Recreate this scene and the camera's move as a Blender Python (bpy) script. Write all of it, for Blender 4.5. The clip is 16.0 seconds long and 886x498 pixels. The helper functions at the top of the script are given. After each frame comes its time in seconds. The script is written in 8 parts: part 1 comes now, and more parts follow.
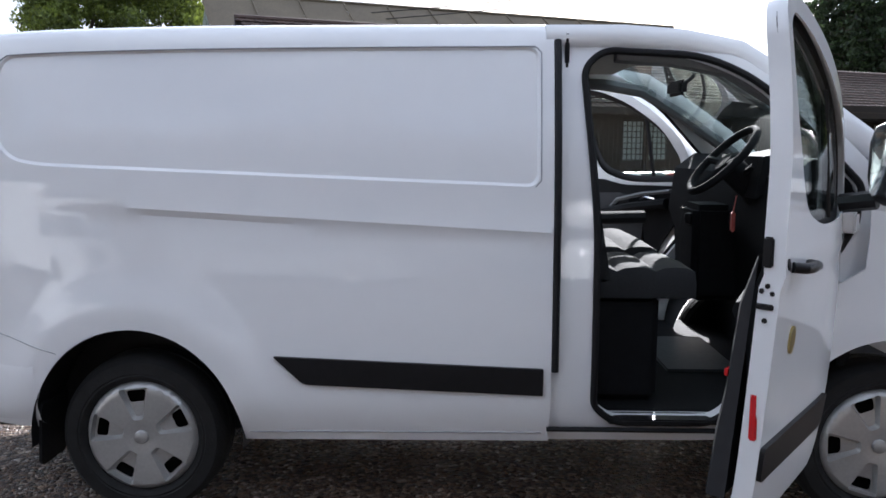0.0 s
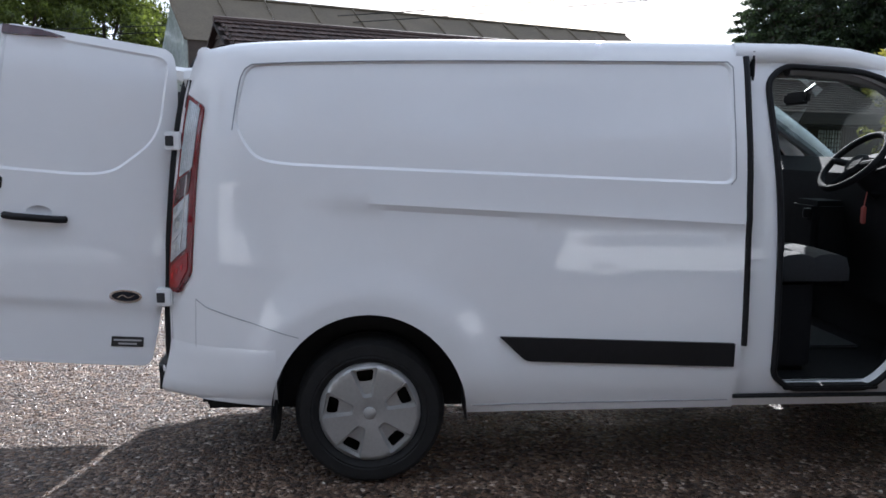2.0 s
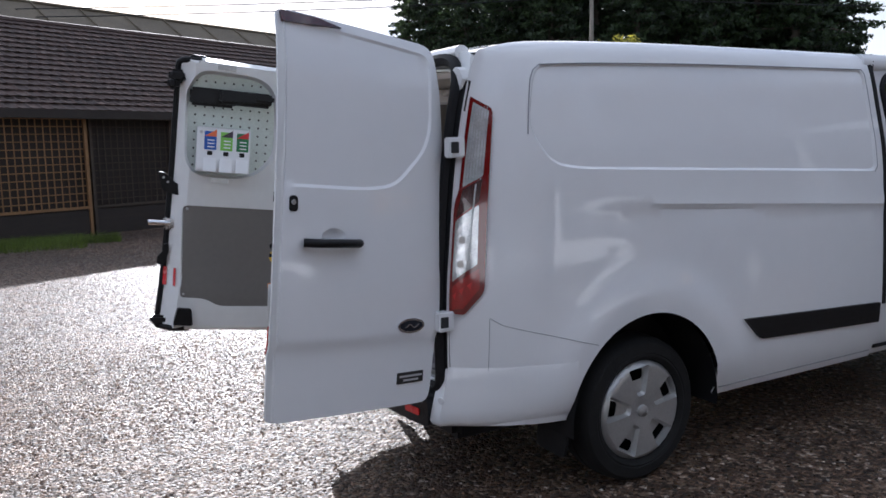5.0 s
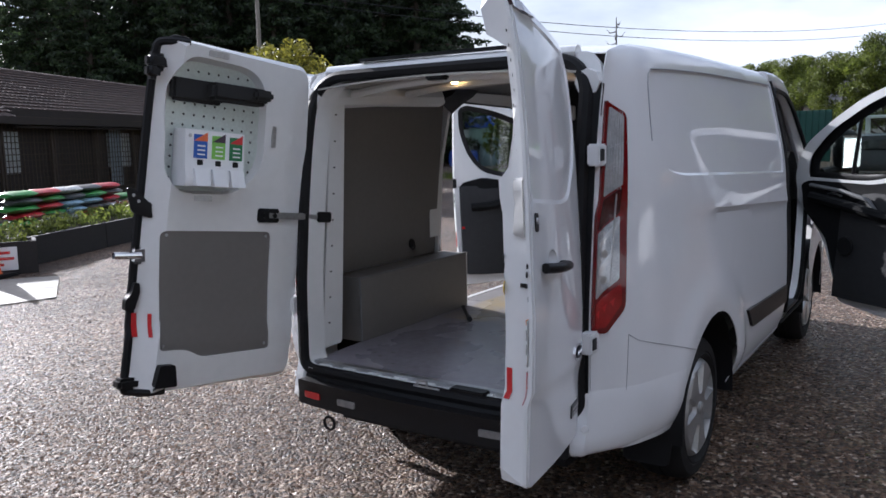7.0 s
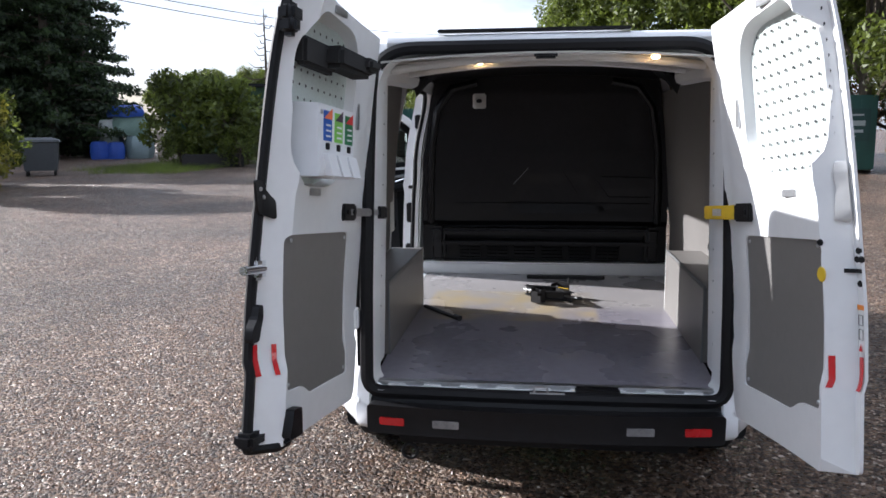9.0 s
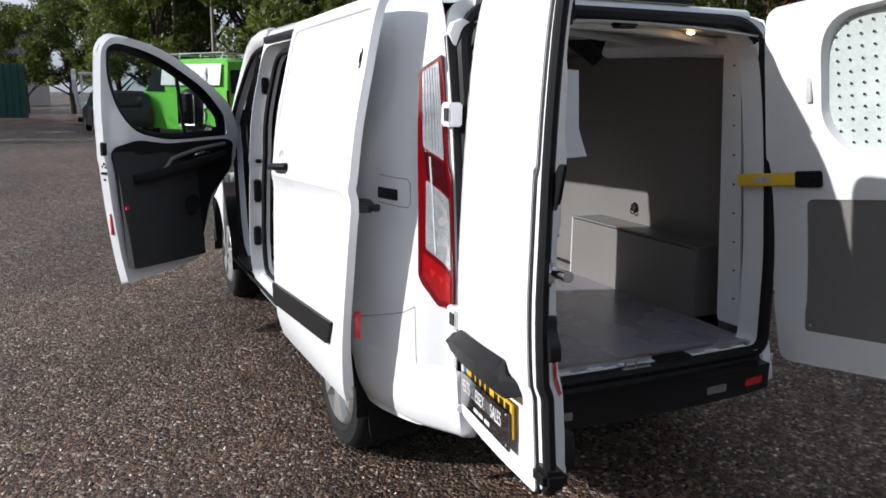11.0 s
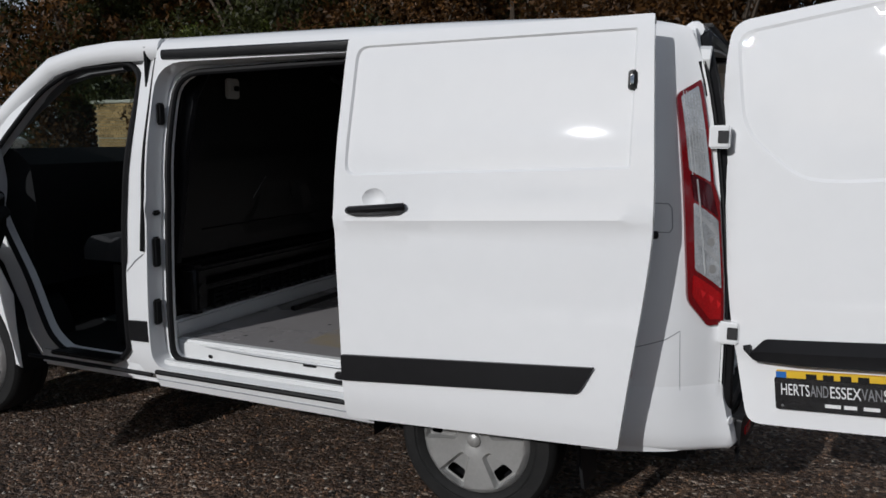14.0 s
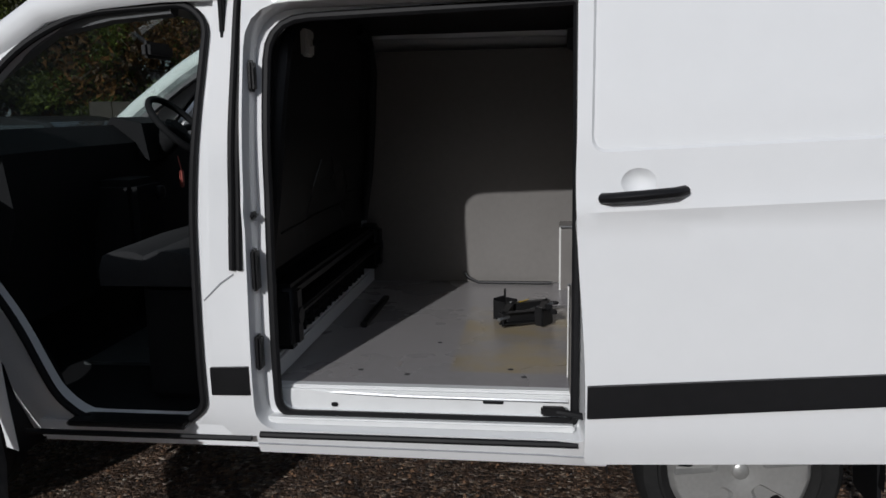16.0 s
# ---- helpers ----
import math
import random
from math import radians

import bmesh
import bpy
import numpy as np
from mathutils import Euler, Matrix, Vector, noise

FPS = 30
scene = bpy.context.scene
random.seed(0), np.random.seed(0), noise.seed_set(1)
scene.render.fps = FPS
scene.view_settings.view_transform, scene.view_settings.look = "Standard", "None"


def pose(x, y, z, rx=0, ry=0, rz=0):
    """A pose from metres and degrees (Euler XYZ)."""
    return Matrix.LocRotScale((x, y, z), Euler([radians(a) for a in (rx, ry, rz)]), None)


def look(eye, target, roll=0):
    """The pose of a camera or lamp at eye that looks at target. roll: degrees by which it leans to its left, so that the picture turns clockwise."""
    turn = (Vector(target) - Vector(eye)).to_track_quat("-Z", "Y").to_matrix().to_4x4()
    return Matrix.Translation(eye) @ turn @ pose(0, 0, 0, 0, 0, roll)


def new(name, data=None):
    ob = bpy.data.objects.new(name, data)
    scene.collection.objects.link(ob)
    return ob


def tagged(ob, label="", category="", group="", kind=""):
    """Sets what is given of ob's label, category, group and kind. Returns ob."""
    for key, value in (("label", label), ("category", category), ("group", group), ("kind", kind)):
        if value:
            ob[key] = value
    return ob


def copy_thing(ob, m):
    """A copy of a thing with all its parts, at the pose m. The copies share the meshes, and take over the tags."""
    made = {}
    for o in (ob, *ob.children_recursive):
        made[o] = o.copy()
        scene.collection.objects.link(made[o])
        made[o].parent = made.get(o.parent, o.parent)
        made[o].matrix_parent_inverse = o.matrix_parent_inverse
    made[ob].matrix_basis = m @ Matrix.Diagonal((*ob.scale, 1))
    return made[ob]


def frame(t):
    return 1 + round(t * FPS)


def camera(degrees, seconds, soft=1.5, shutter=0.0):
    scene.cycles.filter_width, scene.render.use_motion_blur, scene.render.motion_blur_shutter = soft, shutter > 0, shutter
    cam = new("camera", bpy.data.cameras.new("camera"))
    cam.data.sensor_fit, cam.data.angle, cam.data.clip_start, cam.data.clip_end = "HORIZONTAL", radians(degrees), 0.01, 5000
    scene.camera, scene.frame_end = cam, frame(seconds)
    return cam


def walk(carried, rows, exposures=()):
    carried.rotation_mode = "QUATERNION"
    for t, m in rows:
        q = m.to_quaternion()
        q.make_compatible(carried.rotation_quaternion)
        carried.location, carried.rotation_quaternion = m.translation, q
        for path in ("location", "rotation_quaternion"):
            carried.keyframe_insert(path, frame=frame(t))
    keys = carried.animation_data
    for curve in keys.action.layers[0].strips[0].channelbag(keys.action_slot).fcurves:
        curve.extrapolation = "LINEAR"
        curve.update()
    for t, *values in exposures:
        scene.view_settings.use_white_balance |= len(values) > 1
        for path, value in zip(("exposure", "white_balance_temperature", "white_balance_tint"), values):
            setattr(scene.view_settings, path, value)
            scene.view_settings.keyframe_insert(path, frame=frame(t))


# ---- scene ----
import functools

from mathutils import geometry

cam = camera(58.4, 16.0, soft=1.6)
PATH = [
    (0, (1.287, -3.94, 1.522), (1.238, -1.96, 1.251), 0.2),
    (0.5, (1.15, -4.159, 1.538), (1.092, -2.18, 1.253), 1.0),
    (1, (0.9, -4.306, 1.545), (0.974, -2.325, 1.276), 0.4),
    (1.5, (0.549, -4.297, 1.511), (0.644, -2.317, 1.248), 0.8),
    (2, (0.101, -4.296, 1.517), (0.228, -2.318, 1.253), 0.4),
    (2.5, (-0.377, -4.262, 1.533), (-0.19, -2.289, 1.265), -0.2),
    (3, (-0.923, -4.121, 1.551), (-0.573, -2.174, 1.263), -0.3),
    (3.5, (-1.336, -4.001, 1.555), (-0.792, -2.099, 1.261), -1.0),
    (4, (-1.74, -3.811, 1.541), (-1.012, -1.971, 1.251), -0.9),
    (4.2, (-1.906, -3.74, 1.525), (-1.113, -1.926, 1.241), -1.0),
    (6.3, (-3.219, -2.605, 1.548), (-1.845, -1.172, 1.31), -1.0),
    (6.5, (-3.37, -2.389, 1.556), (-1.893, -1.065, 1.3), -0.8),
    (7, (-3.596, -1.874, 1.58), (-1.941, -0.783, 1.311), -1.2),
    (7.5, (-3.706, -1.374, 1.568), (-1.947, -0.456, 1.313), -1.5),
    (8, (-3.851, -0.919, 1.595), (-1.998, -0.218, 1.325), -0.8),
    (8.5, (-3.889, -0.456, 1.58), (-1.97, 0.027, 1.293), -0.7),
    (9, (-3.921, 0.015, 1.567), (-1.959, 0.257, 1.269), -0.4),
    (9.2, (-3.909, 0.2, 1.582), (-1.938, 0.335, 1.27), -0.1),
    (11.3, (-3.205, 2.129, 1.592), (-1.481, 1.184, 1.225), 0.5),
    (11.5, (-3.144, 2.285, 1.584), (-1.466, 1.253, 1.236), 0.4),
    (12, (-2.826, 2.647, 1.544), (-1.281, 1.421, 1.211), -0.0),
    (12.5, (-2.471, 3.002, 1.541), (-1.077, 1.602, 1.227), 0.0),
    (13, (-2.053, 3.272, 1.514), (-0.831, 1.716, 1.218), 0.0),
    (13.5, (-1.582, 3.496, 1.51), (-0.554, 1.805, 1.223), -0.1),
    (14, (-1.118, 3.685, 1.52), (-0.303, 1.881, 1.239), 0.1),
    (14.5, (-0.609, 3.766, 1.537), (-0.002, 1.882, 1.249), 0.4),
    (15, (-0.115, 3.823, 1.543), (0.308, 1.89, 1.252), 0.2),
    (15.5, (0.295, 3.65, 1.527), (0.633, 1.701, 1.227), -0.5),
    (16, (0.641, 3.406, 1.505), (0.887, 1.452, 1.156), -1.0),
]
EXPOSURES = [(0, 1.33, 5750, 13), (1.5, 1.13, 5680, 12), (3.5, 1.06, 5650, 12), (4.2, 0.96, 5660, 13), (6.5, 0.72, 5680, 15), (7.5, 0.78, 5720, 15), (8.5, 1.05, 5760, 14), (9.2, 1.15, 5780, 13), (11.3, -0.1, 5900, 12), (11.5, -0.25, 5920, 12), (12.0, -0.55, 5890, 12), (12.5, -0.78, 5870, 11), (13.0, -0.97, 5850, 11), (14.5, -1.03, 5850, 11), (16, -1.03, 5850, 11)]
walk(cam, [(t, look(eye, target, roll)) for t, eye, target, roll in PATH], EXPOSURES)

# ---- light ----
SUN_ELEV, SUN_AZ = radians(23.5), radians(15.5)   # azimuth from +y towards +x
sun_way = Vector((math.sin(SUN_AZ) * math.cos(SUN_ELEV), math.cos(SUN_AZ) * math.cos(SUN_ELEV), math.sin(SUN_ELEV)))
world = bpy.data.worlds.new("sky")
scene.world = world
world.use_nodes = True
wn = world.node_tree
sky = wn.nodes.new("ShaderNodeTexSky")
sky.sky_type, sky.sun_disc, sky.sun_elevation, sky.sun_rotation = "NISHITA", False, SUN_ELEV, SUN_AZ
sky.air_density, sky.dust_density, sky.ozone_density = 1.0, 2.5, 1.0
wc = wn.nodes.new("ShaderNodeTexCoord")
wm = wn.nodes.new("ShaderNodeMapping")
wm.inputs["Scale"].default_value = (1.2, 1.2, 4.0)
wz = wn.nodes.new("ShaderNodeTexNoise")
wz.inputs["Scale"].default_value, wz.inputs["Detail"].default_value, wz.inputs["Roughness"].default_value = 1.6, 7.0, 0.55
wr = wn.nodes.new("ShaderNodeValToRGB")
wr.color_ramp.elements[0].position, wr.color_ramp.elements[1].position = 0.36, 0.62
wmix = wn.nodes.new("ShaderNodeMix")
wmix.data_type = "RGBA"
wmix.inputs["B"].default_value = (9.5, 9.8, 10.2, 1)
wn.links.new(wc.outputs["Generated"], wm.inputs["Vector"])
wn.links.new(wm.outputs[0], wz.inputs["Vector"])
wn.links.new(wz.outputs["Fac"], wr.inputs["Fac"])
wn.links.new(wr.outputs["Color"], wmix.inputs["Factor"])
wn.links.new(sky.outputs[0], wmix.inputs["A"])
wn.links.new(wmix.outputs["Result"], wn.nodes["Background"].inputs["Color"])
wn.nodes["Background"].inputs["Strength"].default_value = 0.070
sun = new("sun", bpy.data.lights.new("sun", "SUN"))
sun.data.energy, sun.data.angle, sun.data.color = 5.0, radians(0.55), (1.0, 0.94, 0.85)
sun.matrix_world = look(sun_way * 50, (0, 0, 0))


# ---- materials ----
def nodes_of(name):
    m = bpy.data.materials.new(name)
    m.use_nodes = True
    nt = m.node_tree
    return m, nt, nt.nodes["Principled BSDF"]


def rgba(c, k=1.0):
    return (c[0] * k, c[1] * k, c[2] * k, 1)


@functools.lru_cache(None)
def surface(name, colour, rough=0.5, metal=0.0, vary=0.12, scale=6.0, bump=0.0, bump_scale=60.0, coat=0.0, grain=(1, 1, 1), island=0.0, piece=0.0, rough_vary=0.08, spec=0.5):
    """A painted, moulded, woven or bare surface: colour with two scales of variation, uneven gloss and fine relief."""
    m, nt, b = nodes_of(name)
    N, L = nt.nodes.new, nt.links.new
    co = N("ShaderNodeTexCoord")
    mp = N("ShaderNodeMapping")
    mp.inputs["Scale"].default_value = grain
    L(co.outputs["Object"], mp.inputs["Vector"])
    big, fine = N("ShaderNodeTexNoise"), N("ShaderNodeTexNoise")
    big.inputs["Scale"].default_value, big.inputs["Detail"].default_value = scale * 0.25, 5
    fine.inputs["Scale"].default_value, fine.inputs["Detail"].default_value = scale * 4, 6
    for n in (big, fine):
        L(mp.outputs[0], n.inputs["Vector"])
    add = N("ShaderNodeMath")
    add.operation = "ADD"
    L(big.outputs["Fac"], add.inputs[0])
    L(fine.outputs["Fac"], add.inputs[1])
    mr = N("ShaderNodeMapRange")
    mr.inputs["From Min"].default_value, mr.inputs["From Max"].default_value = 0.65, 1.35
    mr.inputs["To Min"].default_value, mr.inputs["To Max"].default_value = 1 - vary, 1 + vary
    L(add.outputs[0], mr.inputs["Value"])
    last = mr.outputs[0]
    for amount, node, out in ((island, "ShaderNodeNewGeometry", "Random Per Island"), (piece, "ShaderNodeObjectInfo", "Random")):
        if amount:
            g, r2, mu = N(node), N("ShaderNodeMapRange"), N("ShaderNodeMath")
            r2.inputs["To Min"].default_value, r2.inputs["To Max"].default_value = 1 - amount, 1 + amount
            mu.operation = "MULTIPLY"
            L(g.outputs[out], r2.inputs["Value"])
            L(r2.outputs[0], mu.inputs[0])
            L(last, mu.inputs[1])
            last = mu.outputs[0]
    vm = N("ShaderNodeVectorMath")
    vm.operation = "SCALE"
    vm.inputs[0].default_value = colour
    L(last, vm.inputs["Scale"])
    L(vm.outputs[0], b.inputs["Base Color"])
    rr = N("ShaderNodeMapRange")
    rr.inputs["To Min"].default_value, rr.inputs["To Max"].default_value = max(rough - rough_vary, 0.02), min(rough + rough_vary, 1)
    L(big.outputs["Fac"], rr.inputs["Value"])
    L(rr.outputs[0], b.inputs["Roughness"])
    b.inputs["Metallic"].default_value = metal
    b.inputs["Specular IOR Level"].default_value = spec
    if coat:
        b.inputs["Coat Weight"].default_value, b.inputs["Coat Roughness"].default_value = coat, 0.03
    if bump:
        bn, bp = N("ShaderNodeTexNoise"), N("ShaderNodeBump")
        bn.inputs["Scale"].default_value, bn.inputs["Detail"].default_value = bump_scale, 4
        L(mp.outputs[0], bn.inputs["Vector"])
        bp.inputs["Strength"].default_value, bp.inputs["Distance"].default_value = bump, 0.01
        L(bn.outputs["Fac"], bp.inputs["Height"])
        L(bp.outputs[0], b.inputs["Normal"])
    return m


def glass(name, tint=(0.93, 0.97, 0.95), rough=0.0, mixed=0.12):
    """Thin pane: see-through with a tint, and a mirror at grazing angles."""
    m, nt, b = nodes_of(name)
    N, L = nt.nodes.new, nt.links.new
    nt.nodes.remove(b)
    tr, gl, mix, lw, pw, fr = N("ShaderNodeBsdfTransparent"), N("ShaderNodeBsdfGlossy"), N("ShaderNodeMixShader"), N("ShaderNodeLayerWeight"), N("ShaderNodeMath"), N("ShaderNodeMath")
    tr.inputs["Color"].default_value = rgba(tint)
    gl.inputs["Roughness"].default_value = rough
    lw.inputs["Blend"].default_value = 0.5
    pw.operation, fr.operation = "POWER", "MULTIPLY_ADD"
    pw.inputs[1].default_value, fr.inputs[1].default_value, fr.inputs[2].default_value = 4.0, 0.8, 0.03
    L(lw.outputs["Facing"], pw.inputs[0])
    L(pw.outputs[0], fr.inputs[0])
    L(fr.outputs[0], mix.inputs[0])
    L(tr.outputs[0], mix.inputs[1])
    L(gl.outputs[0], mix.inputs[2])
    L(mix.outputs[0], nt.nodes["Material Output"].inputs["Surface"])
    return m


def glowing(name, colour, strength):
    m, nt, b = nodes_of(name)
    b.inputs["Base Color"].default_value = rgba(colour)
    b.inputs["Emission Color"].default_value, b.inputs["Emission Strength"].default_value = rgba(colour), strength
    return m


def gravel_material():
    """Loose gravel: stones of many tints, sharp relief, damp darker drifts and a little sheen."""
    m, nt, b = nodes_of("gravel")
    N, L = nt.nodes.new, nt.links.new
    co = N("ShaderNodeTexCoord")
    v1, v2, big, mid = N("ShaderNodeTexVoronoi"), N("ShaderNodeTexVoronoi"), N("ShaderNodeTexNoise"), N("ShaderNodeTexNoise")
    v1.inputs["Scale"].default_value, v2.inputs["Scale"].default_value = 52, 125
    big.inputs["Scale"].default_value, big.inputs["Detail"].default_value = 0.35, 6
    mid.inputs["Scale"].default_value, mid.inputs["Detail"].default_value = 4.5, 5
    for n in (big, mid):
        L(co.outputs["Object"], n.inputs["Vector"])
    warp, ws, wa = N("ShaderNodeTexNoise"), N("ShaderNodeVectorMath"), N("ShaderNodeVectorMath")
    warp.inputs["Scale"].default_value, warp.inputs["Detail"].default_value = 38, 4
    ws.operation, wa.operation = "SCALE", "ADD"
    ws.inputs["Scale"].default_value = 0.022
    L(co.outputs["Object"], warp.inputs["Vector"])
    L(warp.outputs["Color"], ws.inputs[0])
    L(ws.outputs[0], wa.inputs[0])
    L(co.outputs["Object"], wa.inputs[1])
    for n in (v1, v2):
        L(wa.outputs[0], n.inputs["Vector"])
    sep = N("ShaderNodeSeparateColor")
    L(v1.outputs["Color"], sep.inputs[0])
    ramp = N("ShaderNodeValToRGB")
    e = ramp.color_ramp.elements
    e[0].color, e[1].color = (0.018, 0.010, 0.006, 1), (0.58, 0.49, 0.41, 1)
    for p, c in ((0.30, (0.056, 0.032, 0.019, 1)), (0.55, (0.102, 0.059, 0.036, 1)), (0.78, (0.158, 0.098, 0.062, 1)), (0.91, (0.26, 0.182, 0.125, 1)), (0.97, (0.39, 0.31, 0.24, 1))):
        k = e.new(p)
        k.color = c
    L(sep.outputs[0], ramp.inputs["Fac"])
    mr = N("ShaderNodeMapRange")
    mr.inputs["From Min"].default_value, mr.inputs["From Max"].default_value = 0.3, 0.7
    mr.inputs["To Min"].default_value, mr.inputs["To Max"].default_value = 0.55, 1.5
    L(big.outputs["Fac"], mr.inputs["Value"])
    m2 = N("ShaderNodeMapRange")
    m2.inputs["From Min"].default_value, m2.inputs["From Max"].default_value = 0.3, 0.7
    m2.inputs["To Min"].default_value, m2.inputs["To Max"].default_value = 0.7, 1.25
    L(mid.outputs["Fac"], m2.inputs["Value"])
    mu = N("ShaderNodeMath")
    mu.operation = "MULTIPLY"
    L(mr.outputs[0], mu.inputs[0])
    L(m2.outputs[0], mu.inputs[1])
    vm = N("ShaderNodeVectorMath")
    vm.operation = "SCALE"
    L(ramp.outputs[0], vm.inputs[0])
    L(mu.outputs[0], vm.inputs["Scale"])
    L(vm.outputs[0], b.inputs["Base Color"])
    b.inputs["Specular IOR Level"].default_value = 0.45
    rr = N("ShaderNodeMapRange")
    rr.inputs["To Min"].default_value, rr.inputs["To Max"].default_value = 0.22, 0.78
    L(sep.outputs[1], rr.inputs["Value"])
    L(rr.outputs[0], b.inputs["Roughness"])
    h = N("ShaderNodeMath")
    h.operation = "MULTIPLY_ADD"
    h.inputs[1].default_value = 0.35
    L(v2.outputs["Distance"], h.inputs[0])
    L(v1.outputs["Distance"], h.inputs[2])
    bp = N("ShaderNodeBump")
    bp.invert = True
    bp.inputs["Strength"].default_value, bp.inputs["Distance"].default_value = 1.0, 0.029
    L(h.outputs[0], bp.inputs["Height"])
    L(bp.outputs[0], b.inputs["Normal"])
    return m


def floor_material():
    """Grey floor board with a tan stained patch where a box once stood, pale scuffs, and sunlight painted over the
    front half.
    """
    m = surface("grey_floor_board", (0.225, 0.213, 0.245), 0.28, vary=0.25, scale=7, bump=0.08, bump_scale=200, rough_vary=0.16)
    nt = m.node_tree
    N, L, b = nt.nodes.new, nt.links.new, nt.nodes["Principled BSDF"]
    old = b.inputs["Base Color"].links[0].from_socket
    co, sep, no, no2 = N("ShaderNodeTexCoord"), N("ShaderNodeSeparateXYZ"), N("ShaderNodeTexNoise"), N("ShaderNodeTexNoise")
    no.inputs["Scale"].default_value, no.inputs["Detail"].default_value = 5.0, 6
    no2.inputs["Scale"].default_value, no2.inputs["Detail"].default_value = 2.2, 8
    L(co.outputs["Object"], sep.inputs[0])
    L(co.outputs["Object"], no.inputs["Vector"])
    L(co.outputs["Object"], no2.inputs["Vector"])
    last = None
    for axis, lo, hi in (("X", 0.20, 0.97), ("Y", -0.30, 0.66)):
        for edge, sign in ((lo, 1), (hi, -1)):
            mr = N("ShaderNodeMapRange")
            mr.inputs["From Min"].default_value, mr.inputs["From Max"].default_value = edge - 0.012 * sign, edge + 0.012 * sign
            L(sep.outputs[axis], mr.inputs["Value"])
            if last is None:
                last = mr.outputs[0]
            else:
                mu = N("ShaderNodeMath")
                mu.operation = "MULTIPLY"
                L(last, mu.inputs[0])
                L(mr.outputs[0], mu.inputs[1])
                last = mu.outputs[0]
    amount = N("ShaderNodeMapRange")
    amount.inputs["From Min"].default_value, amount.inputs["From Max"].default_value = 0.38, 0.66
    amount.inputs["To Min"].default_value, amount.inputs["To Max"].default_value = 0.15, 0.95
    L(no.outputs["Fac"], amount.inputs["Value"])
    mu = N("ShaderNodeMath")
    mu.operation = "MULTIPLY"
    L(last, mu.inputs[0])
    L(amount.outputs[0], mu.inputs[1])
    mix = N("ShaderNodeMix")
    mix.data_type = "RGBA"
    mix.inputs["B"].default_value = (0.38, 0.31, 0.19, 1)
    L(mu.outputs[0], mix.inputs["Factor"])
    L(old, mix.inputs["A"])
    # Front half painted paler to carry the sunlight from the side door.
    sunlit_front = N("ShaderNodeMapRange")
    sunlit_front.inputs["From Min"].default_value, sunlit_front.inputs["From Max"].default_value = 0.42, 0.62
    sunlit_front.inputs["To Max"].default_value = 0.75
    addn = N("ShaderNodeMath")
    addn.operation = "MULTIPLY_ADD"
    addn.inputs[1].default_value, addn.inputs[2].default_value = 0.25, -0.12
    L(no2.outputs["Fac"], addn.inputs[0])
    sumx = N("ShaderNodeMath")
    sumx.operation = "ADD"
    L(addn.outputs[0], sumx.inputs[0])
    L(sep.outputs["X"], sumx.inputs[1])
    L(sumx.outputs[0], sunlit_front.inputs["Value"])
    pale_mix = N("ShaderNodeMix")
    pale_mix.data_type = "RGBA"
    pale_mix.inputs["B"].default_value = (0.36, 0.345, 0.335, 1)
    L(sunlit_front.outputs[0], pale_mix.inputs["Factor"])
    L(old, pale_mix.inputs["A"])
    L(pale_mix.outputs["Result"], mix.inputs["A"])
    scuff = N("ShaderNodeMapRange")
    scuff.inputs["From Min"].default_value, scuff.inputs["From Max"].default_value = 0.60, 0.70
    scuff.inputs["To Max"].default_value = 0.5
    L(no2.outputs["Fac"], scuff.inputs["Value"])
    mix2 = N("ShaderNodeMix")
    mix2.data_type = "RGBA"
    mix2.inputs["B"].default_value = (0.40, 0.38, 0.36, 1)
    L(scuff.outputs[0], mix2.inputs["Factor"])
    L(mix.outputs["Result"], mix2.inputs["A"])
    L(mix2.outputs["Result"], b.inputs["Base Color"])
    return m


WHITE = surface("white_paint", (0.80, 0.81, 0.82), 0.55, vary=0.012, coat=1.0, rough_vary=0.03, scale=3, spec=0.0)
WHITE_IN = surface("white_inner_paint", (0.76, 0.77, 0.77), 0.38, vary=0.03, rough_vary=0.06)
BLACK = surface("black_plastic", (0.011, 0.011, 0.012), 0.38, vary=0.2, bump=0.12, bump_scale=300, spec=0.22)
RUBBER = surface("black_rubber", (0.010, 0.010, 0.011), 0.55, vary=0.2, spec=0.2)
GAP = surface("panel_gap", (0.03, 0.03, 0.032), 0.8)
SEAM = surface("panel_seam", (0.30, 0.31, 0.33), 0.7)
TYRE = surface("tyre_rubber", (0.012, 0.012, 0.012), 0.75, vary=0.3, bump=0.2, bump_scale=90, spec=0.3)
SILVER = surface("silver_wheel_trim", (0.42, 0.42, 0.41), 0.34, metal=0.55, vary=0.08, scale=20)
STEEL = surface("zinc_steel", (0.5, 0.51, 0.52), 0.35, metal=0.9, vary=0.15, scale=20)
CHROME = surface("chrome", (0.75, 0.76, 0.78), 0.08, metal=1.0, vary=0.03)
GALV = surface("galvanised_sheet", (0.58, 0.64, 0.61), 0.42, metal=0.25, vary=0.12, scale=22, rough_vary=0.15)
PLY = surface("grey_lining_board", (0.175, 0.165, 0.155), 0.45, vary=0.06, scale=9, bump=0.08, bump_scale=220)
FLOORBOARD = floor_material()
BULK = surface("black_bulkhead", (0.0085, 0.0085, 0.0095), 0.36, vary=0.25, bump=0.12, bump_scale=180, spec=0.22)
CLOTH = surface("charcoal_cloth", (0.016, 0.0165, 0.018), 0.9, vary=0.25, scale=30, bump=0.3, bump_scale=400)
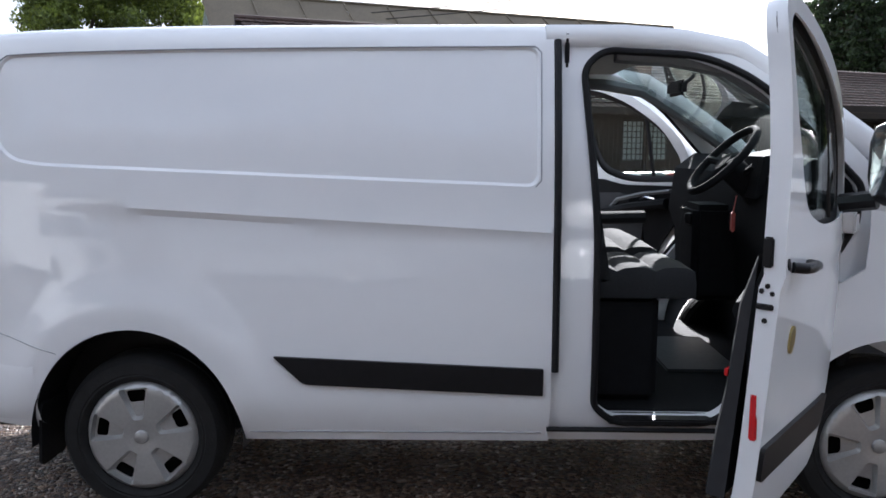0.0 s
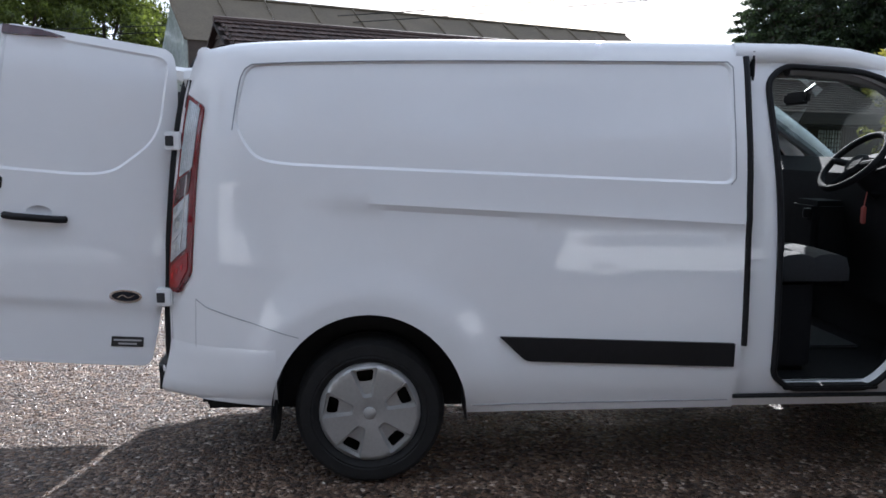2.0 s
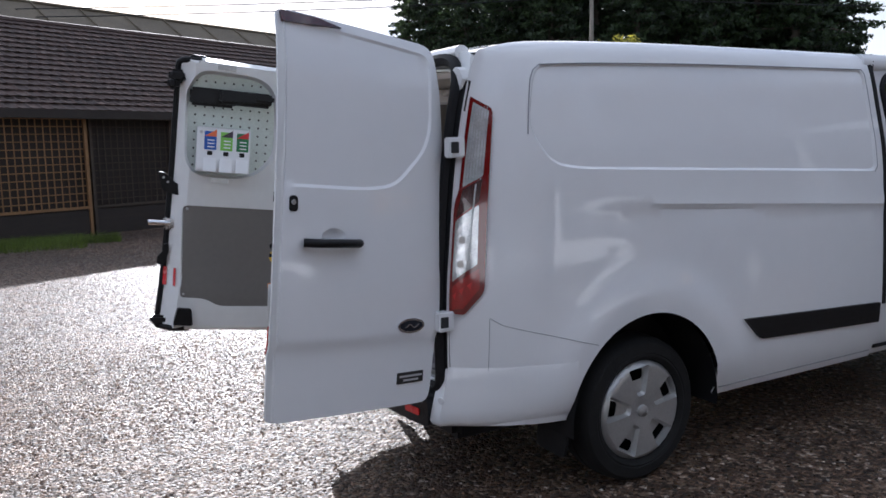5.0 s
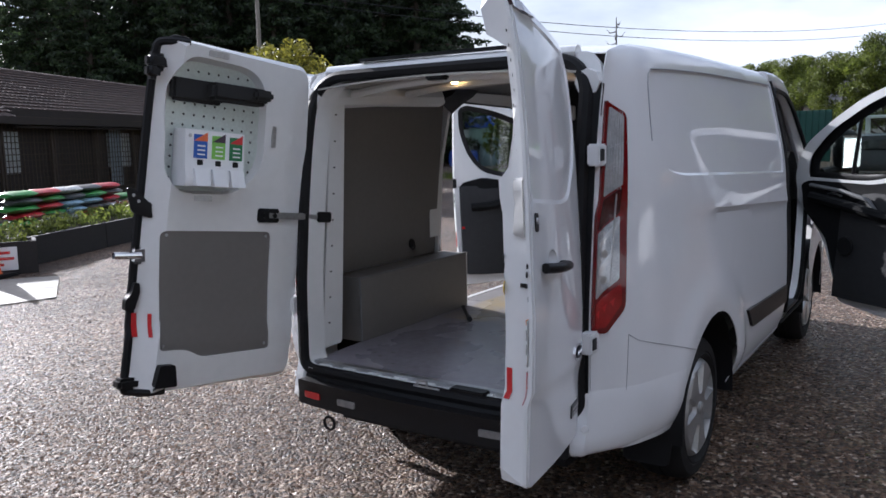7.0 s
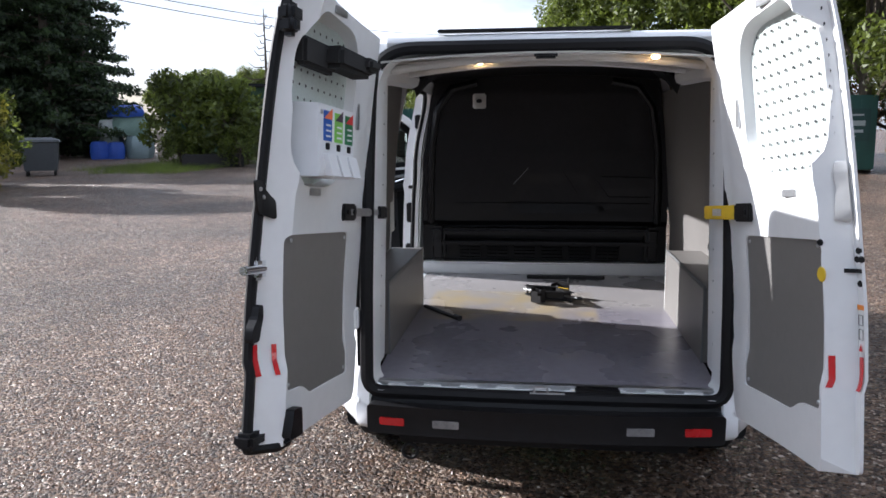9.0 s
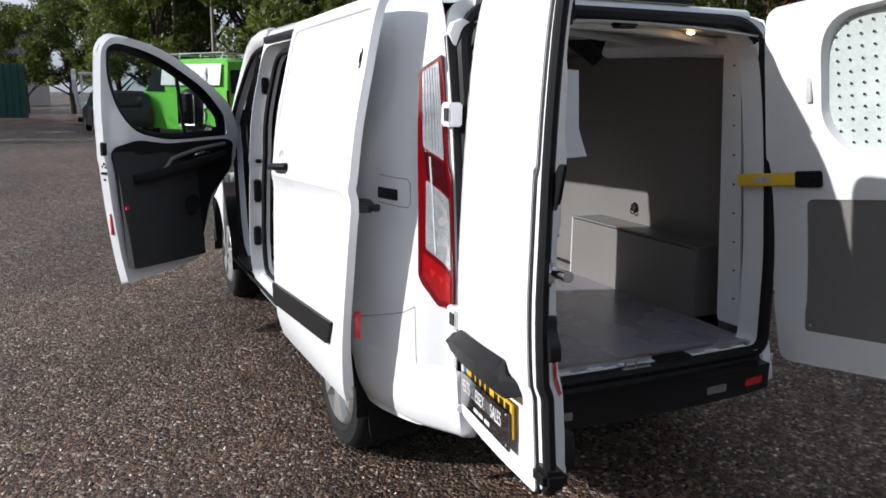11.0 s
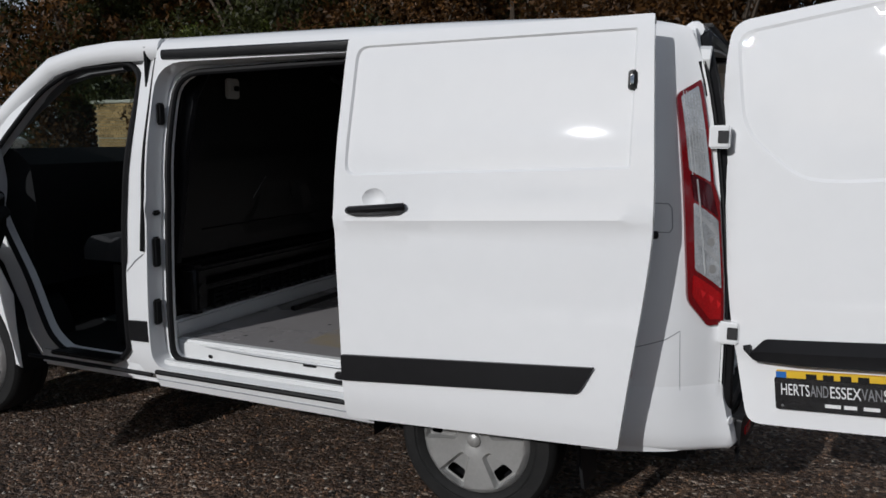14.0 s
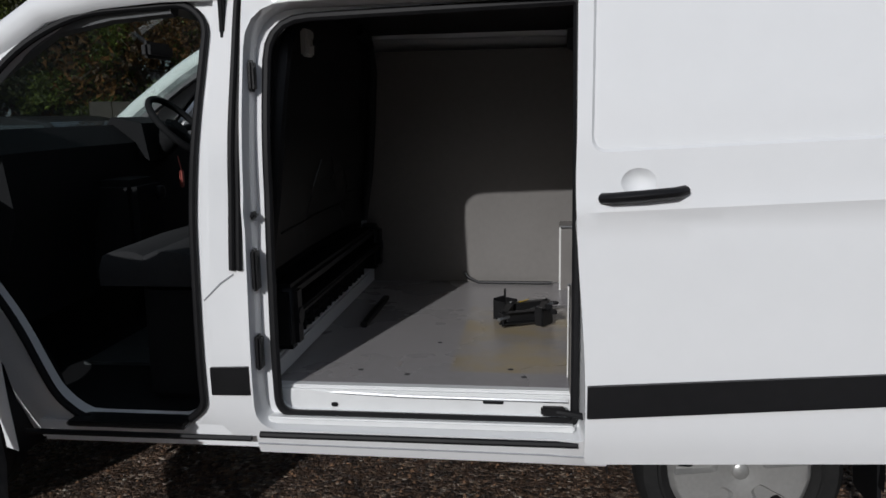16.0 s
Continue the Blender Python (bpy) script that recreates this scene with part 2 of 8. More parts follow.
TRIM = surface("dark_grey_trim", (0.012, 0.0125, 0.0135), 0.8, vary=0.15, bump=0.2, bump_scale=350, spec=0.14)
GREY_TRIM = surface("grey_trim", (0.16, 0.165, 0.17), 0.6, vary=0.1)
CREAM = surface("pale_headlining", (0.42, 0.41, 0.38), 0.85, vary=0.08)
RED = surface("red_reflector", (0.55, 0.012, 0.015), 0.25, vary=0.1, scale=40, coat=0.6)
REDGLASS = surface("red_lens", (0.15, 0.0025, 0.005), 0.10, vary=0.15, scale=30, coat=1.0)
DARKRED = surface("dark_red_lens", (0.05, 0.003, 0.006), 0.15, vary=0.1, coat=1.0)
LENS = surface("clear_lens", (0.50, 0.52, 0.54), 0.10, metal=0.4, vary=0.45, scale=60, coat=1.0)
GLASS = glass("window_glass", (0.80, 0.86, 0.83))
SCREEN = glass("windscreen_glass", (0.88, 0.95, 0.92))
MIRROR = surface("mirror_glass", (0.8, 0.82, 0.84), 0.02, metal=1.0, vary=0.0, rough_vary=0.0)
YELLOW = surface("yellow_strap", (0.75, 0.50, 0.02), 0.6, vary=0.1)
GRAVEL = gravel_material()


# ---- building helpers ----
def mesh_from(name, verts, faces, mat, sharp=40):
    me = bpy.data.meshes.new(name)
    me.from_pydata([tuple(v) for v in verts], [], [tuple(f) for f in faces])
    me.materials.append(mat)
    me.shade_smooth()
    if sharp:
        me.set_sharp_from_angle(angle=radians(sharp))
    return me


def part(name, geo, mat, parent=None, label="", at=None, sharp=40):
    """One mesh object from (verts, faces), a bmesh or a ready mesh, under a thing or under a part."""
    if isinstance(geo, bpy.types.Mesh):
        me = geo
    elif isinstance(geo, tuple):
        me = mesh_from(name, geo[0], geo[1], mat, sharp)
    else:
        me = bpy.data.meshes.new(name)
        geo.normal_update()
        geo.to_mesh(me)
        geo.free()
        me.materials.append(mat)
        me.shade_smooth()
        me.set_sharp_from_angle(angle=radians(sharp))
    ob = new(name, me)
    if parent is not None:
        ob.parent = parent
    if at is not None:
        ob.matrix_basis = at
    return tagged(ob, label) if label else ob


def thing(name, label, category, group="", at=None, kind=""):
    ob = new(name)
    ob.empty_display_size = 0.1
    if at is not None:
        ob.matrix_basis = at
    return tagged(ob, label, category, group, kind)


def joined(*geos):
    verts, faces = [], []
    for v, f in geos:
        n = len(verts)
        verts += [tuple(p) for p in v]
        faces += [tuple(i + n for i in q) for q in f]
    return verts, faces


def moved(geo, m):
    return [m @ Vector(v) for v in geo[0]], geo[1]


def box(x0, x1, y0, y1, z0, z1, bevel=0.004, seg=2):
    bm = bmesh.new()
    bmesh.ops.create_cube(bm, size=1)
    for v in bm.verts:
        v.co = Vector(((x0 + x1) / 2 + v.co.x * (x1 - x0), (y0 + y1) / 2 + v.co.y * (y1 - y0), (z0 + z1) / 2 + v.co.z * (z1 - z0)))
    if bevel:
        bmesh.ops.bevel(bm, geom=list(bm.edges), offset=bevel, segments=seg, affect="EDGES", clamp_overlap=True)
    bm.verts.index_update()
    geo = ([v.co.copy() for v in bm.verts], [[v.index for v in f.verts] for f in bm.faces])
    bm.free()
    return geo


def loft(rings, close=True, caps=True):
    verts, faces, n = [], [], len(rings[0])
    for r in rings:
        verts += [tuple(p) for p in r]
    for a in range(len(rings) - 1):
        for i in range(n if close else n - 1):
            j = (i + 1) % n
            faces.append((a * n + i, a * n + j, (a + 1) * n + j, (a + 1) * n + i))
    if caps and close:
        faces.append(tuple(range(n))[::-1])
        faces.append(tuple(range((len(rings) - 1) * n, len(rings) * n)))
    return verts, faces


def tube(path, r, n=8, ry=None, closed=False, up=(0, 0, 1)):
    """A rod of round or oval section along a path; r may be one radius or one for each point."""
    pts = [Vector(p) for p in path]
    rings, last = [], None
    for i, p in enumerate(pts):
        a = pts[i - 1] if i or closed else p
        b = pts[(i + 1) % len(pts)] if i + 1 < len(pts) or closed else p
        d = (b - a).normalized()
        if last is None:
            s = d.cross(Vector(up))
            s = s.normalized() if s.length > 0.05 else d.cross(Vector((1, 0, 0))).normalized()
        else:
            s = (last - d * d.dot(last)).normalized()
        last = s
        u = s.cross(d)
        ra = r[i] if isinstance(r, (list, tuple)) else r
        rb = ry if ry is not None else ra
        rings.append([p + s * (ra * math.cos(k * math.tau / n)) + u * (rb * math.sin(k * math.tau / n)) for k in range(n)])
    if closed:
        rings.append(rings[0])
    return loft(rings, caps=not closed)


def lathe(profile, n=40, axis="y"):
    """Turn (radius, height) round an axis."""
    rings = []
    for k in range(n):
        c, s = math.cos(k * math.tau / n), math.sin(k * math.tau / n)
        rings.append([(r * c, h, r * s) if axis == "y" else (r * c, r * s, h) for r, h in profile])
    verts, faces, m = [], [], len(profile)
    for r in rings:
        verts += r
    for a in range(n):
        b = (a + 1) % n
        for i in range(m - 1):
            faces.append((a * m + i, a * m + i + 1, b * m + i + 1, b * m + i))
    return verts, faces


def rounded(pts, r, n=5):
    """A polygon with its corners rounded; r is one radius or one for each corner."""
    out, m = [], len(pts)
    for i, p in enumerate(pts):
        ra = r[i] if isinstance(r, (list, tuple)) else r
        p, a, b = Vector(p), Vector(pts[i - 1]), Vector(pts[(i + 1) % m])
        ua, ub = (a - p), (b - p)
        ra = min(ra, ua.length * 0.48, ub.length * 0.48)
        if ra < 1e-4:
            out.append((p.x, p.y))
            continue
        s, e = p + ua.normalized() * ra, p + ub.normalized() * ra
        for k in range(n + 1):
            t = k / n
            q = s * (1 - t) ** 2 + p * 2 * t * (1 - t) + e * t * t
            out.append((q.x, q.y))
    return out


def resample(loop, step, closed=True):
    out, m = [], len(loop)
    for i in range(m if closed else m - 1):
        a, b = Vector(loop[i]), Vector(loop[(i + 1) % m])
        k = max(1, math.ceil((b - a).length / step))
        out += [tuple(a.lerp(b, t / k)) for t in range(k)]
    if not closed:
        out.append(tuple(loop[-1]))
    return out


def inside(px, py, loop):
    x, y = np.array(loop).T
    x2, y2 = np.roll(x, -1), np.roll(y, -1)
    hit = ((y[:, None] > py) != (y2[:, None] > py)) & (px < (x2 - x)[:, None] * (py - y[:, None]) / np.where(y2 == y, 1e-12, y2 - y)[:, None] + x[:, None])
    return hit.sum(0) % 2 == 1


def near_lines(pts, segs):
    d = np.full(len(pts), 9.0)
    for a, b in segs:
        a, b = np.array(a), np.array(b)
        ab = b - a
        t = np.clip(((pts - a) @ ab) / max(ab @ ab, 1e-12), 0, 1)
        d = np.minimum(d, np.hypot(*(pts - a - t[:, None] * ab).T))
    return d


def sheet(outline, f, step=0.05, holes=(), creases=(), thick=0.0, flip=False):
    """A pressed panel: a flat outline with holes, cut into triangles, bent by f(u, v) into space and given a thickness."""
    loops = [resample(l, step) for l in (outline, *holes)]
    lines = [resample(c, step, False) for c in creases]
    pts, edges, segs = [], [], []
    for l in loops:
        n = len(pts)
        pts += l
        edges += [(n + i, n + (i + 1) % len(l)) for i in range(len(l))]
    for l in lines:
        n = len(pts)
        pts += l
        edges += [(n + i, n + i + 1) for i in range(len(l) - 1)]
    segs = [(pts[a], pts[b]) for a, b in edges]
    lo, hi = np.min(loops[0], 0), np.max(loops[0], 0)
    gx, gy = np.meshgrid(np.arange(lo[0] + step / 2, hi[0], step), np.arange(lo[1] + step / 2, hi[1], step))
    gx[::2] += step / 2
    g = np.stack([gx.ravel(), gy.ravel()], 1)
    ok = inside(g[:, 0], g[:, 1], loops[0])
    for l in loops[1:]:
        ok &= ~inside(g[:, 0], g[:, 1], l)
    g = g[ok]
    g = g[near_lines(g, segs) > step * 0.45]
    allp = [Vector(p) for p in pts] + [Vector(p) for p in g.tolist()]
    v, _, fc, *_ = geometry.delaunay_2d_cdt(allp, edges, [], 0, 1e-6)
    va = np.array([tuple(p) for p in v])
    tri = np.array([tuple(q) for q in fc])
    c = va[tri].mean(1)
    ok = inside(c[:, 0], c[:, 1], loops[0])
    for l in loops[1:]:
        ok &= ~inside(c[:, 0], c[:, 1], l)
    tri = tri[ok]
    if flip:
        tri = tri[:, ::-1]
    used, tri = np.unique(tri, return_inverse=True)
    tri = tri.reshape(-1, 3)
    p3 = np.array([tuple(f(*va[i])) for i in used], float)
    verts, faces = p3.tolist(), tri.tolist()
    if thick:
        nrm = np.zeros_like(p3)
        fn = np.cross(p3[tri[:, 1]] - p3[tri[:, 0]], p3[tri[:, 2]] - p3[tri[:, 0]])
        for k in range(3):
            np.add.at(nrm, tri[:, k], fn)
        nrm /= np.maximum(np.linalg.norm(nrm, axis=1), 1e-12)[:, None]
        n = len(verts)
        verts += (p3 - nrm * thick).tolist()
        faces += (tri[:, ::-1] + n).tolist()
        count = {}
        for t in tri.tolist():
            for a, b in ((t[0], t[1]), (t[1], t[2]), (t[2], t[0])):
                count[(a, b)] = 1
        for a, b in count:
            if (b, a) not in count:
                faces.append((b, a, a + n, b + n))
    return verts, faces


def curve(xs, ys):
    """A smooth curve through points that does not overshoot."""
    xs, ys = np.array(xs, float), np.array(ys, float)
    d = np.diff(ys) / np.diff(xs)
    m = np.r_[d[0], np.where(d[1:] * d[:-1] > 0, 2 * d[1:] * d[:-1] / (d[1:] + d[:-1] + 1e-12), 0), d[-1]]

    def value(x):
        x = min(max(x, xs[0]), xs[-1])
        i = min(int(np.searchsorted(xs, x, "right")) - 1, len(xs) - 2)
        h = xs[i + 1] - xs[i]
        t = (x - xs[i]) / h
        return float((2 * t**3 - 3 * t**2 + 1) * ys[i] + (t**3 - 2 * t**2 + t) * h * m[i] + (3 * t**2 - 2 * t**3) * ys[i + 1] + (t**3 - t**2) * h * m[i + 1])

    return value


def bars(widths, height, gap=0.006, thick=0.001):
    """Plain bars in place of writing, in a row from the origin along x, in the plane x-z."""
    geos, x = [], 0.0
    for w in widths:
        geos.append(box(x, x + w, -thick, 0, 0, height, 0))
        x += w + gap
    return joined(*geos)


def lettering(text, size, mat, parent, at, width=None, name="lettering"):
    """Raised letters in the built-in font, as a mesh."""
    cu = bpy.data.curves.new(name, "FONT")
    cu.body, cu.size, cu.extrude, cu.align_x, cu.align_y = text, size, 0.0006, "CENTER", "CENTER"
    tmp = bpy.data.objects.new(name, cu)
    me = bpy.data.meshes.new_from_object(tmp)
    bpy.data.objects.remove(tmp)
    if width:
        xs = [v.co.x for v in me.vertices]
        k = width / (max(xs) - min(xs))
        for v in me.vertices:
            v.co.x *= k
    me.materials.clear()
    me.materials.append(mat)
    ob = new(name, me)
    ob.parent = parent
    ob.matrix_basis = at
    return ob


# ---- the van: shape of its body (x forward from the rear axle, half width y, z up) ----
van = thing("panel_van", "white panel van with all its doors open, standing on gravel", "van")
BODY_Y = curve((0.28, 0.34, 0.42, 0.52, 0.68, 0.95, 1.12, 1.22, 1.33, 1.45, 1.65, 1.87, 1.93, 1.99, 2.06), (0.885, 0.92, 0.955, 0.978, 0.985, 0.977, 0.968, 0.960, 0.956, 0.943, 0.902, 0.852, 0.828, 0.785, 0.72))
BODY_Z = curve((0.28, 1.87, 1.93, 1.99, 2.06), (0.28, 1.87, 1.923, 1.957, 1.972))
PLAN_X = curve((-1.02, -0.96, -0.90, -0.80, -0.70, -0.55, -0.30, 0.0, 2.2), (-0.895, -0.862, -0.825, -0.755, -0.675, -0.542, -0.30, 0.0, 2.2))
PLAN_W = curve((-1.02, -0.96, -0.90, -0.80, -0.70, -0.55, -0.30, 0.1, 0.6, 2.2), (1.0, 0.93, 0.80, 0.58, 0.42, 0.27, 0.14, 0.06, 0.02, 0.0))
LEAN = curve((0.2, 0.85, 1.2, 1.5, 1.72, 1.9, 2.06), (0.0, 0.0, 0.025, 0.06, 0.10, 0.155, 0.20))
LEAN_W = curve((-1.02, -0.85, -0.6, -0.2, 0.2, 2.2), (1.0, 0.9, 0.55, 0.12, 0.0, 0.0))
DROP = curve((-1.02, -0.85, -0.7, -0.3, 0.4, 1.5, 1.9, 2.1), (-0.075, -0.05, -0.032, -0.014, 0.0, 0.004, 0.0, -0.012))
PRESSING = rounded([(-0.605, 1.86), (1.575, 1.87), (1.575, 1.335), (-0.37, 1.407), (-0.51, 1.43), (-0.630, 1.58)], [0.07, 0.05, 0.05, 0.1, 0.08, 0.08])
PRESSING_IN = rounded([(-0.595, 1.850), (1.565, 1.860), (1.565, 1.346), (-0.37, 1.418), (-0.505, 1.440), (-0.620, 1.583)], [0.065, 0.045, 0.045, 0.1, 0.08, 0.08])


def swage(x):
    return 1.262 - 0.052 * (x + 0.23)


def body_point(u, v, side, out=0.0, press=True):
    """A point of the body's side; out: metres proud of it."""
    y, z = BODY_Y(v), BODY_Z(v)
    w = PLAN_W(u)
    y = y * (1 - w) + 0.735 * w
    z += DROP(u) * min(max((v - 1.45) / 0.55, 0), 1)
    x = PLAN_X(u) + LEAN(z) * LEAN_W(u)
    s = v - swage(u)
    k = min(max((u + 0.35) / 0.4, 0), 1)
    y += k * 0.013 * min(max((s + 0.026) / 0.026, 0), 1) * math.exp(-max(s, 0) / 0.07)
    d = math.hypot(u, (v - 0.335) * 0.95)
    q = min(max((0.655 - d) / 0.15, 0), 1)
    y += 0.020 * q * q * (3 - 2 * q) * min(max((v - 0.3) / 0.2, 0), 1) * (0.6 + 0.4 * min(max((d - 0.42) / 0.08, 0), 1))
    if press and in_pressing(round(u, 6), round(v, 6)):
        y -= 0.0095
    return (x, side * (y + out), z)


PRESSING_MID = [((a[0] + b[0]) / 2, (a[1] + b[1]) / 2) for a, b in zip(PRESSING, PRESSING_IN)]


@functools.lru_cache(None)
def in_pressing(u, v):
    return bool(inside(np.array([u]), np.array([v]), PRESSING_MID)[0])


def arch(cx, rx=0.425, rz=0.45, cz=0.335, z0=0.335, n=26):
    a0 = math.asin(min(max((z0 - cz) / rz, -1), 1))
    return [(cx + rx * math.cos(a0 + (math.pi - 2 * a0) * k / n), cz + rz * math.sin(a0 + (math.pi - 2 * a0) * k / n)) for k in range(n + 1)]


def on_body(points, side, r=0.003, mat=GAP, name="panel_gap", parent=None, out=0.0, step=0.04):
    """A thin line that follows the body's side."""
    return part(name, tube([body_point(u, v, side, out, False) for u, v in resample(points, step, False)], r, 6), mat, parent or van)


def body_patch(name, outline, mat, side, out, thick, parent=None, label="", step=0.04, holes=()):
    return part(name, sheet(outline, lambda u, v: body_point(u, v, side, out, False), step, holes, thick=thick, flip=side > 0), mat, parent or van, label)


SLIDE_HOLE = rounded([(0.50, 0.44), (1.595, 0.44), (1.592, 1.845), (0.50, 1.855)], [0.02, 0.09, 0.15, 0.02])
SW1 = [(-0.45, swage(-0.45)), (1.62, swage(1.62))]
SW2 = [(-0.45, swage(-0.45) - 0.026), (1.62, swage(1.62) - 0.026)]
for side, word in ((-1, "driver's"), (1, "kerb")):
    end = 1.63 if side < 0 else 1.602
    low = [(-1.0, 0.405), (-0.80, 0.385), (-0.42, 0.37), *arch(0.0, z0=0.40)[::-1], (0.425, 0.335), (end, 0.345)]
    outline = low + [(end, 1.95), (end, 2.06), (-1.0, 2.06), (-1.02, 1.9)]
    skin = sheet(outline, lambda u, v: body_point(u, v, side), 0.045, [SLIDE_HOLE] if side > 0 else [], [] if side > 0 else [PRESSING + PRESSING[:1], PRESSING_IN + PRESSING_IN[:1], SW1, SW2], 0.004, flip=side > 0)
    part("body_side", skin, WHITE, van, "white pressed steel side panel", sharp=28)
    # groove along the top of the pressing, bumper seam and sill seam
    if side < 0:
        on_body([(-0.575, 1.862), (0.5, 1.868), (1.56, 1.874)], side, 0.0035, SEAM, out=0.001)
        on_body([(-0.634, 1.56), (-0.625, 1.80), (-0.610, 1.84), (-0.575, 1.862)], side, 0.0025, SEAM, out=0.001)
        on_body([(1.56, 1.874), (1.582, 1.85), (1.582, 1.36), (1.56, 1.335)], side, 0.0025, SEAM, out=0.0)
    on_body([(-0.80, 0.83), (-0.74, 0.80), (-0.5, 0.74), (-0.30, 0.685)], side, 0.002, SEAM, out=0.0)
    on_body([(-0.80, 0.83), (-0.81, 0.62), (-0.80, 0.42)], side, 0.0015, SEAM, out=-0.0005)
    on_body([(0.45, 0.375), (1.6, 0.385)], side, 0.003, SEAM, out=0.002)
    # inner wheel arch
    arc = arch(0.0, 0.425, 0.45, z0=0.30)
    part("wheel_arch", loft([[(x, side * 0.955, z) for x, z in arc], [(x, side * 0.702, z) for x, z in arc]], close=False), RUBBER, van)
    part("wheel_arch", sheet(arc, lambda u, v: (u, side * 0.702, v), 0.1), RUBBER, van)

# rubbing strips on the flanks
STRIP = rounded([(0.56, 0.690), (1.60, 0.652), (1.60, 0.548), (0.675, 0.582)], [0.004, 0.004, 0.004, 0.02])
body_patch("rubbing_strip", STRIP, BLACK, -1, 0.014, 0.016, label="black plastic rubbing strip")
# black edge of the driver's door opening
part("door_edge_strip", tube([body_point(1.645, v, -1, -0.002, False) for v in np.linspace(0.64, 1.90, 24)], 0.014, 8), BLACK, van, "black rubber edge strip")

# roof
ROOF = [(-1.02, -0.72), (2.10, -0.72), (2.13, 0.0), (2.10, 0.72), (-1.02, 0.72)]


def roof_point(u, y):
    e = min(abs(y) / 0.72, 1)
    z = 1.972 + 0.022 * (1 - e**2) + DROP(u)
    rib = 0.006 * max(0, math.cos(y * math.pi / 0.12)) ** 4 if -0.75 < u < 1.8 and abs(y) < 0.55 else 0
    return (PLAN_X(u) + LEAN(1.97) * LEAN_W(u) - (0.02 * (1 - e**2) if u < -0.9 else 0), y, z + rib)


part("roof", sheet(ROOF, roof_point, 0.06, thick=0.004), WHITE, van, "white ribbed steel roof", sharp=30)

# tail lights
LIGHT = rounded([(-0.985, 1.752), (-0.838, 1.680), (-0.832, 0.935), (-0.925, 0.845), (-1.014, 0.850), (-1.016, 1.285), (-0.990, 1.340)], [0.012, 0.03, 0.03, 0.015, 0.015, 0.02, 0.02])
BRIGHT_RED = surface("bright_red_lens", (0.32, 0.004, 0.006), 0.12, vary=0.35, scale=50, coat=1.0)
RIB = surface("lens_rib_silver", (0.72, 0.74, 0.75), 0.15, metal=0.6, vary=0.15)


def tail_light(side):
    lamp = part("tail_light", sheet(LIGHT, lambda u, v: body_point(u, v, side, 0.014, False), 0.03, thick=0.03, flip=side > 0), REDGLASS, van, "tall red and clear tail light", sharp=60)
    for nm, loop, mat in (("reversing_lens", [(-0.962, 1.722), (-0.862, 1.672), (-0.868, 1.392), (-0.972, 1.348)], LENS),
                          ("brake_lens", [(-0.972, 1.338), (-0.870, 1.382), (-0.880, 1.290), (-1.003, 1.225)], DARKRED),
                          ("indicator_lens", [(-1.003, 1.215), (-0.878, 1.280), (-0.872, 1.045), (-1.003, 0.975)], LENS),
                          ("fog_lens", [(-1.0, 0.958), (-0.862, 1.030), (-0.856, 0.952), (-0.935, 0.868), (-1.0, 0.868)], BRIGHT_RED)):
        part(nm, sheet(rounded(loop, 0.010), lambda u, v: body_point(u, v, side, 0.018, False), 0.03, thick=0.006, flip=side > 0), mat, lamp)
    # fine upright ribs and cross ribs moulded into the upper lens
    for k in range(6):
        u = -0.952 + 0.0155 * k
        part("lens_rib", tube([body_point(u - 0.006 * (1.70 - z) / 0.3, z, side, 0.0188, False) for z in np.linspace(1.375, 1.695, 6)], 0.0016, 5), RIB, lamp)
    for z in (1.46, 1.55, 1.63):
        part("lens_rib", tube([body_point(u, z + 0.25 * (u + 0.91), side, 0.0188, False) for u in np.linspace(-0.958, -0.872, 4)], 0.0016, 5), RIB, lamp)
    # two slanting chevrons in the lower lens, and the lamp bowls behind it
    part("lens_bar", tube([body_point(-0.905 - 0.05 * (1.30 - z), z, side, 0.0195, False) for z in np.linspace(1.03, 1.36, 7)], 0.0035, 5), RIB, lamp)
    for z in (1.235, 1.140):
        chev = [(-0.995, z - 0.055), (-0.935, z - 0.012), (-0.885, z + 0.020), (-0.885, z + 0.002), (-0.932, z - 0.034), (-0.995, z - 0.080)]
        part("lens_chevron", sheet(chev, lambda u, v: body_point(u, v, side, 0.0205, False), 0.03, thick=0.002, flip=side > 0), RIB, lamp)
        bowl = [(-0.955 + 0.020 * math.cos(q), z - 0.094 + 0.016 * math.sin(q)) for q in np.linspace(0, math.tau, 14)[:-1]]
        part("lens_bowl", sheet(bowl, lambda u, v: body_point(u, v, side, 0.0192, False), 0.02, flip=side > 0), SILVER, lamp)
    for q in ((-0.985, 0.935), (-0.945, 0.955), (-0.905, 0.975)):
        part("lens_facet", sheet([(q[0] - 0.014, q[1] - 0.012), (q[0] + 0.012, q[1] + 0.002), (q[0] + 0.004, q[1] - 0.030)], lambda u, v: body_point(u, v, side, 0.0195, False), 0.03, thick=0.0015, flip=side > 0), RED, lamp)


tail_light(-1)
tail_light(1)


# rear frame round the door opening
def rear_x(z, y=0.7):
    return -0.895 + LEAN(z) - 0.02 * (1 - min(abs(y) / 0.74, 1) ** 2)


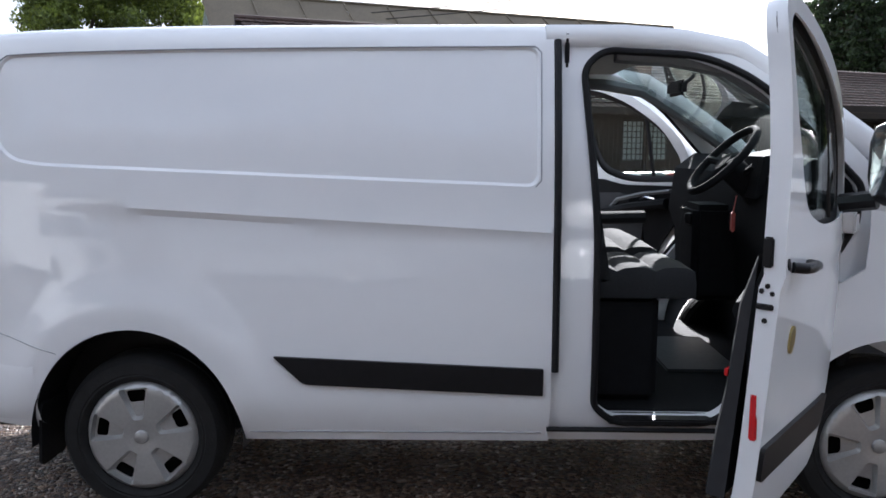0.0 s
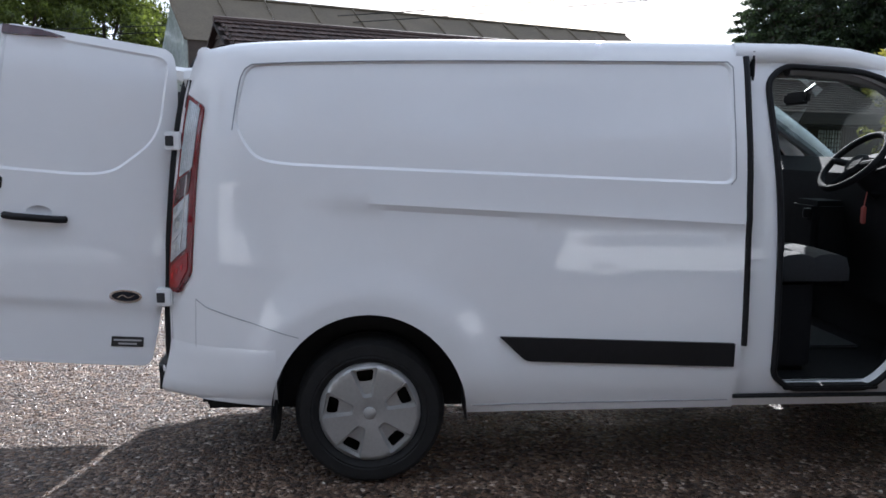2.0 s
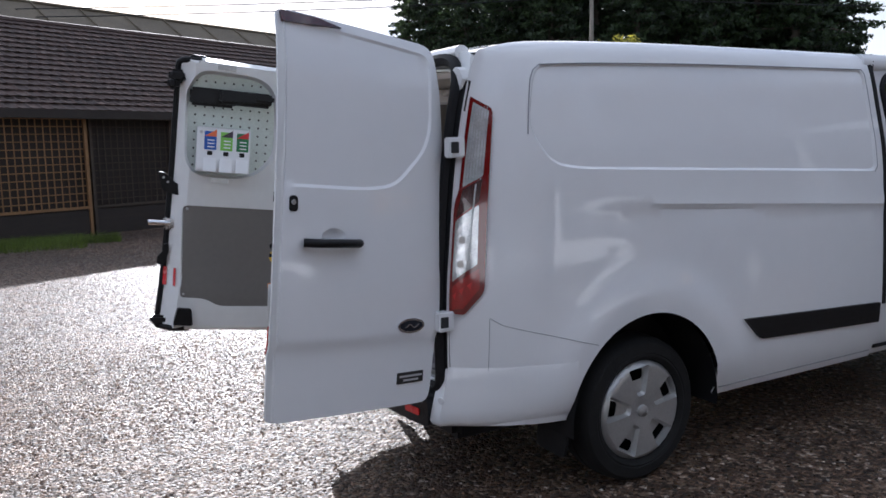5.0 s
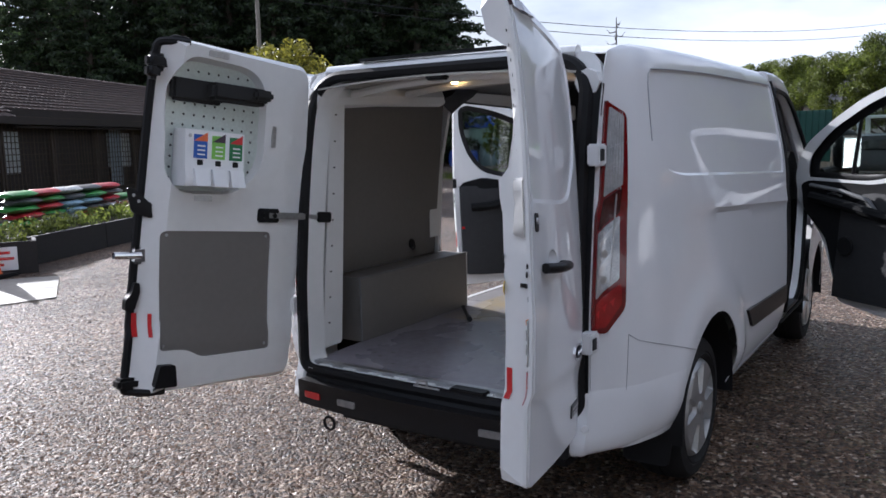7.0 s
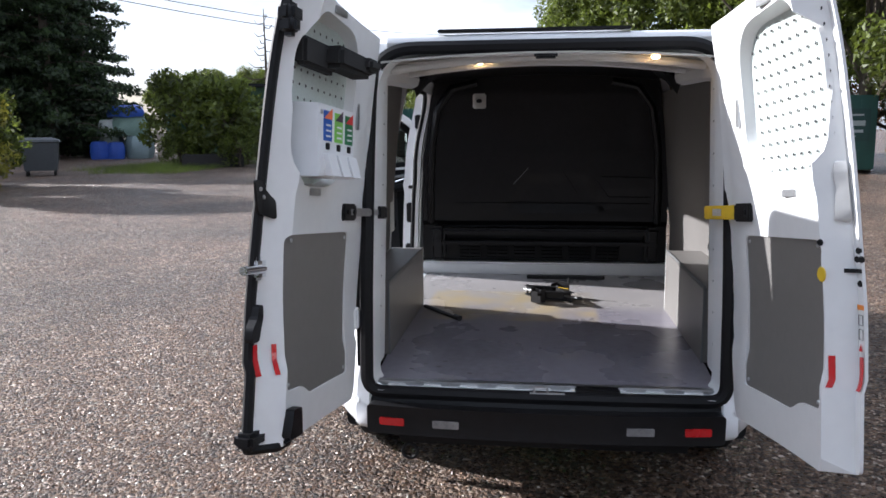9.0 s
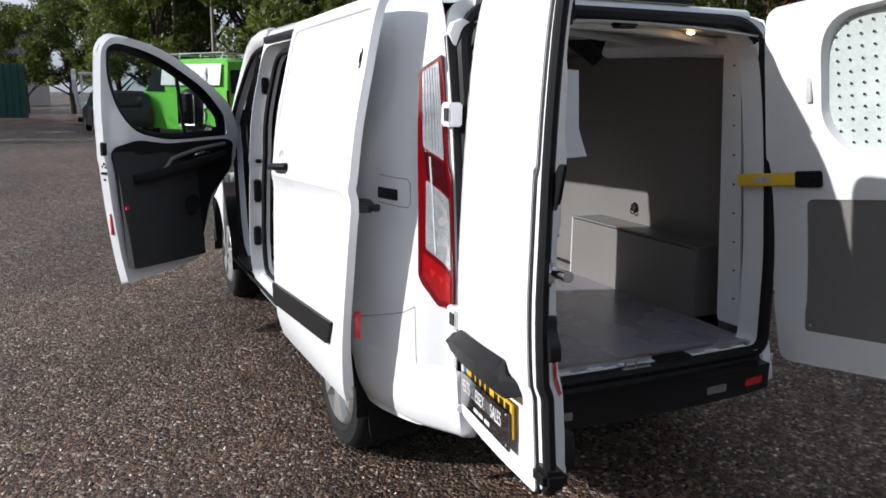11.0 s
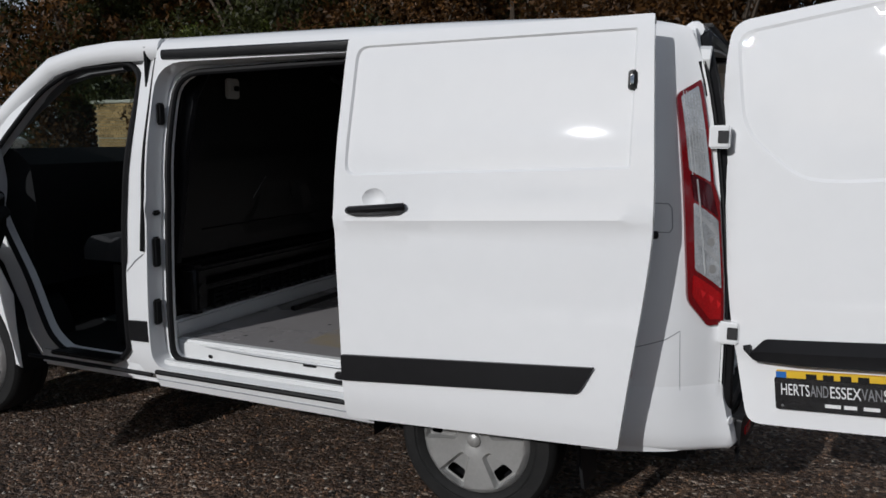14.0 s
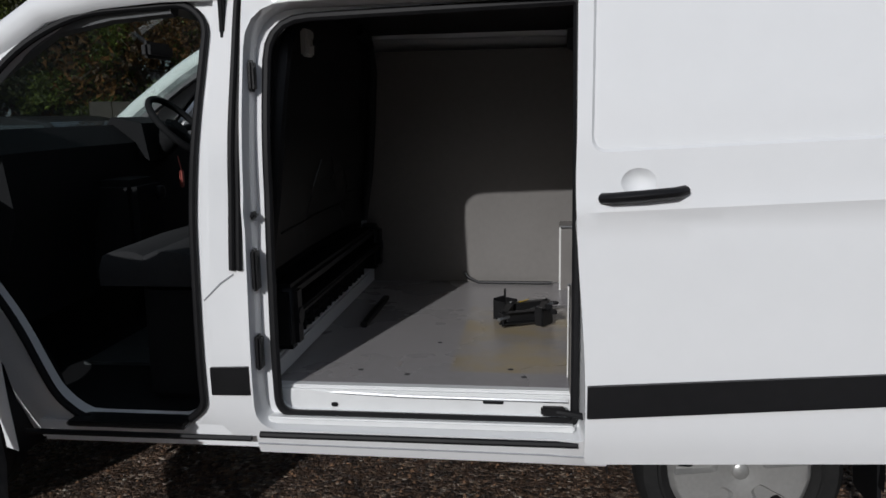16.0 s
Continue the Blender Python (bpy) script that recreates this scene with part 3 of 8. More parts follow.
REAR = rounded([(-0.738, 0.42), (0.738, 0.42), (0.738, 1.80), (0.70, 1.905), (-0.70, 1.905), (-0.738, 1.80)], [0.02, 0.02, 0.05, 0.08, 0.08, 0.05])
OPEN = rounded([(-0.675, 0.545), (0.675, 0.545), (0.655, 1.865), (-0.655, 1.865)], [0.06, 0.06, 0.16, 0.16], 8)
part("rear_frame", sheet(REAR, lambda y, z: (rear_x(z, y), y, z), 0.05, [OPEN], thick=0.05, flip=True), WHITE_IN, van, "white painted door frame")
part("rear_header", tube([(rear_x(1.915, y) + 0.01, y, 1.905) for y in np.linspace(-0.62, 0.62, 14)], 0.035, 10, 0.03), WHITE, van)
part("roof_edge_trim", box(-0.775, -0.735, -0.32, 0.42, 1.938, 1.952, 0.004), BLACK, van, "black roof edge strip")
seal = resample(rounded([(-0.70, 0.528), (0.70, 0.528), (0.68, 1.884), (-0.68, 1.884)], [0.07, 0.07, 0.17, 0.17], 8), 0.05)
part("door_seal", tube([(rear_x(z, y) - 0.008, y, z) for y, z in seal], 0.027, 8, closed=True), RUBBER, van, "black rubber door seal")
jamb = resample(OPEN, 0.06)
part("door_jamb", loft([[(rear_x(z, y), y, z) for y, z in jamb], [(rear_x(z, y) + 0.10, y * 0.985, z) for y, z in jamb]], caps=False), WHITE_IN, van, "white painted inner door jamb")
for side in (-1, 1):
    part("pillar_cover", sheet(rounded([(-0.80, 0.60), (-0.66, 0.60), (-0.60, 1.80), (-0.70, 1.80)], 0.02), lambda x, z: (x, side * (0.685 - 0.02 * (z - 0.6)), z), 0.08, thick=0.01, flip=side > 0), WHITE_IN, van)
    for z in np.linspace(0.72, 1.72, 9):
        part("hole_plug", lathe([(0, 0.002), (0.008, 0.002), (0.010, 0)], 10), BLACK, van, at=pose(-0.76 + 0.1 * (z - 0.6) / 1.2, side * (0.677 - 0.02 * (z - 0.6)), z, 0, 0, 180 if side > 0 else 0))
    # Black band stands in for the shaded gap between door and body.
    part("pillar_band", sheet([(0.692, 0.63), (0.736, 0.63), (0.736, 1.78), (0.672, 1.80)], lambda y, z: (rear_x(z, y) - 0.005, side * y, z), 0.06, thick=0.004), RUBBER, van, "black band for the shaded gap at the hinge pillar")
    # black hinge pillar behind the lamp, and the hinges
    part("hinge_pillar_seal", tube([(rear_x(z) + 0.015, side * 0.722, z) for z in np.linspace(0.62, 1.78, 16)], 0.018, 8), RUBBER, van)
    for z in (0.83, 1.52):
        part("hinge", box(rear_x(z) - 0.05, rear_x(z) + 0.02, side * 0.745 - 0.025, side * 0.745 + 0.025, z - 0.04, z + 0.04, 0.006), WHITE, van, "white door hinge")
        part("hinge_recess", box(rear_x(z) - 0.045, rear_x(z) - 0.01, side * 0.771 - 0.003, side * 0.771 + 0.003, z - 0.022, z + 0.022, 0.002), GAP, van)

# bumper and step


def bumper_point(y, z):
    e = abs(y) / 0.80
    x = -0.985 + 0.055 * e**2 + 0.10 * max(0, e - 0.75) ** 1.2
    return (x + (0.02 if z < 0.36 else 0) + 0.012 * math.sin((z - 0.32) * 14), y, z)


part("rear_bumper", sheet(rounded([(-0.68, 0.378), (0.68, 0.378), (0.68, 0.50), (-0.68, 0.50)], 0.02), bumper_point, 0.05, thick=0.04, flip=False), BLACK, van, "black plastic rear bumper")
part("sill_cover_strip", sheet(rounded([(-0.70, 0.478), (0.70, 0.478), (0.71, 0.528), (-0.71, 0.528)], 0.01), lambda y, z: (rear_x(z, y) - 0.012 - 0.02 * (0.528 - z) / 0.05, y, z), 0.06, thick=0.01, flip=True), BLACK, van, "black strip below the rear door seal")
part("bumper_step", sheet(rounded([(-0.71, -0.965), (0.71, -0.965), (0.70, -0.86), (-0.70, -0.86)], 0.02), lambda y, x: (x + 0.04 * (y / 0.7) ** 2, y, 0.478 + 0.02 * (x + 0.9)), 0.06, thick=0.012, flip=False), BLACK, van)
for side in (-1, 1):
    cornerb = []
    for z, g in ((0.372, -0.045), (0.390, -0.010), (0.41, 0.002), (0.46, 0.005), (0.52, 0.004), (0.58, 0.002), (0.63, 0.0008), (0.645, -0.003)):
        row = []
        for u in np.linspace(-0.40, -1.02, 15):
            p = body_point(u, max(z, 0.40), side, g, False)
            row.append((p[0] - (0.048 * min(max((0.63 - z) / 0.22, 0), 1) ** 1.4 + g) * max(0, (PLAN_W(u) - 0.2) / 0.8), p[1], z))
        row.append((row[-1][0] - 0.012, side * 0.685, z))
        row.append((row[-1][0] + 0.03, side * 0.672, z))
        cornerb.append(row)
    part("bumper_corner", loft(cornerb, close=False), WHITE, van, "white painted bumper corner", sharp=50)
    part("parking_sensor", lathe([(0, 0.004), (0.014, 0.004), (0.016, 0)], 14), WHITE, van, at=pose(-0.93, side * 0.735, 0.50, 0, 0, 60 * side + (180 if side < 0 else 0)))
    for nm, yc, half, mat, lab in (("bumper_reflector", 0.585, 0.050, RED, "red bumper reflector"), ("number_lamp", 0.37, 0.052, surface("dim_lens", (0.20, 0.20, 0.20), 0.2, vary=0.4, scale=90, coat=0.6), "clear bumper lamp")):
        loop = [(side * yc - half, 0.418), (side * yc + half, 0.418), (side * yc + half, 0.448), (side * yc - half, 0.448)]
        part(nm, sheet(rounded(loop, 0.006), lambda y, z: (bumper_point(y, z)[0] - 0.046, y, z), 0.03, thick=0.008, flip=True), mat, van, lab)
    # mud flap
    part("mud_flap", sheet(rounded([(0.70, 0.20), (0.90, 0.20), (0.92, 0.47), (0.70, 0.47)], 0.03), lambda y, z: (-0.405 - 0.025 * (0.47 - z) / 0.25, side * y, z), 0.06, thick=0.012), RUBBER, van, "black rubber mud flap")
part("towing_eye", tube([(-0.95 + 0.0, 0.52 + 0.03 * math.cos(a), 0.30 + 0.03 * math.sin(a)) for a in np.linspace(0, math.tau, 16)[:-1]], 0.007, 6, closed=True), RUBBER, van)


# ---- cab ----
A_LINE = [(1.60, 0.80, 1.915), (1.90, 0.80, 1.915), (2.12, 0.795, 1.90), (2.34, 0.785, 1.86), (2.58, 0.785, 1.715), (2.83, 0.79, 1.54), (3.02, 0.795, 1.39), (3.20, 0.80, 1.23)]
CAB_OPEN = rounded([(1.80, 0.50), (1.88, 0.43), (2.27, 0.43), (2.36, 0.52), (2.48, 0.78), (2.69, 1.06), (2.79, 1.22), (2.79, 1.36), (2.42, 1.745), (2.20, 1.845), (1.82, 1.865), (1.745, 1.80), (1.80, 1.20)], [0.03, 0.05, 0.05, 0.05, 0.1, 0.1, 0.03, 0.03, 0.15, 0.1, 0.07, 0.08, 0.1])


def cab_side(x, z, side, out=-0.03):
    y = BODY_Y(z if z < 1.87 else 1.87) - (0.06 * min(max((x - 2.2) / 0.8, 0), 1) if z < 1.3 else 0.03 * min(max((x - 2.2) / 0.8, 0), 1))
    return (x, side * (y + out), z)


for side in (-1, 1):
    frame_loop = [(1.60, 0.34), (2.50, 0.345), (2.56, 0.62), (2.70, 0.85), (2.90, 1.0), (2.95, 1.32), (2.60, 1.67), (2.36, 1.83), (2.14, 1.905), (1.90, 1.92), (1.60, 1.92)]
    part("door_frame", sheet(frame_loop, lambda x, z: cab_side(x, z, side, -0.03 if side < 0 else -0.075), 0.05, [CAB_OPEN], thick=0.05, flip=side > 0), WHITE, van, "white painted front door frame")
    part("door_seal", tube([cab_side(x, z, side, -0.022 if side < 0 else -0.068) for x, z in resample(CAB_OPEN, 0.05)], 0.014, 8, closed=True), RUBBER, van)
    part("roof_pillar", tube([(x, side * y, z) for x, y, z in [tuple(Vector(a).lerp(Vector(b), t)) for a, b in zip(A_LINE, A_LINE[1:]) for t in (0, 0.5)] + [A_LINE[-1]]], 0.042, 10, 0.05), WHITE, van, "white windscreen pillar")
    part("pillar_trim", tube([(x - 0.02, side * (y - 0.05), z - 0.055) for x, y, z in A_LINE[1:]], 0.035, 8), GREY_TRIM, van)
    part("sill_tread", box(1.86, 2.30, side * 0.90 - 0.05, side * 0.90 + 0.05, 0.425, 0.445, 0.006), BLACK, van, "black door sill tread")
    part("sill_seal", tube([(x, side * 0.952, 0.405) for x in (1.62, 2.0, 2.45)], 0.010, 6), RUBBER, van)
    # front wing with its wheel arch
    wing = [(2.46, 0.345), *[(x, z) for x, z in arch(2.933, 0.43, 0.45, z0=0.36)[::-1]], (3.40, 0.36), (3.52, 0.36), (3.58, 0.70), (3.60, 0.98), (3.36, 1.10), (3.10, 1.22), (2.83, 1.27), (2.80, 1.05), (2.68, 0.98), (2.50, 0.72)]

    def wing_point(x, z, side=side):
        y = 0.975 - 0.05 * max(0, (z - 0.9) / 0.35) ** 2 - 0.16 * max(0, (x - 3.05) / 0.55) ** 2
        d = math.hypot(x - 2.933, z - 0.335)
        return (x, side * (y + 0.016 * min(max((0.62 - d) / 0.12, 0), 1)), z)

    part("front_wing", sheet(wing, wing_point, 0.05, thick=0.004, flip=side > 0), WHITE, van, "white front wing")
    arc = arch(2.933, 0.43, 0.45, z0=0.30)
    part("wheel_arch", loft([[(x, side * 0.95, z) for x, z in arc], [(x, side * 0.60, z) for x, z in arc]], close=False), RUBBER, van)
    hl = part("headlight", sheet(rounded([(3.24, 0.86), (3.60, 0.80), (3.58, 0.93), (3.28, 1.06)], 0.03), lambda x, z: (lambda p: (p[0], p[1] + side * 0.012, p[2]))(wing_point(x, z)), 0.05, thick=0.02, flip=side > 0), LENS, van, "clear headlight")
    part("bulb_reflector", lathe([(0, 0.0), (0.05, 0.012), (0.06, 0.02)], 16), CHROME, hl, at=pose(3.45, side * 0.90, 0.90, 0, 0, 0 if side > 0 else 180))
part("windscreen", sheet([(0, -1), (1, -1), (1, 1), (0, 1)], lambda s, y: (2.10 + 1.04 * s + 0.10 * (1 - y * y), y * (0.72 + 0.06 * s), 1.955 - 0.70 * s - 0.03 * s * (1 - s) + 0.015 * (1 - y * y)), 0.09, thick=0.006), SCREEN, van, "green-tinted windscreen").visible_shadow = False
part("bonnet", sheet([(3.08, -0.86), (3.62, -0.76), (3.70, 0.0), (3.62, 0.76), (3.08, 0.86)], lambda x, y: (x, y, 1.265 - 0.26 * max(0, (x - 3.08) / 0.6) ** 1.3 + 0.03 * (1 - (y / 0.86) ** 2)), 0.07, thick=0.006), WHITE, van, "white bonnet")
part("front_bumper", sheet(rounded([(-0.90, 0.24), (0.90, 0.24), (0.86, 0.86), (-0.86, 0.86)], 0.08), lambda y, z: (3.90 - 0.34 * abs(y / 0.9) ** 3 - 0.06 * ((z - 0.5) / 0.3) ** 2, y, z), 0.06, thick=0.03), WHITE, van, "white front bumper")
part("grille", sheet(rounded([(-0.50, 0.55), (0.50, 0.55), (0.58, 0.98), (-0.58, 0.98)], 0.08), lambda y, z: (3.90 - 0.30 * abs(y / 0.9) ** 3 - 0.16 * max(0, z - 0.8), y, z), 0.06, thick=0.04), BLACK, van, "black radiator grille")
for k in range(5):
    part("grille_bar", tube([(3.915 - 0.30 * abs(y / 0.9) ** 3 - 0.16 * max(0, 0.60 + 0.075 * k - 0.8), y, 0.60 + 0.075 * k) for y in np.linspace(-0.48, 0.48, 9)], 0.012, 6), CHROME, van)
part("underbody", box(-0.80, 3.55, -0.62, 0.62, 0.26, 0.42, 0.03), RUBBER, van, "dark underbody")
for side in (-1, 1):
    part("sill_member", box(0.44, 2.46, side * 0.76 - 0.12, side * 0.76 + 0.12, 0.335, 0.44, 0.02), WHITE, van)


# ---- wheels ----
def cap_loop(pts, k, r):
    """A loop drawn on the upper spoke gap, turned to the k-th gap of the trim."""
    a = math.radians(72 * k)
    return rounded([(x * math.cos(a) - z * math.sin(a), x * math.sin(a) + z * math.cos(a)) for x, z in pts], r)


CUTS = [cap_loop([(-0.040, 0.190), (0.040, 0.190), (0.031, 0.142), (-0.031, 0.142)], k, 0.014) for k in range(5)]
WELLS = [cap_loop([(-0.062, 0.203), (0.062, 0.203), (0.020, 0.072), (-0.020, 0.072)], k, 0.012) for k in range(5)]
WELLS_IN = [cap_loop([(-0.049, 0.197), (0.049, 0.197), (0.013, 0.083), (-0.013, 0.083)], k, 0.010) for k in range(5)]
WELLS_MID = [[((p[0] + q[0]) / 2, (p[1] + q[1]) / 2) for p, q in zip(u, v)] for u, v in zip(WELLS, WELLS_IN)]


def cap_point(x, z):
    r = math.hypot(x, z)
    y = 0.030 - 0.010 * math.exp(-((r / 0.045) ** 2)) - 0.055 * max(0, (r - 0.200) / 0.04) ** 2
    if any(inside(np.array([x]), np.array([z]), w)[0] for w in WELLS_MID):
        y -= 0.018 + 0.08 * max(0, r - 0.09)
    return (x, y, z)


circle = [(0.240 * math.cos(k * math.tau / 48), 0.240 * math.sin(k * math.tau / 48)) for k in range(48)]
CAP = mesh_from("wheel_trim", *sheet(circle, cap_point, 0.016, CUTS, [w + w[:1] for w in WELLS + WELLS_IN], thick=0.004, flip=True), SILVER, 25)
TYRE_M = mesh_from("tyre", *lathe([(0.206, -0.09), (0.25, -0.098), (0.305, -0.095), (0.325, -0.088), (0.333, -0.05), (0.328, -0.047), (0.328, -0.041), (0.334, -0.038), (0.335, 0.0), (0.328, 0.003), (0.328, 0.009), (0.334, 0.012), (0.333, 0.05), (0.325, 0.088), (0.305, 0.108), (0.262, 0.113), (0.258, 0.109), (0.25, 0.112), (0.232, 0.100), (0.225, 0.09), (0.206, -0.09)], 56), TYRE, 35)
RIM_M = mesh_from("rim", *lathe([(0.0, 0.03), (0.07, 0.03), (0.10, 0.0), (0.18, 0.0), (0.208, 0.06), (0.212, 0.09), (0.206, -0.09)], 40), RUBBER)
BOSS_M = mesh_from("wheel_centre", *lathe([(0.0, 0.034), (0.020, 0.033), (0.027, 0.028), (0.029, 0.012)], 24), SILVER)
for x in (0.0, 2.933):
    for side in (-1, 1):
        wheel = part("wheel", TYRE_M, TYRE, van, "black tyre with silver five-spoke trim", at=pose(x, side * 0.80, 0.335, 0, 20 if x else 7, 0 if side > 0 else 180))
        wheel.name = "wheel"
        part("rim", RIM_M, RUBBER, wheel)
        part("wheel_trim", CAP, SILVER, wheel, "silver plastic wheel trim", at=pose(0, 0.085, 0))
        part("wheel_centre", BOSS_M, SILVER, wheel, at=pose(0, 0.090, 0))
    part("axle", tube([(x, -0.7, 0.335), (x, 0.7, 0.335)], 0.05, 10), RUBBER, van)


# ---- rear doors ----
SKIN_W = curve((0.5, 0.9, 1.2, 1.5, 1.72, 1.88, 1.99), (0.0, 0.0, 0.022, 0.055, 0.09, 0.135, 0.20))
HINGE_EDGE = [(0.06, 1.925), (0.03, 1.76), (0.008, 1.35), (0.018, 0.90), (0.035, 0.70), (0.055, 0.507)]
FREE_EDGE = {-1: [(0.762, 0.515), (0.766, 0.90), (0.752, 1.34), (0.735, 1.945)], 1: [(0.778, 0.508), (0.752, 0.85), (0.737, 1.30), (0.728, 1.945)]}
PLATE_IN = rounded([(0.265, 1.46), (0.40, 1.335), (0.735, 1.335), (0.745, 1.77), (0.68, 1.876), (0.285, 1.865)], [0.10, 0.12, 0.13, 0.12, 0.16, 0.16], 7)
BOARD_IN = rounded([(0.175, 0.650), (0.525, 0.650), (0.60, 0.690), (0.725, 0.697), (0.735, 1.182), (0.19, 1.180)], [0.02, 0.03, 0.03, 0.02, 0.03, 0.03])
DOOR_PRESS = rounded([(0.075, 1.885), (0.735, 1.915), (0.752, 1.332), (0.40, 1.335), (0.27, 1.355), (0.09, 1.53)], [0.06, 0.02, 0.02, 0.1, 0.1, 0.1])
DOOR_CUP = [(0.550 + 0.050 * math.cos(a), 1.163 + 0.030 * math.sin(a)) for a in np.linspace(0, math.tau, 22)[:-1]]
DOOR_PRESS_IN = [(0.42 + (a - 0.42) * 0.972, 1.62 + (z - 1.62) * 0.96) for a, z in DOOR_PRESS]
DOOR_MID = [((a[0] + b[0]) / 2, (a[1] + b[1]) / 2) for a, b in zip(DOOR_PRESS, DOOR_PRESS_IN)]


def rear_door(side):
    """Open rear door; local x runs from the hinge to the free edge, y out through the outer skin."""
    # the hinge line leans with the rear of the body, so an open door's free edge rises
    at = pose(-0.985, 0.768, 0, 0, -6, 169.5) if side > 0 else pose(-0.985, -0.742, 0, 0, -6, 192.6)
    s = -1 if side > 0 else 1     # outer skin faces local -y on the kerb side, +y on the driver's side

    outline = rounded([HINGE_EDGE[-1], *FREE_EDGE[side], *HINGE_EDGE[:-1]], [0.05, 0.02, 0.3, 0.3, 0.03, 0.06, 0.1, 0.3, 0.3, 0.1])
    free = curve([z for _, z in FREE_EDGE[side]], [a for a, _ in FREE_EDGE[side]])

    def skin(a, z, off=0.0):
        w = -SKIN_W(z) * 0.70 + 0.010 * math.sin(min(max(a / 0.76, 0), 1) * math.pi)
        w -= 0.02 * max(0, (0.08 - a) / 0.08) ** 2
        w -= 0.011 * min(max((0.780 + 0.02 * (a - 0.4) - z) / 0.018, 0), 1)
        if inside(np.array([a]), np.array([z]), DOOR_MID)[0]:
            w -= 0.007
        return (a, s * (w + off), z)

    def face(a, z, lift=0.0):
        """The inner face: thicker towards the free edge, where it slopes back to the skin."""
        deep = 0.035 + 0.062 * min(max(a / 0.75, 0), 1)
        if side < 0:
            t, thin = min(max((free(z) + 0.002 - a) / 0.028, 0), 1), 0.012
        else:
            t, thin = min(max((free(z) + 0.045 - a) / 0.070, 0), 1), 0.030
        deep = thin + (deep - thin) * t
        t = min(max((a - 0.02) / 0.10, 0), 1)
        return skin(a, z, -0.014 - (deep - 0.014) * t - lift)

    def widen(a, z):
        """Outline of the inner pressing: on the kerb side a flange runs out past the skin."""
        grow = 0.050 if side > 0 else 0.032
        return (0.40 + (a - 0.40) * 0.99 + grow * min(max((a - 0.60) / 0.14, 0), 1), 1.22 + (z - 1.22) * (0.965 if side > 0 else 0.992))

    creases = [(0.07, 0.782), (0.77, 0.790)], [(0.07, 0.764), (0.77, 0.772)]
    door = part("rear_door", sheet(outline, lambda a, z: skin(a, z), 0.04, holes=[DOOR_CUP] if side < 0 else [], creases=[DOOR_PRESS + DOOR_PRESS[:1], DOOR_PRESS_IN + DOOR_PRESS_IN[:1], *creases], thick=0.006, flip=side < 0), WHITE, van, "open white rear door", at=at, sharp=30)
    if side > 0:
        door["label"] = "open white rear door with number plate and dispenser"

    def patch(name, a0, a1, z0, z1, mat, parent, lift=0.005, label=""):
        return part(name, sheet([(a0, z0), (a1, z0), (a1, z1), (a0, z1)], lambda a, z: face(a, z, lift), 0.03, thick=0.001, flip=side > 0), mat, parent, label)

    shell = [widen(a, z) for a, z in outline]
    part("door_shell", sheet(shell, lambda a, z: face(a, z), 0.05, [PLATE_IN, BOARD_IN], [[(free(z) - 0.026, z) for z in np.linspace(0.56, 1.90, 30)], [(free(z) + (0.040 if side > 0 else 0.003), z) for z in np.linspace(0.56, 1.90, 30)], [(0.12, z) for z in np.linspace(0.62, 1.82, 12)]], thick=0.010, flip=side > 0), WHITE_IN, door, "white inner door pressing", sharp=25)
    rim0 = resample(outline, 0.05)
    part("door_edge", loft([[skin(a, z, -0.003) for a, z in rim0], [face(*widen(a, z)) for a, z in rim0]], caps=False), WHITE_IN, door, sharp=35)
    if side > 0:
        edge = [(a, z) for a, z in rim0 if a > 0.62]
        part("door_seal", tube([face(widen(a, z)[0] + 0.012, widen(a, z)[1], -0.012) for a, z in edge], 0.017, 8), RUBBER, door, "black rubber edge seal")
        part("edge_lip", tube([skin(a + 0.004, z, -0.010) for a, z in edge], 0.008, 6), RUBBER, door)
    # perforated plate in its dished recess
    pd = 0.024
    dish = resample(PLATE_IN, 0.05)
    part("recess", loft([[face(a, z) for a, z in dish], [skin(0.53 + (a - 0.53) * 0.96, 1.60 + (z - 1.60) * 0.97, -pd - 0.012) for a, z in dish], [skin(0.53 + (a - 0.53) * 0.93, 1.60 + (z - 1.60) * 0.95, -pd) for a, z in dish]], caps=False), WHITE_IN, door, sharp=60)
    plate = part("perforated_plate", sheet([(0.53 + (a - 0.53) * 0.97, 1.60 + (z - 1.60) * 0.97) for a, z in PLATE_IN], lambda a, z: skin(a, z, -pd - 0.003), 0.05, thick=0.003, flip=side > 0), GALV, door, "perforated galvanised steel plate")
    dots = []
    for i in range(10):
        for j in range(11):
            a, z = 0.325 + 0.046 * i, 1.395 + 0.043 * j
            p = Vector(skin(a, z, -pd - 0.0074))
            n = 6
            dots.append(([p + Vector((0.0056 * math.cos(k * math.tau / n), 0, 0.0056 * math.sin(k * math.tau / n))) for k in range(n)], [tuple(range(n))]))
    tagged(part("perforation", joined(*dots), GAP, plate), "rows of small dark punched holes", kind="stuff")
    part("lining_board", sheet(BOARD_IN, lambda a, z: face(a, z, -0.006), 0.06, thick=0.004, flip=side > 0), PLY, door, "grey lining board")
    for a, z, w, h in ((0.55, 1.895, 0.045, 0.012), (0.225, 1.60, 0.011, 0.048), (0.555, 1.318, 0.042, 0.012)):
        p = face(a, z, 0.002)
        part("plate_bracket", box(p[0] - w, p[0] + w, p[1] - 0.004, p[1] + 0.004, z - h, z + h, 0.002), STEEL, door)
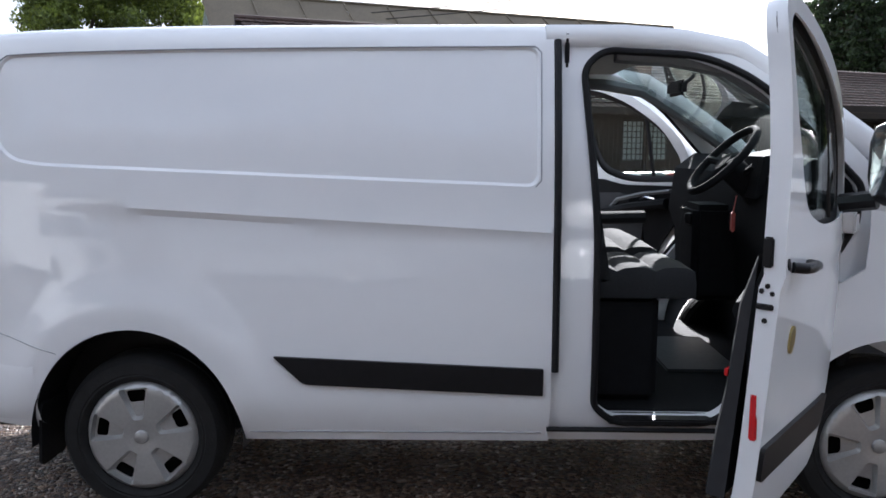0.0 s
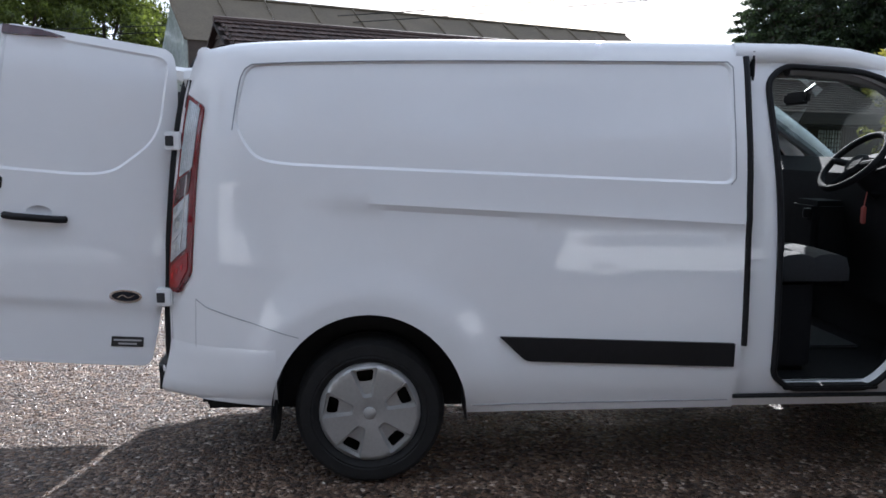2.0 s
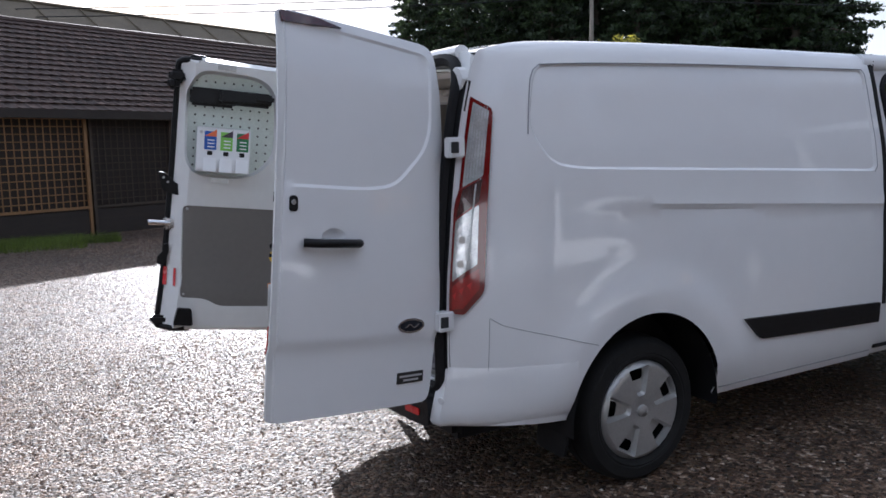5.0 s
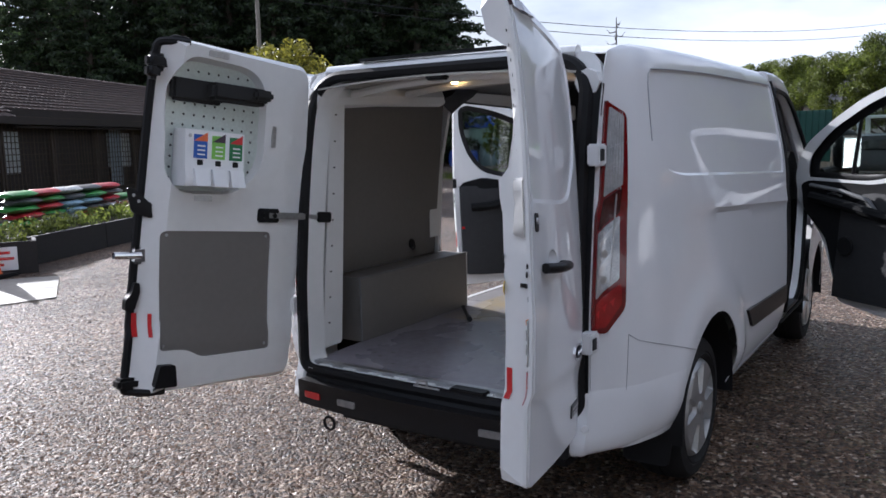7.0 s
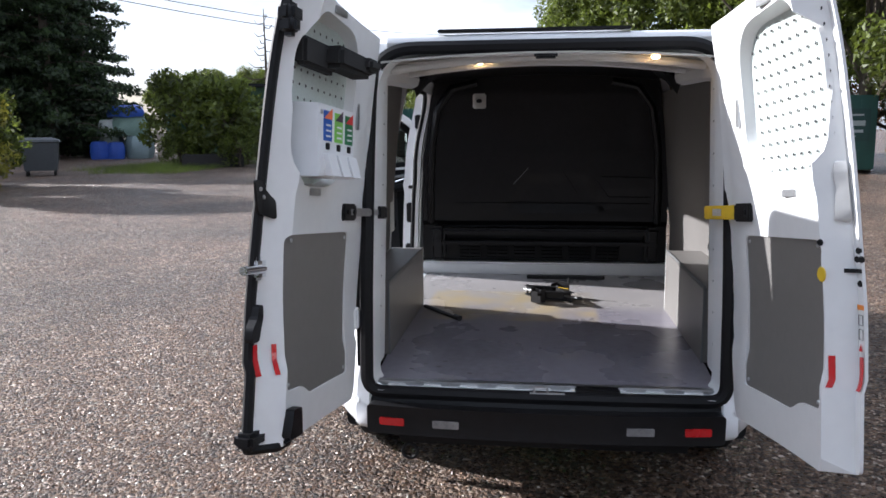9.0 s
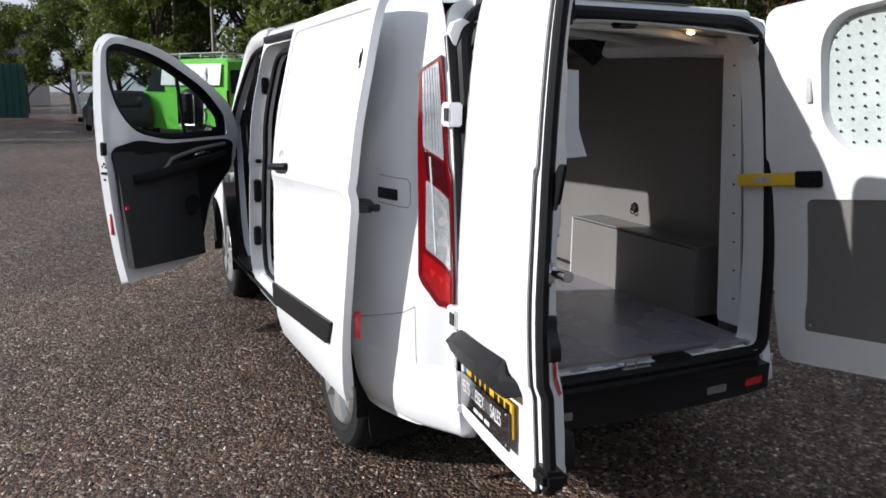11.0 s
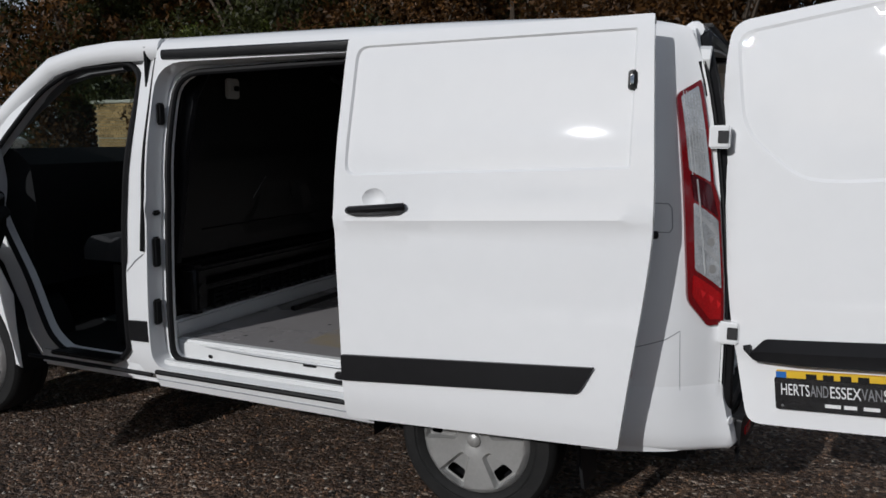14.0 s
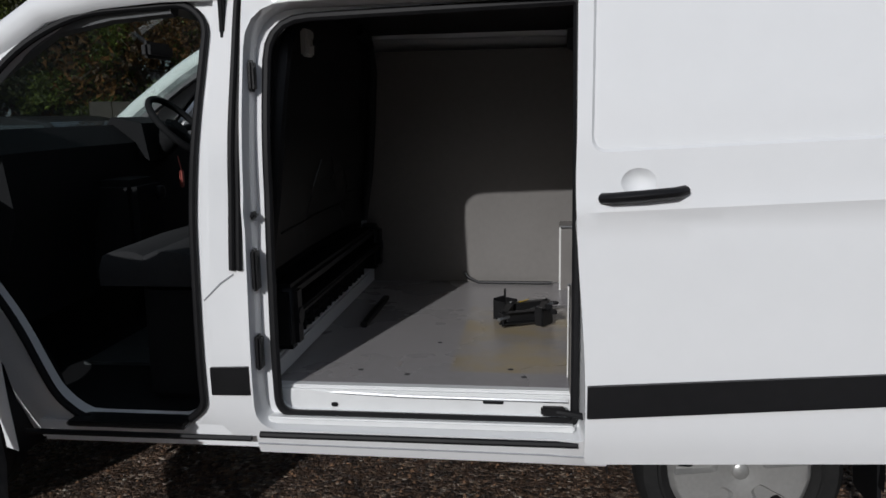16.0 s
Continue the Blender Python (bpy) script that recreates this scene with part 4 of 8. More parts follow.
    for a, z in ((0.20, 0.675), (0.71, 0.715), (0.71, 1.165), (0.215, 1.16)):
        part("board_rivet", lathe([(0, 0.003), (0.005, 0.003), (0.007, 0)], 10), STEEL, door, at=pose(a, face(a, z, -0.004)[1], z, 0, 0, 0 if side > 0 else 180))
    if side > 0:
        patch("red_reflector", 0.795, 0.815, 0.755, 0.850, RED, door, 0.006, "red safety reflector")
        patch("red_reflector", 0.752, 0.764, 0.755, 0.848, RED, door, 0.006, "red safety reflector")
    else:
        patch("red_reflector", 0.778, 0.794, 0.760, 0.856, RED, door, 0.006, "red safety reflector")
        patch("red_reflector", 0.744, 0.750, 0.765, 0.856, RED, door, 0.006, "red safety reflector")
    # check strap from the frame
    if side > 0:
        p = face(0.20, 1.25, 0.004)
        part("check_strap", box(-0.10, 0.22, p[1] - 0.002, p[1] + 0.014, 1.238, 1.268, 0.004), STEEL, door, "steel door check strap")
        part("strap_bracket", joined(box(0.16, 0.27, p[1] - 0.006, p[1] + 0.012, 1.222, 1.284, 0.006), tube([(0.19, p[1] + 0.012, 1.253), (0.19, p[1] + 0.020, 1.253)], 0.011, 8), tube([(0.24, p[1] + 0.012, 1.253), (0.24, p[1] + 0.020, 1.253)], 0.011, 8)), BLACK, door)
        part("strap_bracket", box(-0.13, -0.05, p[1] - 0.006, p[1] + 0.022, 1.228, 1.278, 0.006), BLACK, door)
        # latch, grip, catches
        q = face(0.82, 1.08)
        part("latch", joined(box(0.750, 0.825, q[1] - 0.006, q[1] + 0.014, 1.045, 1.115, 0.014), tube([(0.79, q[1] + 0.014, 1.08), (0.90, q[1] + 0.014, 1.08)], 0.014, 10)), CHROME, door, "chrome latch with bolt")
        part("grip", sheet(rounded([(0.810, 0.862), (0.850, 0.862), (0.847, 0.905), (0.823, 0.93), (0.815, 0.972), (0.793, 0.972), (0.791, 0.93)], 0.012), lambda a, z: face(a, z, 0.024), 0.03, thick=-0.028), BLACK, door, "black inner release grip")
        q = face(0.86, 0.57)
        part("catch", box(0.775, 0.87, q[1] - 0.04, q[1] + 0.025, 0.545, 0.592, 0.012), BLACK, door)
        part("catch", sheet(rounded([(0.655, 0.550), (0.755, 0.555), (0.735, 0.645), (0.665, 0.640)], 0.012), lambda a, z: face(a, z, 0.028), 0.04, thick=-0.03), BLACK, door, "black door buffer")
        p = Vector(face(0.84, 1.80))
        part("catch", joined(box(0.745, 0.83, p.y - 0.005, p.y + 0.05, 1.80, 1.868, 0.018, 3), box(0.78, 0.835, p.y + 0.005, p.y + 0.06, 1.765, 1.825, 0.016, 3)), BLACK, door, "black door catch")
        part("latch_plate", sheet(rounded([(0.835, 1.250), (0.862, 1.345), (0.830, 1.345), (0.765, 1.288), (0.760, 1.228)], 0.012), lambda a, z: face(a, z, 0.010), 0.04, thick=-0.009), BLACK, door, "black triangular latch plate")
        for a, z in ((0.79, 1.262), (0.81, 1.295), (0.832, 1.318)):
            part("plate_bolt", lathe([(0, 0.004), (0.006, 0.004), (0.007, 0)], 8), STEEL, door, at=pose(a, face(a, z, 0.010)[1], z))
        # outside: plate holder, number plate, lamp hood
        o = Vector(skin(0.4, 0.70, 0.006))
        board = part("number_plate", box(0.20, 0.72, o.y - 0.006, o.y, 0.612, 0.722, 0.006), surface("yellow_plate", (0.72, 0.46, 0.02), 0.4, vary=0.05), door, "yellow number plate behind a black dealer plate")
        part("plate_badge", box(0.20, 0.235, o.y - 0.0075, o.y - 0.006, 0.618, 0.716, 0), surface("blue_badge", (0.02, 0.13, 0.45), 0.4), board)
        for k in range(7):
            part("plate_mark", box(0.30 + 0.055 * k + (0.03 if k > 3 else 0), 0.335 + 0.055 * k + (0.03 if k > 3 else 0), o.y - 0.0075, o.y - 0.0062, 0.64, 0.712, 0), BLACK, board)
        dealer = part("dealer_plate", box(0.195, 0.715, o.y - 0.016, o.y - 0.010, 0.575, 0.695, 0.008), surface("black_acrylic", (0.008, 0.008, 0.009), 0.12, coat=1.0), door, "glossy black dealer plate with pale lettering")
        pale = surface("pale_letters", (0.78, 0.78, 0.78), 0.5)
        dim = surface("grey_letters", (0.22, 0.22, 0.23), 0.5)
        x = 0.215
        for word, wid, mat in (("HERTS", 0.098, pale), ("AND", 0.062, dim), ("ESSEX", 0.100, pale), ("VAN", 0.066, dim), ("SALES", 0.105, pale)):
            lettering(word, 0.062, mat, dealer, Matrix.Translation((x + wid / 2, o.y - 0.0166, 0.650)) @ pose(0, 0, 0, 90, 0, 0), wid - 0.004)
            x += wid
        for k, w in enumerate((0.05, 0.04, 0.05)):
            part("number_bar", box(0.36 + 0.06 * k, 0.36 + 0.06 * k + w, o.y - 0.0172, o.y - 0.016, 0.594, 0.607, 0), pale, dealer)
        for a, z in ((0.22, 0.59), (0.69, 0.59), (0.69, 0.682)):
            part("plate_screw", lathe([(0, 0.002), (0.004, 0.002), (0.005, 0)], 10), STEEL, dealer, at=pose(a, o.y - 0.016, z, 0, 0, 180))
        hood = rounded([(0.087, 0.768), (0.138, 0.818), (0.595, 0.820), (0.702, 0.737), (0.600, 0.735), (0.25, 0.737), (0.102, 0.747)], 0.015)
        part("number_plate_lamp_hood", sheet(hood, lambda a, z: skin(a, z, 0.05 * min(max((0.823 - z) / 0.05, 0.15), 1)), 0.03, thick=0.05, flip=side < 0), BLACK, door, "black plastic number plate lamp hood")
        shift = Matrix.Translation((0.414, 0, 0.634)) @ Matrix.Diagonal((0.955, 1, 0.92, 1)) @ Matrix.Translation((-0.4575, 0, -0.6375))
        for ob in [board, *board.children_recursive, dealer, *dealer.children_recursive]:
            if ob.matrix_basis == Matrix.Identity(4):
                ob.data.transform(shift)
            else:
                ob.location = shift @ ob.location
                ob.scale = (0.955, 0.92, 0.955)
        # dispenser and tray
        p = Vector(skin(0.54, 1.50, -pd - 0.004)) + Vector((0, 0.026, 0))
        tray_y = skin(0.5, 1.78, -pd - 0.008)[1]
        plas = surface("white_plastic", (0.74, 0.75, 0.76), 0.35, vary=0.03)
        front = [(-0.026, 1.365), (0.085, 1.365), (0.092, 1.40), (0.080, 1.44), (0.080, 1.590), (-0.026, 1.596)]
        disp = part("dispenser", loft([[(a, p.y + d, z) for d, z in front] for a in (0.415, 0.68)]), plas, door, "white wall dispenser for three hand cleaners", sharp=30)
        part("keyhole", lathe([(0, 0.002), (0.006, 0.002), (0.008, 0)], 10), STEEL, disp, at=pose(0.66, p.y + 0.081, 1.565))
        for k, (c1, c2) in enumerate((((0.02, 0.17, 0.06), (0.55, 0.03, 0.03)), ((0.20, 0.50, 0.08), (0.05, 0.03, 0.05)), ((0.02, 0.10, 0.42), (0.75, 0.16, 0.05)))):
            a0 = 0.424 + 0.080 * k
            lab = part("label_panel", box(a0, a0 + 0.060, p.y + 0.080, p.y + 0.0815, 1.478, 1.572, 0), surface(f"label_colour_{k}", c1, 0.5), disp)
            part("label_corner", sheet([(a0, 1.546), (a0 + 0.060, 1.546), (a0, 1.583)], lambda a, z: (a, p.y + 0.0822, z), 0.03), surface(f"label_top_{k}", c2, 0.5), lab)
            for i in range(3):
                part("label_bar", box(a0 + 0.010, a0 + 0.044, p.y + 0.0816, p.y + 0.0825, 1.490 + 0.017 * i, 1.496 + 0.017 * i, 0), plas, lab)
            part("pump_window", box(a0 + 0.018, a0 + 0.044, p.y + 0.080, p.y + 0.084, 1.450, 1.472, 0.002), BLACK, disp)
            part("pump_lever", loft([[(a, p.y + d, z) for d, z in ((0.085, 1.368), (0.118, 1.368), (0.096, 1.436), (0.082, 1.436))] for a in (a0, a0 + 0.062)]), plas, disp)
        part("wiper_motor_tray", joined(box(0.50, 0.725, tray_y, tray_y + 0.045, 1.700, 1.790, 0.012), box(0.32, 0.58, tray_y + 0.012, tray_y + 0.10, 1.715, 1.785, 0.014), box(0.31, 0.40, tray_y + 0.05, tray_y + 0.125, 1.735, 1.778, 0.012)), surface("black_tray", (0.012, 0.012, 0.012), 0.8), door, "black plastic tray")
    else:
        p = face(0.20, 1.26, 0.004)
        part("check_strap", box(-0.10, 0.16, p[1] - 0.014, p[1] - 0.002, 1.235, 1.286, 0.004), YELLOW, door, "yellow door check strap")
        part("strap_label", box(-0.02, 0.05, p[1] - 0.016, p[1] - 0.0145, 1.248, 1.274, 0), surface("strap_print", (0.45, 0.42, 0.38), 0.5, vary=0.4, scale=60), door)
        part("strap_bracket", joined(box(0.15, 0.26, p[1] - 0.016, p[1] + 0.012, 1.228, 1.292, 0.006), tube([(0.235, p[1] - 0.016, 1.26), (0.235, p[1] - 0.023, 1.26)], 0.012, 8)), BLACK, door)
        # outside: handle, lock, badge, plate
        h = Vector(skin(0.55, 1.142, 0))
        part("handle", tube([(0.445, h.y + 0.008, 1.142), (0.465, h.y + 0.03, 1.142), (0.55, h.y + 0.036, 1.142), (0.64, h.y + 0.034, 1.142), (0.680, h.y + 0.008, 1.142)], 0.018, 10, 0.016), BLACK, door, "black door handle")
        cup = sheet([(0.550 + 0.052 * math.cos(a), 1.163 + 0.032 * math.sin(a)) for a in np.linspace(0, math.tau, 22)[:-1]], lambda a, z: skin(a, z, 0.001 - 0.024 * max(0, 1 - ((a - 0.55) / 0.052) ** 2 - ((z - 1.163) / 0.032) ** 2)), 0.012)
        part("handle_cup", cup, WHITE, door)
        part("lock", joined(sheet(rounded([(0.699, 1.248), (0.731, 1.248), (0.731, 1.303), (0.699, 1.303)], 0.014), lambda a, z: skin(a, z, 0.004), 0.02, thick=0.006, flip=True)), BLACK, door, "black oval lock surround")
        part("lock_barrel", lathe([(0, 0.004), (0.008, 0.004), (0.010, 0)], 14), STEEL, door, at=pose(0.715, skin(0.715, 1.276, 0.003)[1], 1.280))
        oval = [(0.182 + 0.068 * math.cos(a), 0.824 + 0.029 * math.sin(a)) for a in np.linspace(0, math.tau, 30)[:-1]]
        bad = part("badge", sheet(oval, lambda a, z: skin(a, z, 0.006), 0.02, thick=0.006, flip=True), CHROME, door, "oval chrome badge with dark centre")
        part("badge_centre", sheet([(0.182 + 0.057 * math.cos(a), 0.824 + 0.021 * math.sin(a)) for a in np.linspace(0, math.tau, 30)[:-1]], lambda a, z: skin(a, z, 0.0085), 0.02, flip=True), surface("dark_badge", (0.012, 0.014, 0.02), 0.5, spec=0.2), bad)
        part("badge_mark", tube([skin(0.182 + d, 0.824 + 0.006 * math.sin(d * 130), 0.009) for d in np.linspace(-0.035, 0.035, 12)], 0.003, 5), CHROME, bad)
        tag = part("model_plate", sheet(rounded([(0.095, 0.595), (0.229, 0.595), (0.229, 0.639), (0.095, 0.639)], 0.003), lambda a, z: skin(a, z, 0.004), 0.03, thick=0.004, flip=True), surface("black_tag", (0.02, 0.02, 0.02), 0.3), door, "small black maker's plate with pale bars")
        for z, a0, a1 in ((0.624, 0.104, 0.220), (0.608, 0.122, 0.20)):
            part("plate_bar", sheet([(a0, z - 0.004), (a1, z - 0.004), (a1, z + 0.004), (a0, z + 0.004)], lambda a, z: skin(a, z, 0.0062), 0.04, flip=True), surface("pale_bar", (0.45, 0.45, 0.45), 0.5), tag)
        hi = rounded([(0.50, 1.916), (0.62, 1.906), (0.745, 1.898), (0.748, 1.938), (0.60, 1.936)], 0.006)
        part("high_brake_light", sheet(hi, lambda a, z: skin(a, z, 0.008), 0.03, thick=0.012, flip=True), DARKRED, door, "dark red high brake light")
        # inside: lock, stickers
        patch("latch_slot", 0.755, 0.795, 1.090, 1.102, BLACK, door)
        for a, z in ((0.780, 1.152), (0.772, 1.128), (0.790, 1.128), (0.780, 1.060), (0.732, 1.175)):
            part("hole_plug", lathe([(0, 0.003), (0.008, 0.003), (0.010, 0)], 10), BLACK, door, at=pose(a, face(a, z, 0.0)[1], z, 0, 0, 180 + 26))
        st = patch("warning_sticker", 0.772, 0.798, 0.868, 1.000, surface("white_sticker", (0.78, 0.78, 0.77), 0.5), door, 0.005, "white warning sticker with orange band")
        patch("orange_band", 0.771, 0.799, 0.988, 1.002, surface("orange_band", (0.80, 0.25, 0.02), 0.5), st, 0.007)
        part("red_triangle", sheet([(0.776, 0.872), (0.794, 0.872), (0.785, 0.894)], lambda a, z: face(a, z, 0.0075), 0.02, flip=True), RED, st)
        for z in (0.905, 0.945):
            part("sticker_frame", tube([face(0.776, z, 0.007), face(0.794, z, 0.007), face(0.794, z + 0.028, 0.007), face(0.776, z + 0.028, 0.007)], 0.0012, 4, closed=True), GAP, st)
        part("yellow_tag", lathe([(0, 0.002), (0.02, 0.002), (0.022, 0)], 18), YELLOW, door, at=pose(0.730, face(0.73, 1.085)[1], 1.085, 0, 0, 180))
        part("latch_cover", sheet(rounded([(0.745, 1.235), (0.768, 1.235), (0.760, 1.400), (0.745, 1.400)], 0.008), lambda a, z: face(a, z, 0.007), 0.03, thick=-0.006), surface("pale_plastic", (0.55, 0.55, 0.54), 0.4), door, "pale plastic latch cover")
    return door


rear_door(1)
rear_door(-1)


# ---- sliding door, run back along the kerb side ----
def slide_point(u, v, out=0.0):
    """u is the place on the van when run back; the panel keeps the shape of the middle of the side."""
    y, z = BODY_Y(v), BODY_Z(v)
    s = v - (1.205 - 0.045 * u)
    y += 0.018 * min(max((s + 0.045) / 0.045, 0), 1) * math.exp(-max(s, 0) / 0.09)
    if inside(np.array([u]), np.array([v]), [((a[0] + b[0]) / 2, (a[1] + b[1]) / 2) for a, b in zip(SLIDE_PRESS, SLIDE_PRESS_IN)])[0]:
        y -= 0.010
    return (u + 0.02 * max(0, v - 1.4), y + 0.085 + out, z)


SLIDE_PRESS_IN = rounded([(-0.592, 1.875), (0.472, 1.858), (0.490, 1.363), (-0.592, 1.408)], [0.01, 0.045, 0.045, 0.01])
SLIDE_PRESS = rounded([(-0.60, 1.883), (0.480, 1.866), (0.498, 1.355), (-0.60, 1.40)], [0.01, 0.05, 0.05, 0.01])
SLIDE = rounded([(-0.590, 0.445), (0.505, 0.392), (0.505, 0.70), (0.532, 1.05), (0.542, 1.25), (0.525, 1.91), (-0.65, 1.94), (-0.685, 1.22), (-0.665, 1.0)], [0.01, 0.02, 0.2, 0.1, 0.1, 0.02, 0.01, 0.1, 0.1])
CUP = [(0.36 + 0.050 * math.cos(a), 1.270 + 0.040 * math.sin(a)) for a in np.linspace(0, math.tau, 26)[:-1]]
SWS = [[(-0.60, 1.205 + 0.045 * 0.60 + d), (0.51, 1.205 - 0.045 * 0.51 + d)] for d in (0.0, -0.045)]
slide = part("sliding_door", sheet(SLIDE, slide_point, 0.04, holes=[CUP], creases=[*SWS, SLIDE_PRESS + SLIDE_PRESS[:1], SLIDE_PRESS_IN + SLIDE_PRESS_IN[:1]], thick=0.03, flip=True), WHITE, van, "white sliding side door run fully back", sharp=24)
part("door_lining", sheet([(-0.58, 0.50), (0.44, 0.47), (0.46, 1.80), (-0.58, 1.80)], lambda u, v: slide_point(u, v, -0.045), 0.15, thick=0.01), WHITE_IN, slide)
part("rubbing_strip", sheet(rounded([(-0.507, 0.731), (0.500, 0.662), (0.500, 0.560), (-0.455, 0.634)], [0.003, 0.003, 0.003, 0.02]), lambda u, v: slide_point(u, v, 0.014), 0.05, thick=0.016, flip=True), BLACK, slide, "black plastic rubbing strip")
h = Vector(slide_point(0.35, 1.245))
part("handle", tube([(0.462, h.y + 0.006, 1.238), (0.44, h.y + 0.03, 1.241), (0.35, h.y + 0.038, 1.249), (0.26, h.y + 0.034, 1.257), (0.232, h.y + 0.006, 1.259)], 0.021, 10, 0.017), BLACK, slide, "black door handle")
part("handle_cup", sheet([(0.36 + 0.052 * math.cos(a), 1.270 + 0.042 * math.sin(a)) for a in np.linspace(0, math.tau, 22)[:-1]], lambda u, v: slide_point(u, v, 0.001 - 0.030 * max(0, 1 - ((u - 0.36) / 0.052) ** 2 - ((v - 1.270) / 0.042) ** 2)), 0.014, flip=True), WHITE, slide)
part("lock", sheet(rounded([(-0.605, 1.665), (-0.575, 1.665), (-0.575, 1.735), (-0.605, 1.735)], 0.014), lambda u, v: slide_point(u, v, 0.005), 0.02, thick=0.006, flip=True), BLACK, slide, "black oval lock surround")
part("lock_barrel", sheet(rounded([(-0.597, 1.68), (-0.583, 1.68), (-0.583, 1.72), (-0.597, 1.72)], 0.006), lambda u, v: slide_point(u, v, 0.007), 0.02, flip=True), CHROME, slide)
part("roller_arm", joined(box(-0.66, -0.58, 0.955, 1.03, 1.17, 1.215, 0.008), tube([(-0.60, 1.0, 1.19), (-0.68, 0.95, 1.19)], 0.014, 8)), BLACK, slide, "black roller arm")
part("red_reflector", box(-0.622, -0.612, 0.998, 1.022, 0.70, 0.80, 0.002), RED, slide, "red safety reflector")
part("roller_arm", joined(tube([(0.42, 1.0, 0.515), (0.52, 0.93, 0.515), (0.60, 0.90, 0.515)], 0.012, 8), box(0.56, 0.64, 0.885, 0.915, 0.50, 0.53, 0.006)), BLACK, slide, "black lower roller arm")
# filler flap behind the door, rail slot
on_body([(-0.57, 1.28), (-0.76, 1.275), (-0.775, 1.26), (-0.775, 1.19), (-0.76, 1.175), (-0.57, 1.18)], 1, 0.002, SEAM)
body_patch("rail_slot", rounded([(-0.70, 1.195), (-0.56, 1.195), (-0.56, 1.235), (-0.70, 1.235)], 0.008), BLACK, 1, 0.002, 0.006)
part("top_rail", tube([(x, 0.855, 1.885) for x in np.linspace(0.5, 1.56, 6)], 0.012, 8, 0.022), BLACK, van, "black sliding door rail")

# frame of the side opening
jamb = resample(SLIDE_HOLE, 0.06)
part("side_jamb", loft([[body_point(u, v, 1, 0, False) for u, v in jamb], [(u, BODY_Y(v) - 0.085, BODY_Z(v)) for u, v in [(1.03 + (u - 1.03) * 0.975, 1.15 + (v - 1.15) * 0.985) for u, v in jamb]]], caps=False), WHITE, van, "white door jamb", sharp=50)
inner = rounded([(0.53, 0.475), (1.535, 0.475), (1.54, 1.80), (0.53, 1.83)], [0.02, 0.06, 0.14, 0.02])
part("side_frame", sheet([(u, v) for u, v in rounded([(0.50, 0.42), (1.60, 0.42), (1.595, 1.88), (0.50, 1.89)], 0.05)], lambda u, v: (u, BODY_Y(v) - 0.085, BODY_Z(v)), 0.07, [inner], thick=0.03, flip=True), WHITE, van, "white frame of the side opening")
part("door_seal", tube([(u, BODY_Y(v) - 0.078, BODY_Z(v)) for u, v in resample(inner, 0.05)], 0.015, 8, closed=True), RUBBER, van, "black rubber door seal")
part("side_step", box(0.53, 1.575, 0.84, 0.93, 0.452, 0.476, 0.006), WHITE_IN, van, "white painted side step")
part("step_riser", box(0.53, 1.56, 0.83, 0.855, 0.47, 0.552, 0.004), WHITE_IN, van)
part("step_edge", box(0.53, 1.565, 0.80, 0.84, 0.548, 0.5625, 0.004), WHITE_IN, van)
part("step_rail", tube([(0.55, 0.862, 0.535), (1.1, 0.862, 0.538), (1.48, 0.845, 0.545)], 0.006, 6), STEEL, van)
part("step_seal", tube([(0.52, 0.960, 0.425), (1.0, 0.960, 0.425), (1.585, 0.960, 0.425)], 0.012, 8), RUBBER, van)
for x, z, w in ((0.80, 0.525, 0.035), (1.35, 0.50, 0.012)):
    part("step_plug", box(x - w, x + w, 0.853, 0.860, z - 0.008, z + 0.008, 0.003), BLACK, van)
# pillar behind the kerb-side front door
part("pillar_skin", sheet(rounded([(1.605, 0.39), (1.70, 0.39), (1.755, 0.46), (1.765, 0.89), (1.735, 1.0), (1.715, 1.90), (1.605, 1.90), (1.605, 1.0), (1.605, 0.85)], 0.015), lambda u, v: (u, BODY_Y(v) - 0.042, v), 0.05, thick=0.03, flip=True), WHITE, van, "white pillar between the side doors")
for x in (1.632, 1.656):
    part("pillar_strip", tube([(x - 0.03 * max(0, v - 1.0), BODY_Y(v) - 0.036, v) for v in np.linspace(0.99, 1.89, 16)], 0.0115, 8), RUBBER, van, "black rubber pillar strip")
part("pillar_crease", tube([(1.655, BODY_Y(0.97) - 0.041, 0.975), (1.70, BODY_Y(0.94) - 0.041, 0.945), (1.762, BODY_Y(0.9) - 0.041, 0.885)], 0.003, 6), SEAM, van)
part("rubbing_strip", sheet(rounded([(1.610, 0.560), (1.752, 0.557), (1.752, 0.655), (1.610, 0.660)], 0.003), lambda u, v: (u, BODY_Y(v) - 0.030, v), 0.05, thick=0.014, flip=True), BLACK, van, "black plastic rubbing strip")
for z, hh in ((1.62, 0.05), (1.17, 0.012), (0.99, 0.07), (0.71, 0.06)):
    part("striker", box(1.568, 1.592, BODY_Y(z) - 0.07, BODY_Y(z) - 0.025, z - hh, z + hh, 0.008), BLACK, van)


